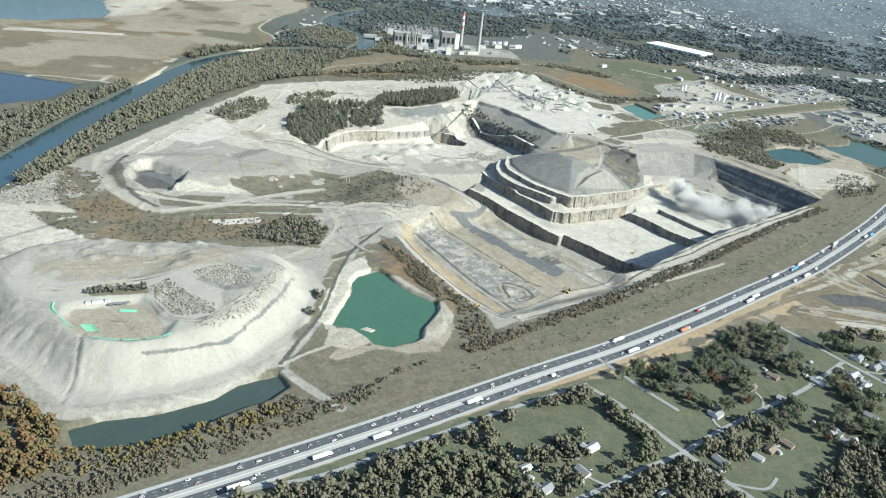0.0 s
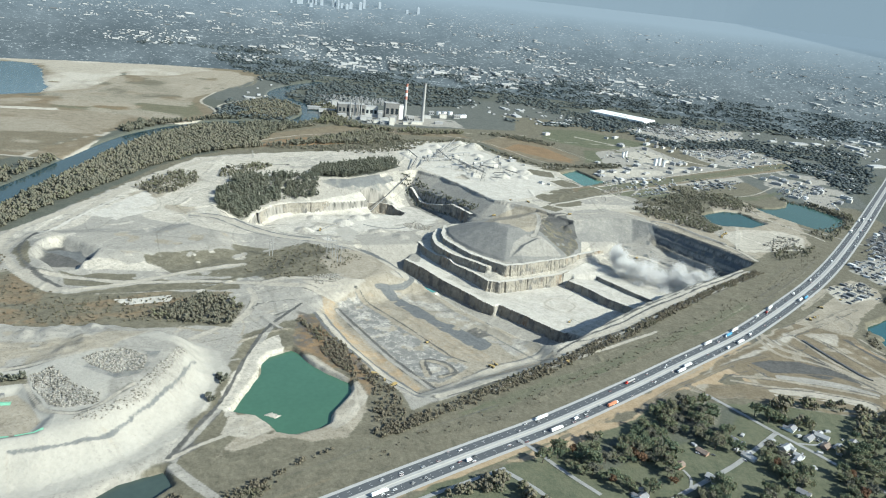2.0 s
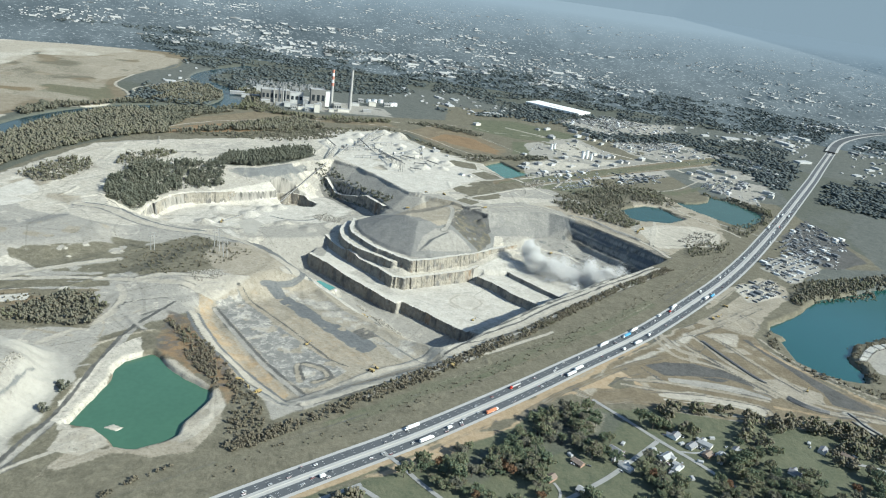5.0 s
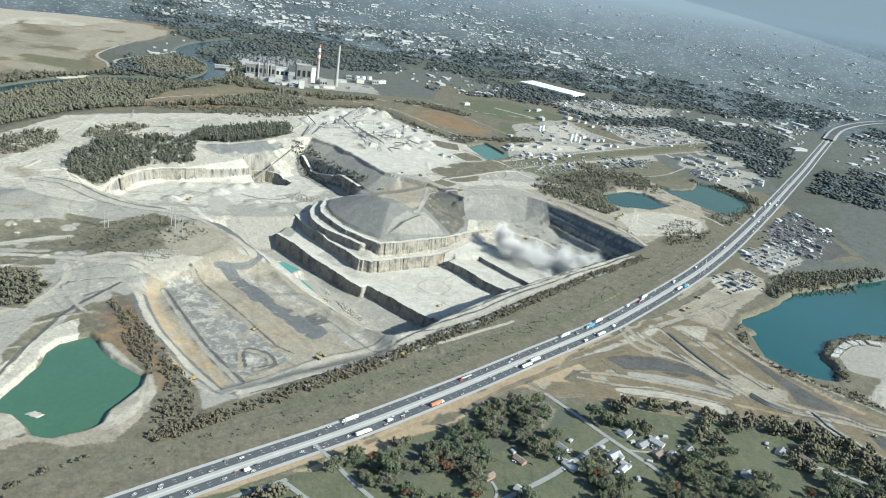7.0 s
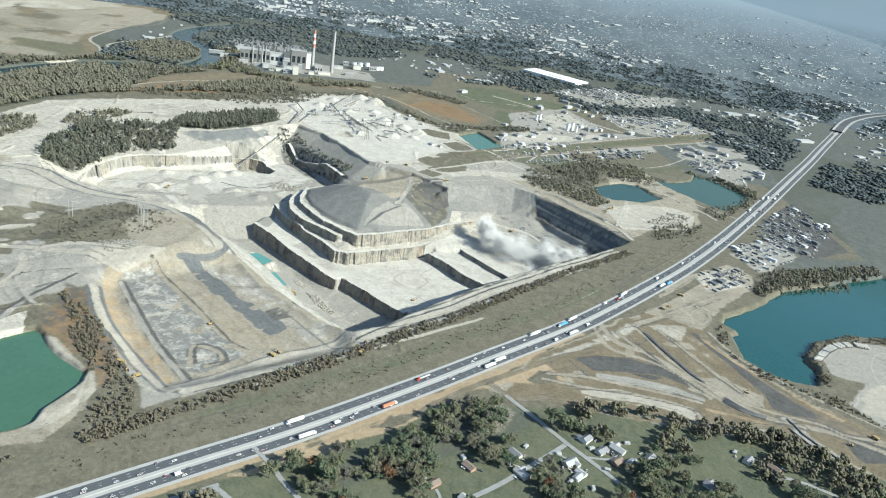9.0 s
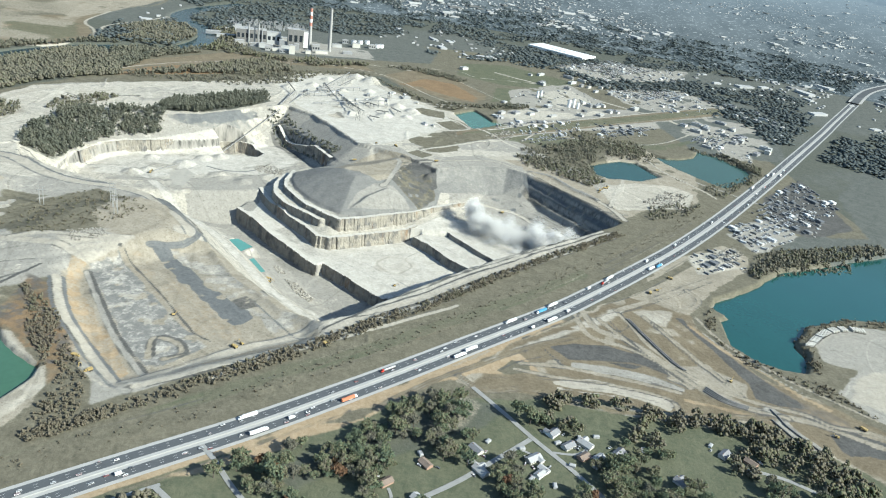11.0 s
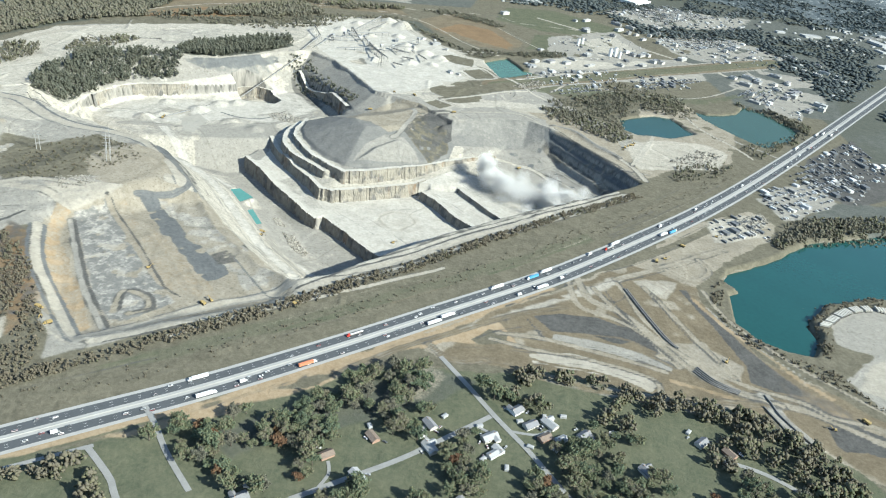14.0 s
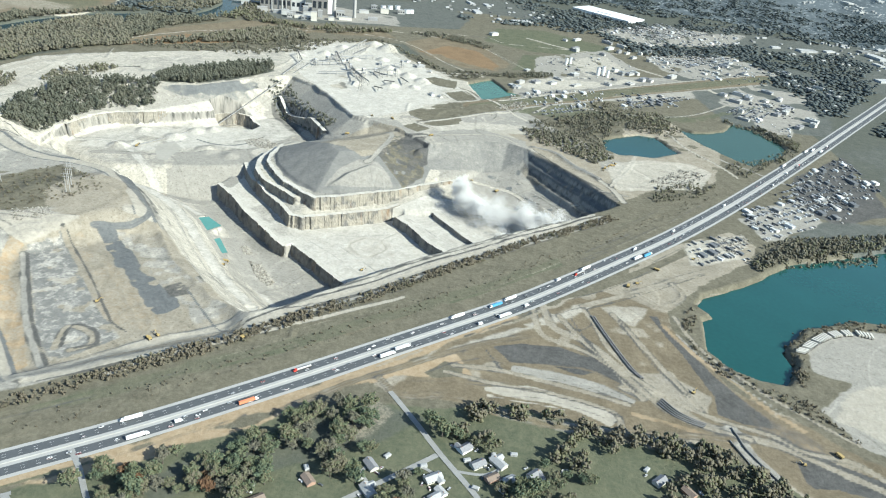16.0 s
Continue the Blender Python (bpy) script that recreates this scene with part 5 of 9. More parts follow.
level([(-481, 1173), (-466, 1186), (-437, 1178), (-404, 1151), (-403, 1112), (-429, 1100), (-460, 1132)], -4, 8, 2, "dig")
# slate cover along the cut's side paints its shade
paint("slate", [(-490, 1178), (-466, 1196), (-430, 1188), (-398, 1156), (-410, 1150), (-440, 1170), (-468, 1180)], 4, 2, 0.8)
# the tip: a gully, dark washed stripes, a beaten road along the brink
track("slate", [(-331, 651), (-323, 620), (-318, 596), (-316, 564)], 2.2, 0.8, dig=1.5)
for n in range(46):
    a = radians(-165 + n * 3.7 + random.uniform(-1.5, 1.5))
    q = [(-318 + r_ * 1.22 * math.cos(a + (r_ - 90) * 0.0006), 768 + r_ * 1.12 * math.sin(a)) for r_ in np.linspace(random.uniform(118, 140), random.uniform(150, 176), 4)]
    track(random.choice(["gravel", "tan", "limestone", "silt", "gravel"]), q, random.uniform(1.5, 5), random.uniform(0.2, 0.5))
track("slate", [(-178, 700), (-196, 668), (-232, 640), (-262, 626)], 3.5, 0.6)
track("slate", [(-150, 830), (-158, 760), (-180, 700)], 4, 0.55)
paint("slate", [(-300, 747), (-281, 759), (-218, 712), (-229, 697), (-256, 690)], 4, 3, 0.4, -0.1, 12)
paint("slate", [(-254, 766), (-236, 808), (-185, 812), (-189, 759), (-212, 747)], 4, 3, 0.45, -0.1, 12)
# shores of the green pond
paint("limestone", [(-91, 757), (-80, 828), (-79, 872), (-61, 908), (-72, 950), (-96, 917), (-98, 815), (-107, 760)], 4, 3, 0.95)
paint("rust", [(-34, 907), (-53, 1012), (-18, 985), (39, 904), (50, 840), (35, 838), (-3, 884)], 6, 4, 0.55, -0.1, 16)
paint("scrub", [(-34, 907), (-53, 1012), (-18, 985), (39, 904), (50, 840), (35, 838), (-3, 884)], 6, 4, 0.5, 0.1, 12, 71)
paint("rust", [(-48, 925), (-60, 1030), (-10, 1010), (52, 910), (66, 840), (58, 800), (42, 842), (0, 892)], 8, 5, 0.5, 0.0, 14, 129)
paint("dark", [(-48, 925), (-60, 1030), (-10, 1010), (52, 910), (66, 840), (42, 842), (0, 892)], 8, 5, 0.45, 0.1, 10, 131)
for poly in ([(32, 832), (41, 842), (56, 809), (46, 765), (25, 734), (10, 740), (25, 795)], [(-36, 903), (-19, 899), (-1, 875), (30, 847), (19, 836), (-16, 867)], [(-92, 746), (-63, 755), (-40, 727), (-60, 706), (-93, 712)]):
    paint("tan", poly, 4, 3, 0.9, -0.35, 14)
    paint("limestone", poly, 4, 3, 0.5, 0.0, 10, 73)
# overburden south of the pit: terraces of clay, mottled spoil and beaten earth
SOUTH = [(-28, 1051), (55, 1182), (134, 1175), (207, 1085), (300, 990), (309, 955), (249, 915), (161, 857), (114, 831), (64, 870)]
paint("tan", SOUTH, 10, 5, 0.6, -0.35, 45, 83)
paint("gravel", [(78, 1147), (122, 1161), (189, 1083), (268, 1013), (313, 979), (268, 945), (229, 997), (147, 1071)], 4, 3, 0.85)
paint("limestone", [(78, 1147), (122, 1161), (189, 1083), (268, 1013), (313, 979), (268, 945), (229, 997), (147, 1071)], 4, 3, 0.5, 0.1, 20, 101)
paint("spoil", [(-8, 1081), (20, 1120), (161, 951), (183, 924), (136, 864), (92, 922)], 6, 5, 0.55, -0.2, 26, 103)
paint("limestone", [(-8, 1081), (20, 1120), (161, 951), (183, 924), (136, 864), (92, 922)], 6, 5, 0.4, 0.1, 13, 105)
paint("dark", [(-8, 1081), (20, 1120), (161, 951), (183, 924), (136, 864), (92, 922)], 6, 5, 0.45, 0.28, 9, 107)
paint("tan", SOUTH, 10, 5, 0.5, 0.05, 19, 123)
paint("spoil", [(-8, 1081), (20, 1120), (161, 951), (183, 924), (136, 864), (92, 922)], 6, 5, 0.6, 0.05, 14, 125)
paint("chalk", [(-8, 1081), (20, 1120), (161, 951), (183, 924), (136, 864), (92, 922)], 6, 5, 0.35, 0.2, 8, 127)
paint("tan", [(20, 1120), (44, 1128), (137, 1047), (206, 974), (231, 942), (188, 941), (154, 954)], 3, 2, 0.95)
paint("clay", [(20, 1120), (44, 1128), (137, 1047), (206, 974), (231, 942), (188, 941), (154, 954)], 3, 2, 0.35, -0.1, 30, 109)
paint("slate", [(47, 1145), (78, 1147), (147, 1071), (200, 1020), (226, 996), (205, 976), (137, 1047)], 4, 7, 0.8, -0.12, 16, 111)
paint("dark", [(186, 1035), (205, 1053), (226, 1027), (204, 1008)], 6, 9, 0.5, -0.1, 9, 113)
paint("clay", [(-18, 1036), (-32, 1089), (-11, 1080), (8, 1017), (75, 928), (119, 860), (115, 845), (62, 904), (22, 948)], 3, 3, 0.95)
paint("tan", [(-18, 1036), (-32, 1089), (-11, 1080), (8, 1017), (75, 928), (119, 860), (115, 845), (62, 904), (22, 948)], 3, 3, 0.5, 0.1, 14, 115)
track("road", [(-28, 1033), (11, 956), (69, 886), (114, 832), (129, 822)], 11, 0.9)
track("slate", [(x + 7, y + 4) for x, y in [(-28, 1033), (11, 956), (69, 886), (114, 832), (129, 822)]], 4, 0.75)
track("slate", [(x - 7, y - 5) for x, y in [(-28, 1033), (11, 956), (69, 886), (114, 832), (129, 822)]], 4, 0.7)
track("gravel", [(-5, 1067), (35, 999), (78, 929), (133, 858)], 7, 0.85)
track("dark", [(x + 5, y + 3) for x, y in [(-5, 1067), (35, 999), (78, 929), (133, 858)]], 3.5, 0.7)
track("dark", [(26, 1122), (94, 1041), (159, 956), (187, 936)], 3.5, 0.75)
track("road", [(123, 825), (173, 877), (228, 925), (272, 952), (316, 991)], 14, 0.95)
track("slate", [(x - 7, y + 7) for x, y in [(123, 825), (173, 877), (228, 925), (272, 952), (316, 991)]], 3.5, 0.5)
track("tan", [(129, 891), (123, 930), (150, 926), (162, 904), (146, 890)], 7, 0.9)
track("dark", [(x + 4, y + 5) for x, y in [(129, 891), (123, 930), (150, 926), (162, 904), (146, 890)]], 3.5, 0.6)
paint("tan", [(-52, 1216), (-31, 1303), (32, 1285), (77, 1206), (35, 1166), (-27, 1162)], 14, 6, 0.75, -0.4, 40, 117)
track("slate", [(-22, 1351), (54, 1263), (103, 1205), (98, 1169), (52, 1143)], 10, 0.85, edge=4)
track("slate", [(219, 1035), (249, 998), (279, 963), (300, 951)], 3, 0.65)
track("gravel", [(-119, 1027), (-88, 982), (-74, 969)], 8, 0.8)

# ---- housing to the south-east: lawns under trees ----
paint("lawn", [(-330, 250), (-220, 410), (-28, 540), (82, 618), (203, 690), (284, 730), (421, 840), (499, 851), (614, 870), (695, 858), (834, 842), (900, 785), (960, 700), (900, 400), (400, 150), (-100, 150)], 10)
paint("wood", [(290, 720), (420, 815), (480, 850), (540, 840), (470, 780), (380, 730), (320, 690)], 12, amount=0.6)
paint("tan", [(440, 800), (470, 790), (500, 840), (480, 855)], 8, amount=0.4)
track("field", [(600, 862), (660, 852), (720, 848), (800, 838)], 14, 0.6)

# ---- waters: basins ----
WATERS = {}
WATERS["green_pond"] = (-5, [(-80, 875), (-77, 895), (-61, 909), (-50, 918), (-38, 909), (-23, 887), (-2, 867), (16, 854), (32, 844), (35, 825), (28, 799), (18, 772), (17, 751), (3, 736), (-15, 725), (-35, 727), (-47, 742), (-65, 756), (-92, 760), (-89, 777), (-85, 806), (-81, 831), (-77, 850)])
WATERS["settling_pond"] = (-5, [(-298, 537), (-274, 553), (-224, 573), (-184, 602), (-168, 629), (-132, 650), (-116, 628), (-129, 607), (-166, 578), (-193, 544), (-222, 524), (-257, 512), (-285, 515)])
WATERS["quarry_lake"] = (-6, [(869, 1098), (886, 1109), (870, 1133), (887, 1159), (983, 1229), (1057, 1299), (1141, 1335), (1234, 1382), (1331, 1428), (1400, 1300), (1300, 1180), (1193, 1148), (1077, 1139), (1002, 1102), (965, 1058), (967, 1023), (936, 972), (904, 976), (876, 992), (858, 1027)])
WATERS["dark_pond"] = (-4, [(826, 1784), (911, 1845), (948, 1842), (963, 1793), (983, 1750), (919, 1702), (848, 1697), (823, 1720)])
WATERS["east_pond"] = (-4, [(1015, 1937), (1047, 1907), (1086, 1922), (1126, 1945), (1150, 1985), (1167, 2018), (1200, 2000), (1224, 1972), (1243, 1910), (1240, 1858), (1199, 1788), (1160, 1748), (1124, 1722), (1100, 1749), (1055, 1818), (1027, 1867)])
WATERS["plant_pond"] = (-4, [(528, 2087), (586, 2155), (627, 2061), (662, 2054), (598, 1984), (571, 1961)])
WATERS["sump_a"] = (-80, [(115, 1355), (128, 1363), (158, 1337), (143, 1316)])
WATERS["sump_b"] = (-84, [(160, 1297), (168, 1302), (193, 1261), (187, 1254)])
WATERS["far_lake"] = (-4, [(-1754, 3035), (-1648, 3115), (-1528, 3183), (-1419, 3190), (-1339, 3059), (-1192, 2746), (-1153, 2701), (-1119, 2556), (-1184, 2465), (-1268, 2361), (-1564, 2324)])
WATERS["west_lake"] = (-4, [(-1172, 1760), (-900, 1716), (-848, 1711), (-816, 1697), (-822, 1611), (-820, 1561), (-900, 1456), (-1200, 1500)])
RIVER = [(-700, 700), (-685, 1000), (-682, 1130), (-682, 1237), (-685, 1425), (-672, 1675), (-664, 1826), (-650, 2000), (-610, 2150), (-524, 2306), (-402, 2403), (-277, 2484), (-248, 2683), (-322, 2848), (-431, 3012), (-407, 3248), (-300, 3500)]
for z, outline in WATERS.values():
    if z > -50:
        level(outline, z - 4, 7, 2.5, "dig")
    else:
        level([(x + (x - np.mean([q[0] for q in outline])) * 0.5, y + (y - np.mean([q[1] for q in outline])) * 0.5) for x, y in outline], z + 1.0, 10, 1)
        level(outline, z - 2, 5, 1)
level([(-60, 761), (-50, 770), (-35, 764), (-43, 754)], -4.4, 4, 1, "raise")
paint("limestone", [(-62, 761), (-50, 771), (-33, 764), (-43, 753)], 3, 1)
river_line = curve(RIVER)
k = near(river_line, 60)
Z[k] -= (Z[k] + 9) * soft(34 - off_line(X[k], Y[k], river_line), 18)
# keep the motorway's bed level
HIGHWAY = [(-420, 300), (-203, 446), (-101, 514), (-3, 582), (116, 669), (179, 714), (272, 780), (391, 875), (487, 956), (616, 1065), (694, 1140), (784, 1232), (892, 1348), (1028, 1510), (1209, 1741), (1326, 1894), (1461, 2073), (1700, 2390), (1857, 2604), (2150, 3000), (2356, 3283)]
highway_line = curve(HIGHWAY)
k = near(highway_line, 80)
Z[k] *= 1 - soft(36 - off_line(X[k], Y[k], highway_line), 30)

# mown strips, ditches and wheel tracks along the motorway's verge
near_run = resample_line(highway_line, 30)
for n in range(90):
    side_ = random.uniform(24, 78) if n % 4 else -random.uniform(22, 30)
    i = random.randrange(12, 58)
    run = near_run[i:i + random.randrange(3, 9)]
    d = np.gradient(run, axis=0)
    d /= np.linalg.norm(d, axis=1)[:, None]
    run = run + np.stack([-d[:, 1], d[:, 0]], 1) * side_
    track(random.choice(["lawn", "dark", "field", "scrub", "tan", "lawn"]), [tuple(q) for q in run], random.uniform(1.5, 4.5), random.uniform(0.2, 0.5))

# conical stockpiles and tipped heaps
PILES = [(300, 2330, 34, 17), (255, 2365, 26, 13), (180, 2290, 22, 10), (330, 2110, 30, 15), (380, 2080, 22, 11), (255, 2060, 26, 12), (420, 2050, 24, 10),
         (150, 2200, 24, 11), (300, 2210, 20, 9), (350, 1980, 22, 9), (230, 2180, 18, 8), (90, 2150, 20, 8), (405, 1985, 16, 7), (270, 1960, 20, 8)]
for x, y, r, h in PILES:
    heap(x, y, r, h)
for n in range(60):
    a = random.random()
    heap(-460 + 190 * random.random(), 800 + 130 * random.random(), 5 + 7 * a, 1 + 2.5 * a)
for n in range(70):
    heap(280 + 70 * random.random(), 1060 + 90 * random.random(), 3 + 5 * random.random(), 1.5 + 2 * random.random())


def ground():
    nx, ny = len(GX), len(GY)
    mesh = bpy.data.meshes.new("ground")
    mesh.vertices.add(nx * ny)
    mesh.vertices.foreach_set("co", np.stack([X, Y, Z + ripple(X, Y, 9, 70, 2) * 0.35 * soft(off_line(X, Y, highway_line[::3]) - 30, 12)], 1).astype(np.float32).ravel())
    a = (np.arange(ny - 1)[:, None] * nx + np.arange(nx - 1)[None]).ravel()
    quads = np.stack([a, a + 1, a + nx + 1, a + nx], 1).astype(np.int32)
    mesh.loops.add(quads.size)
    mesh.loops.foreach_set("vertex_index", quads.ravel())
    mesh.polygons.add(len(quads))
    mesh.polygons.foreach_set("loop_start", np.arange(0, quads.size, 4, dtype=np.int32))
    mesh.polygons.foreach_set("loop_total", np.full(len(quads), 4, np.int32))
    mesh.update()
    w = W / np.maximum(W.sum(0), 1e-6)
    for k in range(4):
        at = mesh.attributes.new(f"cover_{k}", "FLOAT_COLOR", "POINT")
        at.data.foreach_set("color", np.ascontiguousarray(w[4 * k:4 * k + 4].T, np.float32).ravel())
    mesh.materials.append(ground_material())
    return tagged(new("ground", mesh), "quarry land of pale limestone, scrub, fields and lawns", "ground", kind="structure")


ground()


# ---- helpers for things ----
def part(name, bm, mat, parent=None, label=""):
    mesh = bpy.data.meshes.new(name)
    bm.to_mesh(mesh)
    bm.free()
    mesh.materials.append(mat)
    ob = new(name, mesh)
    if parent:
        ob.parent = parent
    return tagged(ob, label)


def from_arrays(name, verts, faces, mat):
    mesh = bpy.data.meshes.new(name)
    mesh.from_pydata(np.asarray(verts).tolist(), [], np.asarray(faces).tolist() if isinstance(faces, np.ndarray) else faces)
    mesh.materials.append(mat)
    mesh.update()
    return new(name, mesh)


def strip(line, offset_a, offset_b, lift):
    """A ribbon along a line between two sideways offsets (left positive), laid on the ground."""
    p = np.asarray(line, float)
    d = np.gradient(p, axis=0)
    d /= np.linalg.norm(d, axis=1)[:, None]
    side = np.stack([-d[:, 1], d[:, 0]], 1)
    a, b = p + side * offset_a, p + side * offset_b
    za, zb = height(a[:, 0], a[:, 1]) + lift, height(b[:, 0], b[:, 1]) + lift
    n = len(p)
    verts = np.concatenate([np.c_[a, za], np.c_[b, zb]])
    faces = [(k, k + n, k + n + 1, k + 1) for k in range(n - 1)]
    return verts, faces


resample = resample_line

# ---- waters ----
WATER_LOOK = {
    "green_pond": ((0.043, 0.092, 0.058), "opaque jade-green flooded quarry pond"),
    "settling_pond": ((0.038, 0.053, 0.045), "dark green settling pond at the foot of the tip"),
    "quarry_lake": ((0.012, 0.052, 0.047), "deep teal gravel-pit lake"),
    "dark_pond": ((0.017, 0.052, 0.053), "dark teal gravel-pit pond"),
    "east_pond": ((0.030, 0.067, 0.061), "teal gravel-pit pond beside the motorway"),
    "plant_pond": ((0.051, 0.118, 0.101), "green process-water pond"),
    "sump_a": ((0.076, 0.192, 0.164), "turquoise sump water on the pit floor"),
    "sump_b": ((0.085, 0.200, 0.172), "turquoise sump water on the pit floor"),
    "far_lake": ((0.068, 0.111, 0.133), "pale blue lake among the sand workings"),
    "west_lake": ((0.017, 0.037, 0.070), "dark blue lake beside the river"),
}


def water(name, z, outline):
    look_, label = WATER_LOOK[name]
    p = np.array(outline, float)
    c = p.mean(0)
    grown = c + (p - c) * (1 + (14 if z > -50 else 1.5) / np.linalg.norm(p - c, axis=1)[:, None])
    bm = bmesh.new()
    bm.faces.new([bm.verts.new((x, y, z)) for x, y in grown])
    tagged(part("water", bm, water_material(name, look_)), label, "water", kind="structure")


for name, (z, outline) in WATERS.items():
    water(name, z, outline)
v, f = strip(river_line, 40, -40, 0)
v[:, 2] = -4.5
tagged(from_arrays("water", v, f, water_material("river_water", (0.022, 0.042, 0.05))), "slow dark blue river between wooded banks", "river", kind="structure")

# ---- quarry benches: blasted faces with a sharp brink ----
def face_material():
    # base tone lowered below the limestone's own: part of the walls' shade
    m = material("blasted_rock_darkened", (0.178, 0.170, 0.154), 0.95, vary=0.35, scale=1.2, bump=0.4, spec=0.1)
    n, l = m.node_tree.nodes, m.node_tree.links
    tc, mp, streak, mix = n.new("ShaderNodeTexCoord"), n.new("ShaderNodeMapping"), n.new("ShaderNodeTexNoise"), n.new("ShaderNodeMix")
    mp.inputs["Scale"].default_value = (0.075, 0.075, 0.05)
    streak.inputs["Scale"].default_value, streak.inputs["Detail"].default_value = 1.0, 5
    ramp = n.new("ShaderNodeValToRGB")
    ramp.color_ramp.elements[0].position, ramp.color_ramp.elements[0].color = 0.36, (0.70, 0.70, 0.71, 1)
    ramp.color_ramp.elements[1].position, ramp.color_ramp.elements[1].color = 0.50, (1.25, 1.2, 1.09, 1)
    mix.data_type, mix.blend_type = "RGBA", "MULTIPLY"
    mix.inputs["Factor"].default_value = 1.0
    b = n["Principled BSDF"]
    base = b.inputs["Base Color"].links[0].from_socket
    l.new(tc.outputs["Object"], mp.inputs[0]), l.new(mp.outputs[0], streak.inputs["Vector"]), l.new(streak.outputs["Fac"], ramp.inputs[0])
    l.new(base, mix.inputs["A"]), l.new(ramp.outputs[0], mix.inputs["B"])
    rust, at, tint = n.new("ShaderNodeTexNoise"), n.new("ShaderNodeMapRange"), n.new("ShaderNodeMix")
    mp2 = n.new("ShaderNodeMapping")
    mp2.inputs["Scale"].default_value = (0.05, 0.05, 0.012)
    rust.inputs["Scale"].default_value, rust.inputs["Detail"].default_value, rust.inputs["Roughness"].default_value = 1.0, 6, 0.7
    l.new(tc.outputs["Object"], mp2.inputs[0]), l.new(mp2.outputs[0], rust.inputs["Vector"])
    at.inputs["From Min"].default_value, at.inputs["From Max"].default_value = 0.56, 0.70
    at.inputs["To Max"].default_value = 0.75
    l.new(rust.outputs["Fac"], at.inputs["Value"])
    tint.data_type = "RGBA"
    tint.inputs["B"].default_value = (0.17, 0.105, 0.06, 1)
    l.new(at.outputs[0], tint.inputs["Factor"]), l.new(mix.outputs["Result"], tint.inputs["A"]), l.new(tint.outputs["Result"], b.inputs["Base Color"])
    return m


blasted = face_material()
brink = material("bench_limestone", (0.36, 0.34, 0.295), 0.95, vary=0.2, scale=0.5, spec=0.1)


def rock_face(line, top, seed):
    """A near-vertical face below a bench, jointed into rough columns, with the bench's brink above it."""
    g = np.random.default_rng(seed)
    c = resample_line(np.array(line, float), 1.6)
    d = np.gradient(c, axis=0)
    d /= np.linalg.norm(d, axis=1)[:, None]
    out = np.stack([d[:, 1], -d[:, 0]], 1)
    for _ in range(3):
        out[1:-1] = (out[:-2] + 2 * out[1:-1] + out[2:]) / 4
    if height(*(c + out * 9).T).mean() > height(*(c - out * 9).T).mean():
        out = -out
    n = len(c)
    crest = np.minimum(top, height(*(c - out * 7).T)) + 0.35
    foot = np.minimum(height(*(c + out * 6).T), crest - 0.5) - 1.0
    # blast columns of uneven width, some fallen back, some split by an open joint
    block, joint, k = np.zeros(n), np.zeros(n), 0
    while k < n:
        w = int(g.integers(2, 7))
        block[k:k + w] = g.normal(0, 0.55) - (1.6 if g.random() < 0.10 else 0)
        joint[k] = 1.0 if g.random() < 0.18 else 0.1
        k += w
    block += ripple(c[:, 0], c[:, 1], 30, seed) * 1.3
    ledge = int(g.integers(3, 6))
    rows_ = 8
    v = []
    for r in range(rows_ + 1):
        z = crest + (foot - crest) * r / rows_
        jut = 3.0 + block * (1 if r else 0.6) - joint * (0.9 if r else 1.4) + g.normal(0, 0.22, n) + 0.22 * r + (0.7 if r > ledge else 0)
        jut += 1.6 * max(0, r - rows_ + 1) * (ripple(c[:, 0], c[:, 1], 15, seed + 3) + 0.7)
        v.append(np.c_[c + out * jut[:, None], z - g.random(n) * (0.9 if r == 0 else 0.3)])
    f = [(r * n + k, r * n + k + 1, (r + 1) * n + k + 1, (r + 1) * n + k) for r in range(rows_) for k in range(n - 1)]
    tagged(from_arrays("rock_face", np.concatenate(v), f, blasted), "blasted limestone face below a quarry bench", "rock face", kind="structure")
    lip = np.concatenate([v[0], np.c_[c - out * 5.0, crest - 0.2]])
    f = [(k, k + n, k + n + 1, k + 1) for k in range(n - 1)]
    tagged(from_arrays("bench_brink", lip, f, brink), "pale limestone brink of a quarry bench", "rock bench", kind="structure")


LOWER_BENCH = [(100, 1500), (124, 1474), (140, 1458), (180, 1405), (204, 1380), (235, 1347), (253, 1325), (270, 1310)]
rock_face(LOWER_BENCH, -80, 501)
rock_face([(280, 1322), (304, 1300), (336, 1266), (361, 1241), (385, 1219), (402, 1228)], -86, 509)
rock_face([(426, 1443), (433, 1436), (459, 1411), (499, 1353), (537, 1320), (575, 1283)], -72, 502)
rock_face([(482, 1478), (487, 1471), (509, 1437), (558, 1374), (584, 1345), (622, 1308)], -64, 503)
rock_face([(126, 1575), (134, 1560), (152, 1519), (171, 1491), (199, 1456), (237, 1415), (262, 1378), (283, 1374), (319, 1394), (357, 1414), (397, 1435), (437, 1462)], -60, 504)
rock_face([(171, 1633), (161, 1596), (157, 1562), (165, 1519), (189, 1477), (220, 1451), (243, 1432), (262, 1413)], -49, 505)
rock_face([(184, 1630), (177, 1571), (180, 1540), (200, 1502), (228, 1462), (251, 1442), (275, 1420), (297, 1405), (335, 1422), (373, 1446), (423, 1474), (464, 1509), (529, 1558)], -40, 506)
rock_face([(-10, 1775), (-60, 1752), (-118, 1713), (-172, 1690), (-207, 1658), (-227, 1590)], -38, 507)
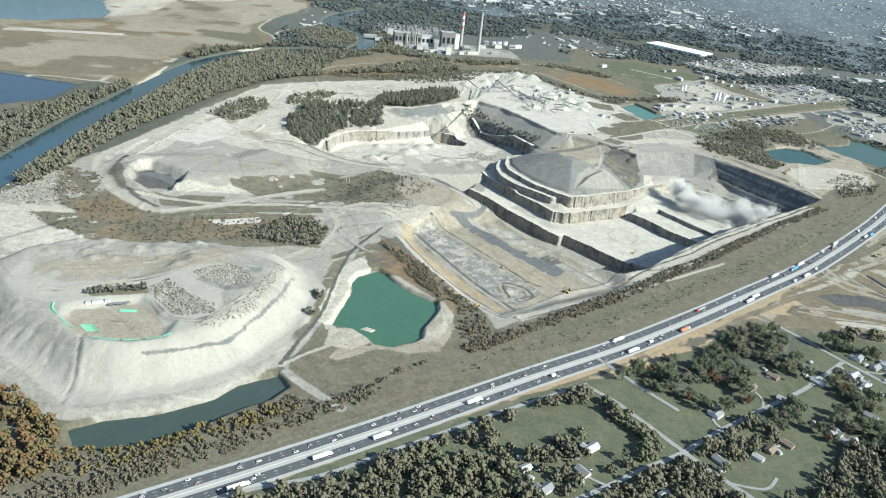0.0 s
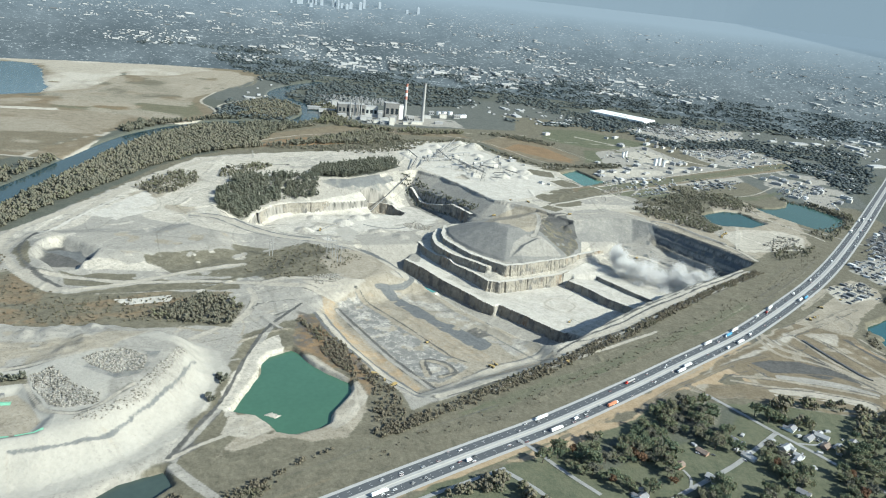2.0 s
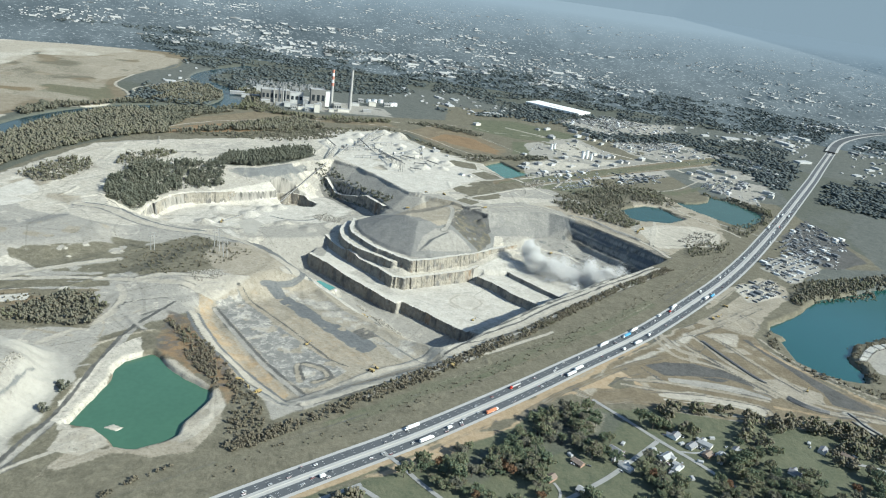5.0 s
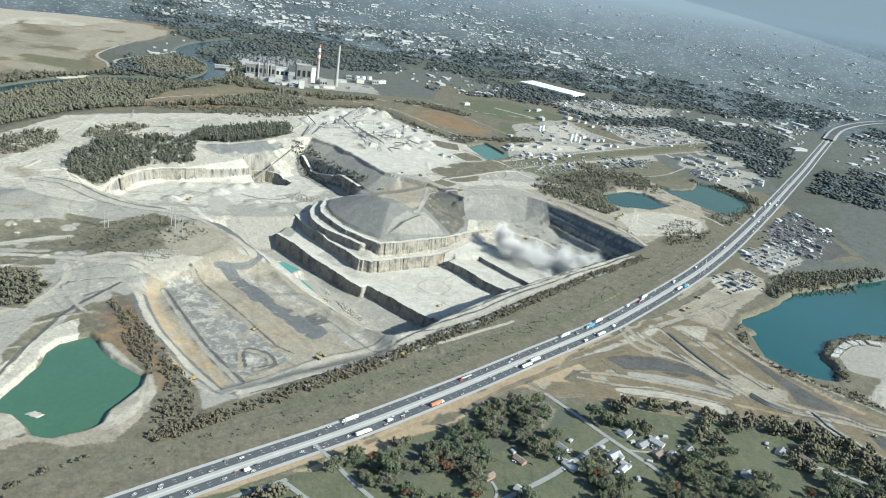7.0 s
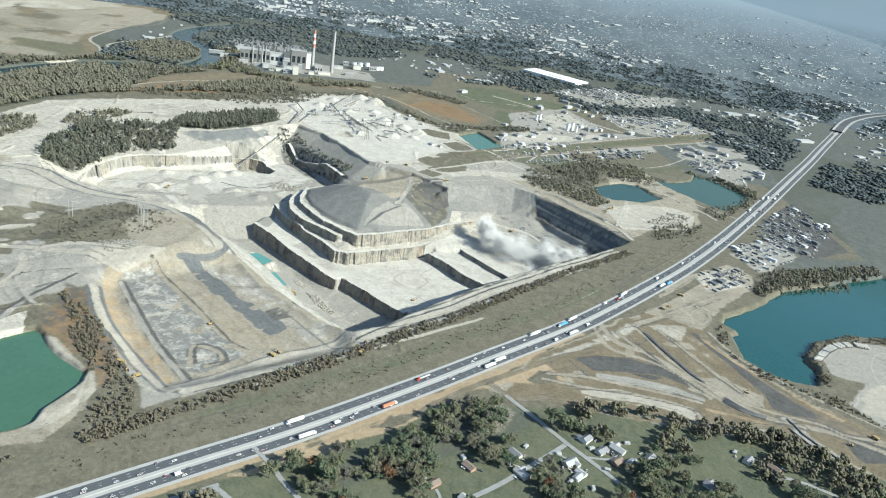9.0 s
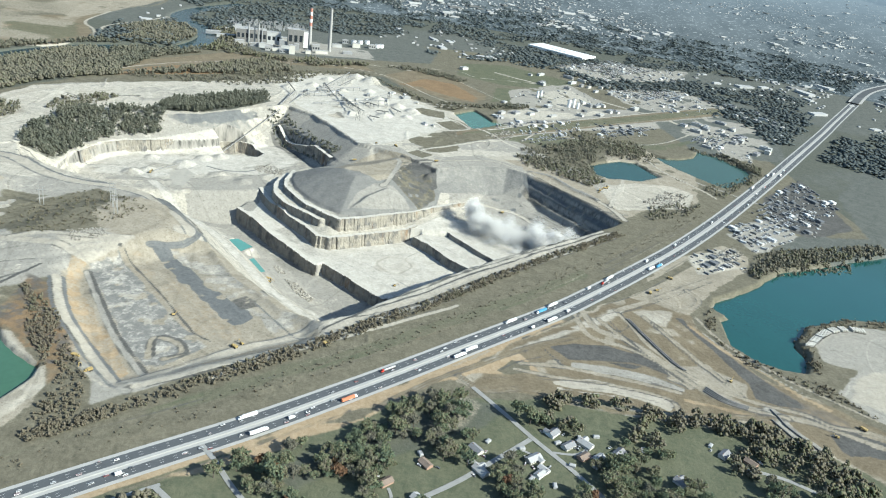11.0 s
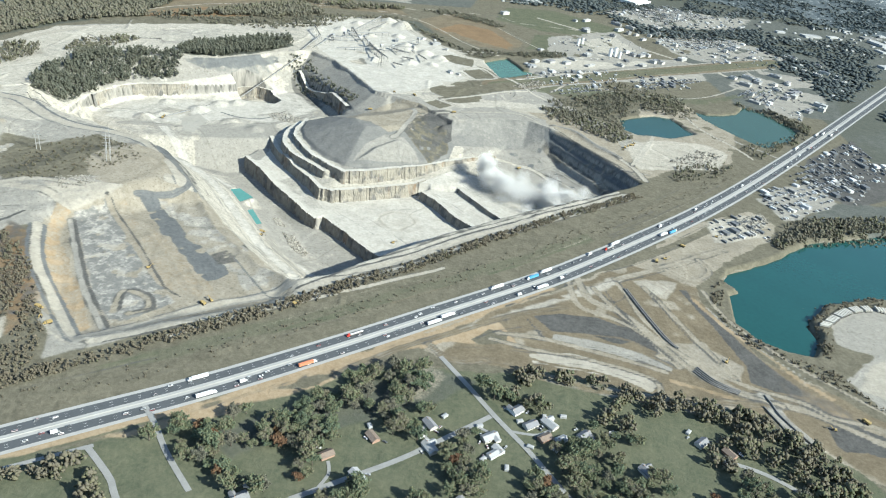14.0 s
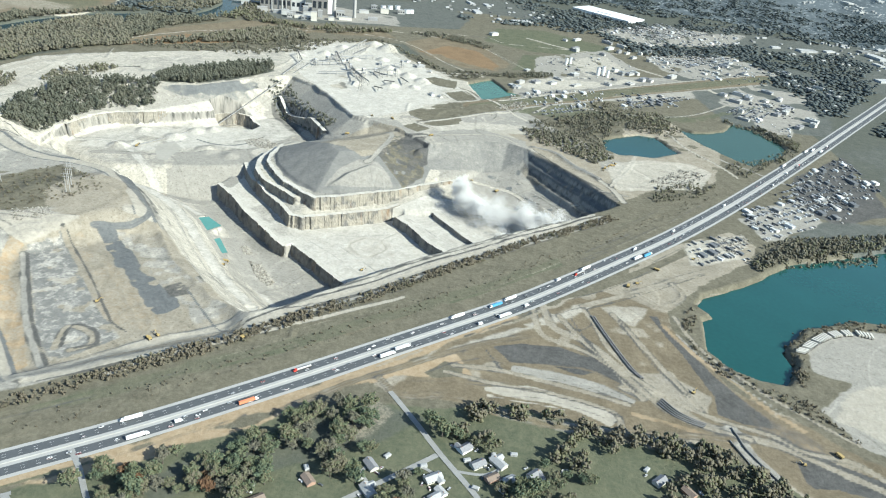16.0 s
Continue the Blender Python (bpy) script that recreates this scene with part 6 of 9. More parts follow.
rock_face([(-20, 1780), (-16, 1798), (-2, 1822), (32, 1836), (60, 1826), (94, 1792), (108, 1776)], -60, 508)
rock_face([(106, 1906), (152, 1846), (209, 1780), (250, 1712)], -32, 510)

# ---- motorway ----
asphalt = material("asphalt", (0.062, 0.066, 0.07), 0.85, vary=0.18, scale=0.6)
concrete = material("pale_concrete", (0.27, 0.265, 0.25), 0.85, vary=0.12, scale=0.8)
paint_white = material("road_paint", (0.5, 0.5, 0.48), 0.7, vary=0.1)
main = resample(highway_line, 8)
highway = tagged(new("highway"), "six-lane asphalt motorway with pale concrete shoulders and median", "motorway", kind="structure")
for name, a, b, lift, mat in (
    ("roadbed", 18.6, -18.6, 0.16, concrete), ("carriageway", 14.6, 4.4, 0.22, asphalt), ("carriageway", -4.4, -14.6, 0.22, asphalt),
):
    v, f = strip(main, a, b, lift)
    from_arrays(name, v, f, mat).parent = highway
for off in (11.2, 7.8, -7.8, -11.2):
    dash = resample(highway_line, 12.2)[:230]
    d = np.gradient(dash, axis=0)
    d /= np.linalg.norm(d, axis=1)[:, None]
    side = np.stack([-d[:, 1], d[:, 0]], 1)
    v, f = [], []
    for p, q, s in zip(dash, d, side):
        c = p + s * off
        for u, w in ((-1.6, 0.1), (1.6, 0.1), (1.6, -0.1), (-1.6, -0.1)):
            x, y = c + q * u + s * w
            v.append((x, y, 0.26 + float(height(x, y))))
        f.append((len(v) - 4, len(v) - 3, len(v) - 2, len(v) - 1))
    from_arrays("lane_marking", v, f, paint_white).parent = highway
v, f = [], []
for lo, hi in ((0.35, -0.35),):
    base, bf = strip(main, lo, hi, 0.2)
    top, tf = strip(main, 0.12, -0.12, 1.15)
    n = len(main)
    v = np.concatenate([base, top])
    for k in range(n - 1):
        f += [(k, 2 * n + k, 2 * n + k + 1, k + 1), (n + k, n + k + 1, 3 * n + k + 1, 3 * n + k), (2 * n + k, 3 * n + k, 3 * n + k + 1, 2 * n + k + 1)]
from_arrays("median_barrier", v, f, concrete).parent = highway


# ---- distance ----
def backdrop():
    """The land beyond the near country, up to the horizon: a glowing sheet with painted haze."""
    m = bpy.data.materials.new("distance")
    m.use_nodes = True
    n, l = m.node_tree.nodes, m.node_tree.links
    b = n["Principled BSDF"]
    b.inputs["Roughness"].default_value = 1
    b.inputs["Base Color"].default_value = (0.02, 0.025, 0.03, 1)
    geo, ln = n.new("ShaderNodeNewGeometry"), n.new("ShaderNodeVectorMath")
    ln.operation = "LENGTH"
    at = n.new("ShaderNodeAttribute")
    at.attribute_name = "reach"
    town = n.new("ShaderNodeTexNoise")
    town.inputs["Scale"].default_value, town.inputs["Detail"].default_value, town.inputs["Roughness"].default_value = 0.0035, 8, 0.7
    l.new(geo.outputs["Position"], town.inputs["Vector"])
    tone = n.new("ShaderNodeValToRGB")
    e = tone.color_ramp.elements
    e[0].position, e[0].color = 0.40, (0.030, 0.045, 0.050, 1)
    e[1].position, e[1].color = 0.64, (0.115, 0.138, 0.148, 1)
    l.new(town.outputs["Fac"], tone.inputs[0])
    # far roofs and clearings
    flat_, dots, dot_at, roofs_ = n.new("ShaderNodeMapping"), n.new("ShaderNodeTexNoise"), n.new("ShaderNodeMapRange"), n.new("ShaderNodeMix")
    flat_.inputs["Scale"].default_value = (0.05, 0.05, 0.22)
    dots.inputs["Scale"].default_value, dots.inputs["Detail"].default_value, dots.inputs["Roughness"].default_value = 1.0, 4, 0.75
    l.new(geo.outputs["Position"], flat_.inputs[0]), l.new(flat_.outputs[0], dots.inputs["Vector"])
    dot_at.inputs["From Min"].default_value, dot_at.inputs["From Max"].default_value = 0.57, 0.65
    l.new(dots.outputs["Fac"], dot_at.inputs["Value"])
    roofs_.data_type = "RGBA"
    roofs_.inputs["B"].default_value = (0.46, 0.485, 0.49, 1)
    l.new(dot_at.outputs[0], roofs_.inputs["Factor"]), l.new(tone.outputs[0], roofs_.inputs["A"])
    # haze painted into the glow: tones fade to pale blue-grey with reach
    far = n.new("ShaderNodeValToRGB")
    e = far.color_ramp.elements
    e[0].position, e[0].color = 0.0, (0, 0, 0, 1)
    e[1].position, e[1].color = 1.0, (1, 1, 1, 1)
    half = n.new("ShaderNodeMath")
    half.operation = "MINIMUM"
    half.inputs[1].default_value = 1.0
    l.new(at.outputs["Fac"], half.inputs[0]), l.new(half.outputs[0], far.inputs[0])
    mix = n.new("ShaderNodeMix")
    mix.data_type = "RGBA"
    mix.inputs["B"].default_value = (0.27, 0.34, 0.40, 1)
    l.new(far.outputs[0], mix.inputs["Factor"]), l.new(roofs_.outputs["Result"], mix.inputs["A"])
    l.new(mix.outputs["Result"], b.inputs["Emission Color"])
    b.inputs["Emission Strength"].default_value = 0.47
    reach = np.geomspace(FAR_R, 60000, 40)
    ang = np.linspace(0, 2 * math.pi, 161)[:-1]
    v, value = [], []
    for r in reach:
        for a in ang:
            v.append(far_place(FAR_C[0] + r * math.cos(a), FAR_C[1] + r * math.sin(a)))
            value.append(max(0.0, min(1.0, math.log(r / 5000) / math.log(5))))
    # glowing band above the horizon, painted as hazy sky
    for up_ in (25, 80, 180, 330, 520):
        for a in ang:
            x, y, _ = far_place(FAR_C[0] + 60000 * math.cos(a), FAR_C[1] + 60000 * math.sin(a))
            v.append((x, y, FAR_H + up_))
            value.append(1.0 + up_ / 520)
    rows_ = len(v) // 160
    f = [(i * 160 + j, i * 160 + (j + 1) % 160, (i + 1) * 160 + (j + 1) % 160, (i + 1) * 160 + j) for i in range(rows_ - 1) for j in range(160)]
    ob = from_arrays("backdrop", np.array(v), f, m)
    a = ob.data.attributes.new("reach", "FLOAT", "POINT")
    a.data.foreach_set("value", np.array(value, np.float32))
    tagged(ob, "glowing backdrop of woods and suburbs fading into painted blue-grey haze", "distance", kind="structure")


FAR_C, FAR_R, FAR_H = (270.0, 140.0), 3600.0, 476.0


def far_place(x, y):
    """Lays far land on the rising backdrop: (x, y, z)."""
    dx, dy = x - FAR_C[0], y - FAR_C[1]
    r = math.hypot(dx, dy)
    if r < FAR_R:
        return (x, y, 0.0)
    s = FAR_R + 1150 * (1 - FAR_R / r)
    return (FAR_C[0] + dx / r * s, FAR_C[1] + dy / r * s, FAR_H * (1 - s / r))


backdrop()
far_run = resample_line(curve([(2150, 3000), (2325, 3236), (2480, 3410), (2700, 3610), (2984, 3815), (3500, 4080), (4300, 4330)]), 25)
d = np.gradient(far_run, axis=0)
d /= np.linalg.norm(d, axis=1)[:, None]
for half, up_, mat in ((24, 5.5, concrete), (14, 6.0, asphalt)):
    v = [np.add(far_place(*(p + s * half * np.array((-t[1], t[0])))), (0, 0, up_)) for s in (1, -1) for p, t in zip(far_run, d)]
    m = len(far_run)
    tagged(from_arrays("road", np.array(v), [(k, k + m, k + m + 1, k + 1) for k in range(m - 1)], mat), "far end of the motorway bending away eastwards", "motorway", kind="structure")

# ---- woods, scrub and shade trees ----
RNG = np.random.default_rng(5)
OCT_V = np.array([(1, 0, 0), (-1, 0, 0), (0, 1, 0), (0, -1, 0), (0, 0, 1), (0, 0, -1)], float)
OCT_F = np.array([(0, 2, 4), (2, 1, 4), (1, 3, 4), (3, 0, 4), (2, 0, 5), (1, 2, 5), (3, 1, 5), (0, 3, 5)])


def blobs(centres, radii, g, squash=1.0):
    """Jagged leafy clumps, as arrays of corners and faces."""
    n = len(centres)
    v = OCT_V[None] * (0.6 + 0.8 * g.random((n, 6, 1))) + (g.random((n, 6, 3)) - 0.5) * 0.7
    a = g.random(n) * 6.28
    c, s = np.cos(a)[:, None], np.sin(a)[:, None]
    v = np.stack([v[..., 0] * c - v[..., 1] * s, v[..., 0] * s + v[..., 1] * c, v[..., 2] * squash], -1)
    v = v * radii[:, None, None] + centres[:, None]
    f = OCT_F[None] + (np.arange(n) * 6)[:, None, None]
    return v.reshape(-1, 3), f.reshape(-1, 3)


def soft_mesh(name, v, f, mat, label, category, flat=False):
    mesh = bpy.data.meshes.new(name)
    mesh.vertices.add(len(v))
    mesh.vertices.foreach_set("co", v.astype(np.float32).ravel())
    mesh.loops.add(f.size)
    mesh.loops.foreach_set("vertex_index", f.astype(np.int32).ravel())
    mesh.polygons.add(len(f))
    k = f.shape[1]
    mesh.polygons.foreach_set("loop_start", np.arange(0, f.size, k, dtype=np.int32))
    mesh.polygons.foreach_set("loop_total", np.full(len(f), k, np.int32))
    if flat:
        mesh.polygons.foreach_set("use_smooth", np.zeros(len(f), bool))
    mesh.update()
    mesh.materials.append(mat)
    return tagged(new(name, mesh), label, category, kind="stuff")


def wood(name, places, tall, wide, lumps, mat, label, seed, category="trees"):
    """Many trees in one mesh: each is a stem's worth of ragged clumps from low branches to the tip."""
    g = np.random.default_rng(seed)
    n = len(places)
    places = places[off_line(places[:, 0], places[:, 1], river_line) > 40]
    n = len(places)
    z = height(places[:, 0], places[:, 1])
    h = tall * (0.65 + 0.6 * g.random(n))
    w = wide * (0.7 + 0.6 * g.random(n))
    up_ = g.random((n, lumps)) ** 0.8
    a, r = g.random((n, lumps)) * 6.28, np.sqrt(g.random((n, lumps)))
    reach = w[:, None] * 0.5 * r * np.sin(np.clip(up_ * 0.8 + 0.2, 0, 1) * 3.14) ** 0.7
    c = np.stack([places[:, :1] + reach * np.cos(a), places[:, 1:2] + reach * np.sin(a), z[:, None] + h[:, None] * (0.18 + 0.74 * up_)], -1)
    rad = w[:, None] * (0.13 + 0.17 * g.random((n, lumps))) * (9 / max(9, lumps)) ** 0.45
    v, f = blobs(c.reshape(-1, 3), rad.ravel(), g, 1.15)
    return soft_mesh(name, v, f, mat, label, category)


leaf_wood = tones("autumn_wood", [(0.105, 0.112, 0.086), (0.14, 0.14, 0.105), (0.17, 0.165, 0.122), (0.20, 0.182, 0.14), (0.17, 0.172, 0.108)], scale=0.012, thin=0.3)
leaf_dark = tones("evergreen_wood", [(0.10, 0.108, 0.085), (0.13, 0.138, 0.105), (0.165, 0.162, 0.122)], scale=0.02, thin=0.3)
# far leaves paled and blued: distance haze put into their colour
leaf_far_hazed = tones("far_wood", [(0.128, 0.15, 0.15), (0.142, 0.164, 0.162), (0.16, 0.178, 0.17)], scale=0.004, thin=0.45)
brush = tones("dry_brush", [(0.115, 0.104, 0.074), (0.155, 0.138, 0.10), (0.20, 0.172, 0.126), (0.15, 0.148, 0.096)], scale=0.03, thin=0.3)
leaf_shade = tones("shade_tree_leaf", [(0.114, 0.153, 0.107), (0.142, 0.179, 0.118), (0.169, 0.202, 0.125), (0.200, 0.220, 0.130), (0.232, 0.223, 0.137), (0.220, 0.200, 0.148)], scale=0.02, thin=0.42)
leaf_russet = tones("russet_leaf", [(0.14, 0.075, 0.05), (0.18, 0.105, 0.062), (0.20, 0.14, 0.08)], scale=0.05, thin=0.3)
bark = material("bark", (0.09, 0.075, 0.06), 0.95, vary=0.3, scale=3)

RIVERSIDE = [(-612, 1066), (-601, 1140), (-594, 1234), (-580, 1384), (-537, 1582), (-495, 1758), (-440, 1908), (-362, 2016), (-298, 2066), (-121, 2197), (-36, 2224), (81, 2352), (-20, 2440), (-305, 2060), (-431, 2300), (-500, 2290), (-560, 2230), (-600, 2080), (-630, 1826), (-640, 1640), (-648, 1480), (-648, 1100)]
wood("riverside_wood", inside_points(RIVERSIDE, 4600, 1), 13, 10.5, 8, leaf_wood, "grey-brown autumn wood along the river bank", 1)
wood("riverside_wood", inside_points([(-823, 1444), (-789, 1502), (-763, 1638), (-733, 1740), (-694, 1768), (-706, 1541), (-718, 1332), (-720, 1000), (-900, 1000)], 1100, 2), 13, 10, 8, leaf_wood, "autumn wood on the far river bank", 2)
wood("riverside_wood", inside_points([(-640, 2050), (-560, 2280), (-430, 2330), (-330, 2070), (-300, 2300), (-200, 2440), (-300, 2520), (-460, 2420), (-500, 2450), (-560, 2330), (-690, 2240), (-705, 2110)], 1500, 3), 13, 10, 8, leaf_wood, "autumn wood in the river's bend", 3)
wood("riverside_wood", inside_points([(-480, 2460), (-290, 2540), (-280, 2680), (-350, 2830), (-460, 2800), (-520, 2640), (-440, 2560)], 900, 4), 13, 11, 5, leaf_wood, "autumn wood in the river's bend", 4)
wood("riverside_wood", inside_points([(-230, 2480), (-210, 2680), (-280, 2840), (-180, 2900), (-150, 2620), (-60, 2520), (60, 2470), (100, 2530), (300, 2560), (120, 2440), (-60, 2470)], 700, 5), 12, 10, 5, leaf_wood, "autumn wood between the river and the power station", 5)
hill = np.concatenate([inside_points([(-291, 1499), (-310, 1580), (-307, 1640), (-298, 1720), (-201, 1773), (-119, 1797), (-112, 1728), (-170, 1700), (-208, 1665), (-228, 1600), (-240, 1520)], 1250, 6, 0.55, 34),
                       inside_points([(-152, 1804), (-129, 1889), (-47, 1967), (42, 2056), (76, 1985), (20, 1890), (-60, 1815)], 900, 9, 0.4, 40)])
hill = hill[height(hill[:, 0], hill[:, 1]) > -38]
wood("hilltop_wood", hill, 15, 7, 9, leaf_dark, "dark wood on the brink of the quarry face", 6)
wood("hilltop_wood", inside_points([(-335, 1716), (-347, 1781), (-277, 1877), (-239, 1859), (-296, 1720)], 160, 12, 0.5, 30), 9, 7, 6, leaf_wood, "small wood above the western haul road", 12)
wood("hilltop_wood", inside_points([(-475, 1574), (-450, 1694), (-399, 1744), (-369, 1676), (-391, 1570), (-428, 1533)], 260, 7), 10, 7, 6, leaf_wood, "small wood above the western haul road", 7)
wood("knoll_trees", inside_points([(-258, 964), (-238, 1009), (-192, 1061), (-160, 1056), (-134, 1020), (-140, 969), (-173, 954), (-221, 962)], 260, 8), 8, 6.5, 7, leaf_wood, "olive-brown thicket beside the quarry road", 8)
def thicket(n, poly, count, tall, wide, mat, label):
    wood("thicket" if tall > 5 else "scrub", inside_points(poly, count, 30 + n, 0.5, 30), tall, wide, 5, mat, label, 40 + n, "trees" if tall > 5 else "scrub")


thicket(0, [(-141, 1266), (-86, 1323), (-22, 1295), (21, 1235), (-10, 1190), (-65, 1134), (-119, 1123), (-174, 1174)], 330, 2.4, 3.4, brush, "low brown scrub on the knoll")
thicket(1, [(-60, 1010), (1, 962), (40, 900), (95, 815), (104, 772), (81, 731), (62, 760), (60, 830), (10, 900), (-30, 960)], 300, 3.5, 4.5, brush, "brown scrub between the pond and the haul road")
thicket(2, [(-420, 975), (-339, 1021), (-238, 1045), (-190, 956), (-260, 950), (-380, 930)], 180, 2.2, 3.2, brush, "low scrub on the tip")
thicket(3, [(-330, 500), (-240, 500), (-150, 570), (-110, 610), (-60, 600), (0, 680), (60, 725), (-40, 640), (-130, 560), (-260, 440), (-420, 380)], 900, 4, 5, brush, "scrub between the ponds and the motorway")
leaf_gold = tones("yellowing_leaf", [(0.13, 0.13, 0.06), (0.20, 0.175, 0.07), (0.24, 0.17, 0.075), (0.15, 0.16, 0.075), (0.22, 0.13, 0.07)], scale=0.05, thin=0.3)
wood("autumn_trees", inside_points([(-420, 585), (-381, 580), (-347, 572), (-300, 528), (-282, 500), (-296, 455), (-330, 430), (-420, 440)], 210, 81), 13, 11, 34, leaf_gold, "yellow and olive autumn trees below the tip", 81)
wood("autumn_bushes", inside_points([(-282, 503), (-209, 540), (-154, 570), (-128, 600), (-90, 600), (-146, 552), (-214, 505), (-270, 470)], 130, 82, 0.4, 25), 5, 5.5, 12, leaf_gold, "rust and olive bushes on the pond's bank", 82)
wood("scrub", inside_points([(-300, 440), (-214, 491), (-146, 543), (-83, 600), (-20, 640), (-30, 620), (-150, 520), (-300, 410)], 420, 83, 0.4, 25), 3.2, 4, 6, brush, "brown brush on the motorway verge", 83, "scrub")
thicket(4, [(60, 735), (120, 780), (290, 925), (440, 1062), (650, 1262), (790, 1390), (800, 1375), (640, 1235), (450, 1045), (300, 905), (130, 765), (80, 725)], 1300, 4.0, 4.6, brush, "line of scrub along the quarry's edge")
thicket(5, [(60, 700), (200, 800), (420, 985), (640, 1190), (800, 1340), (1000, 1560), (1015, 1540), (880, 1400), (640, 1150), (420, 950), (200, 770), (70, 680)], 320, 1.6, 2.4, brush, "tufts on the motorway verge")
thicket(6, [(654, 1779), (727, 1784), (790, 1726), (835, 1663), (792, 1623), (741, 1666), (663, 1719)], 420, 7, 7, leaf_wood, "trees beside the pond")
thicket(7, [(724, 1889), (866, 1986), (990, 2010), (1019, 1895), (977, 1840), (911, 1862), (814, 1800), (769, 1820)], 520, 7, 7, leaf_wood, "bare trees round the pond")
thicket(8, [(1148, 2026), (1220, 1995), (1284, 1909), (1260, 1839), (1240, 1900), (1190, 1985), (1140, 2010)], 220, 7, 7, leaf_wood, "trees on the pond's bank")
thicket(9, [(985, 1275), (1048, 1337), (1130, 1388), (1209, 1420), (1331, 1461), (1320, 1420), (1153, 1345), (1050, 1305), (987, 1240)], 380, 8, 8, leaf_wood, "trees along the lake shore")
thicket(10, [(940, 1060), (960, 1090), (1015, 1122), (1085, 1140), (1180, 1140), (1150, 1118), (1045, 1104), (1000, 1084), (978, 1048), (975, 1005), (950, 960), (945, 1010)], 240, 3.2, 4, brush, "scrub round the gravel spit")
thicket(11, [(840, 1040), (862, 1000), (900, 965), (960, 940), (985, 875), (960, 900), (900, 945), (850, 985), (830, 1050), (850, 1110), (875, 1135), (862, 1100)], 160, 3, 4, brush, "scrub on the lake bank")
thicket(12, [(70, 1930), (120, 1945), (220, 1800), (270, 1740), (245, 1725), (180, 1800), (90, 1890)], 220, 6, 6, leaf_dark, "dark scrub on the quarry face")
thicket(13, [(-20, 2100), (100, 2200), (150, 2330), (280, 2410), (380, 2300), (480, 2170), (520, 2150), (500, 2110), (370, 2270), (270, 2430), (100, 2350), (-100, 2190), (-300, 2060)], 700, 6, 7, leaf_wood, "trees along the plant's fence")
thicket(14, [(520, 2100), (580, 2175), (640, 2180), (760, 2250), (740, 2290), (620, 2220), (560, 2200), (480, 2180)], 260, 6, 7, leaf_wood, "trees by the process pond")
thicket(15, [(400, 2620), (520, 2580), (600, 2520), (560, 2480), (450, 2540), (330, 2560)], 200, 7, 8, leaf_wood, "hedgerow by the field")
thicket(16, [(-554, 975), (-410, 1003), (-234, 1050), (-140, 1020), (-305, 930), (-475, 907)], 260, 2.2, 3.2, brush, "brown scrub between the haul roads")
thicket(17, [(-48, 991), (20, 932), (42, 840), (-1, 894)], 200, 3, 4, brush, "brown scrub between the haul roads")
thicket(18, [(-611, 1185), (-533, 1153), (-461, 1047), (-392, 1021), (-486, 996), (-548, 1023)], 180, 2.4, 3.4, brush, "brown scrub between the haul roads")

thicket(19, [(667, 1831), (819, 1952), (863, 1897), (814, 1679), (722, 1743)], 300, 6.5, 6.5, leaf_wood, "grey-green trees round the ponds and yards")
thicket(20, [(832, 2058), (1016, 2006), (982, 1908), (817, 1939)], 160, 6.5, 6.5, leaf_wood, "grey-green trees round the ponds and yards")
thicket(21, [(1017, 1335), (1102, 1391), (1227, 1377), (1205, 1330), (1035, 1282)], 260, 6.5, 6.5, leaf_wood, "grey-green trees round the ponds and yards")
thicket(22, [(1051, 1690), (1238, 1861), (1245, 1812), (1083, 1642)], 120, 6.5, 6.5, leaf_wood, "grey-green trees round the ponds and yards")
thicket(23, [(896, 1548), (1025, 1593), (945, 1488), (869, 1462)], 90, 6.5, 6.5, leaf_wood, "grey-green trees round the ponds and yards")


def far_scatter(name, count, seed, kind):
    """Woods and roofs of the country beyond, out to the horizon."""
    g = np.random.default_rng(seed)
    # thinning out with distance towards the north
    r = 1 / (1 / 2300 + g.random(count * 5) * (1 / 16000 - 1 / 2300))
    a = radians(90) + radians(52) * (g.random(count * 5) * 2 - 1) - radians(6)
    x, y = FAR_C[0] + r * np.cos(a), FAR_C[1] + r * np.sin(a)
    s = ripple(x, y, 520, 60, 4) * 2.2 + 0.55
    keep = (s > 0.12) if kind == "wood" else (s < 0.50)
    for poly in FAR_OPEN:
        keep &= inside_by(x, y, poly) < 0
    keep &= (y > 2450) | (x > 1450)
    keep &= off_line(x, y, highway_line) > 60
    keep &= off_line(x, y, river_line) > 45
    keep &= off_line(x, y, far_run) > 75
    return x[keep][:count], y[keep][:count], g


FAR_OPEN = [
    [(-913, 1740), (-705, 1762), (-714, 2085), (-571, 2295), (-524, 2459), (-560, 3452), (-793, 3752), (-1090, 4300), (-2600, 4300), (-2300, 1700)],
    [(-350, 2040), (60, 2320), (330, 2440), (560, 2160), (900, 2320), (1250, 2440), (1100, 2620), (900, 2900), (480, 2900), (480, 3000), (200, 3100), (-230, 2980), (-230, 2560)],
    [(1150, 1950), (1380, 1950), (1500, 2150), (1300, 2300)],
    [(946, 2998), (1233, 3212), (1562, 3223), (1401, 2956), (1054, 2797)],
    [(1067, 2662), (1377, 2803), (1481, 2607), (1251, 2355), (1084, 2475)],
    [(820, 3420), (980, 3300), (1200, 3420), (1060, 3560)],
]
x, y, g = far_scatter("far_wood", 15000, 71, "wood")
keep = (np.hypot(x - FAR_C[0], y - FAR_C[1]) < 4600) & (ripple(x, y, 140, 66, 2) > -0.3)
x, y = x[keep], y[keep]
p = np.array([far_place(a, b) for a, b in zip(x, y)])
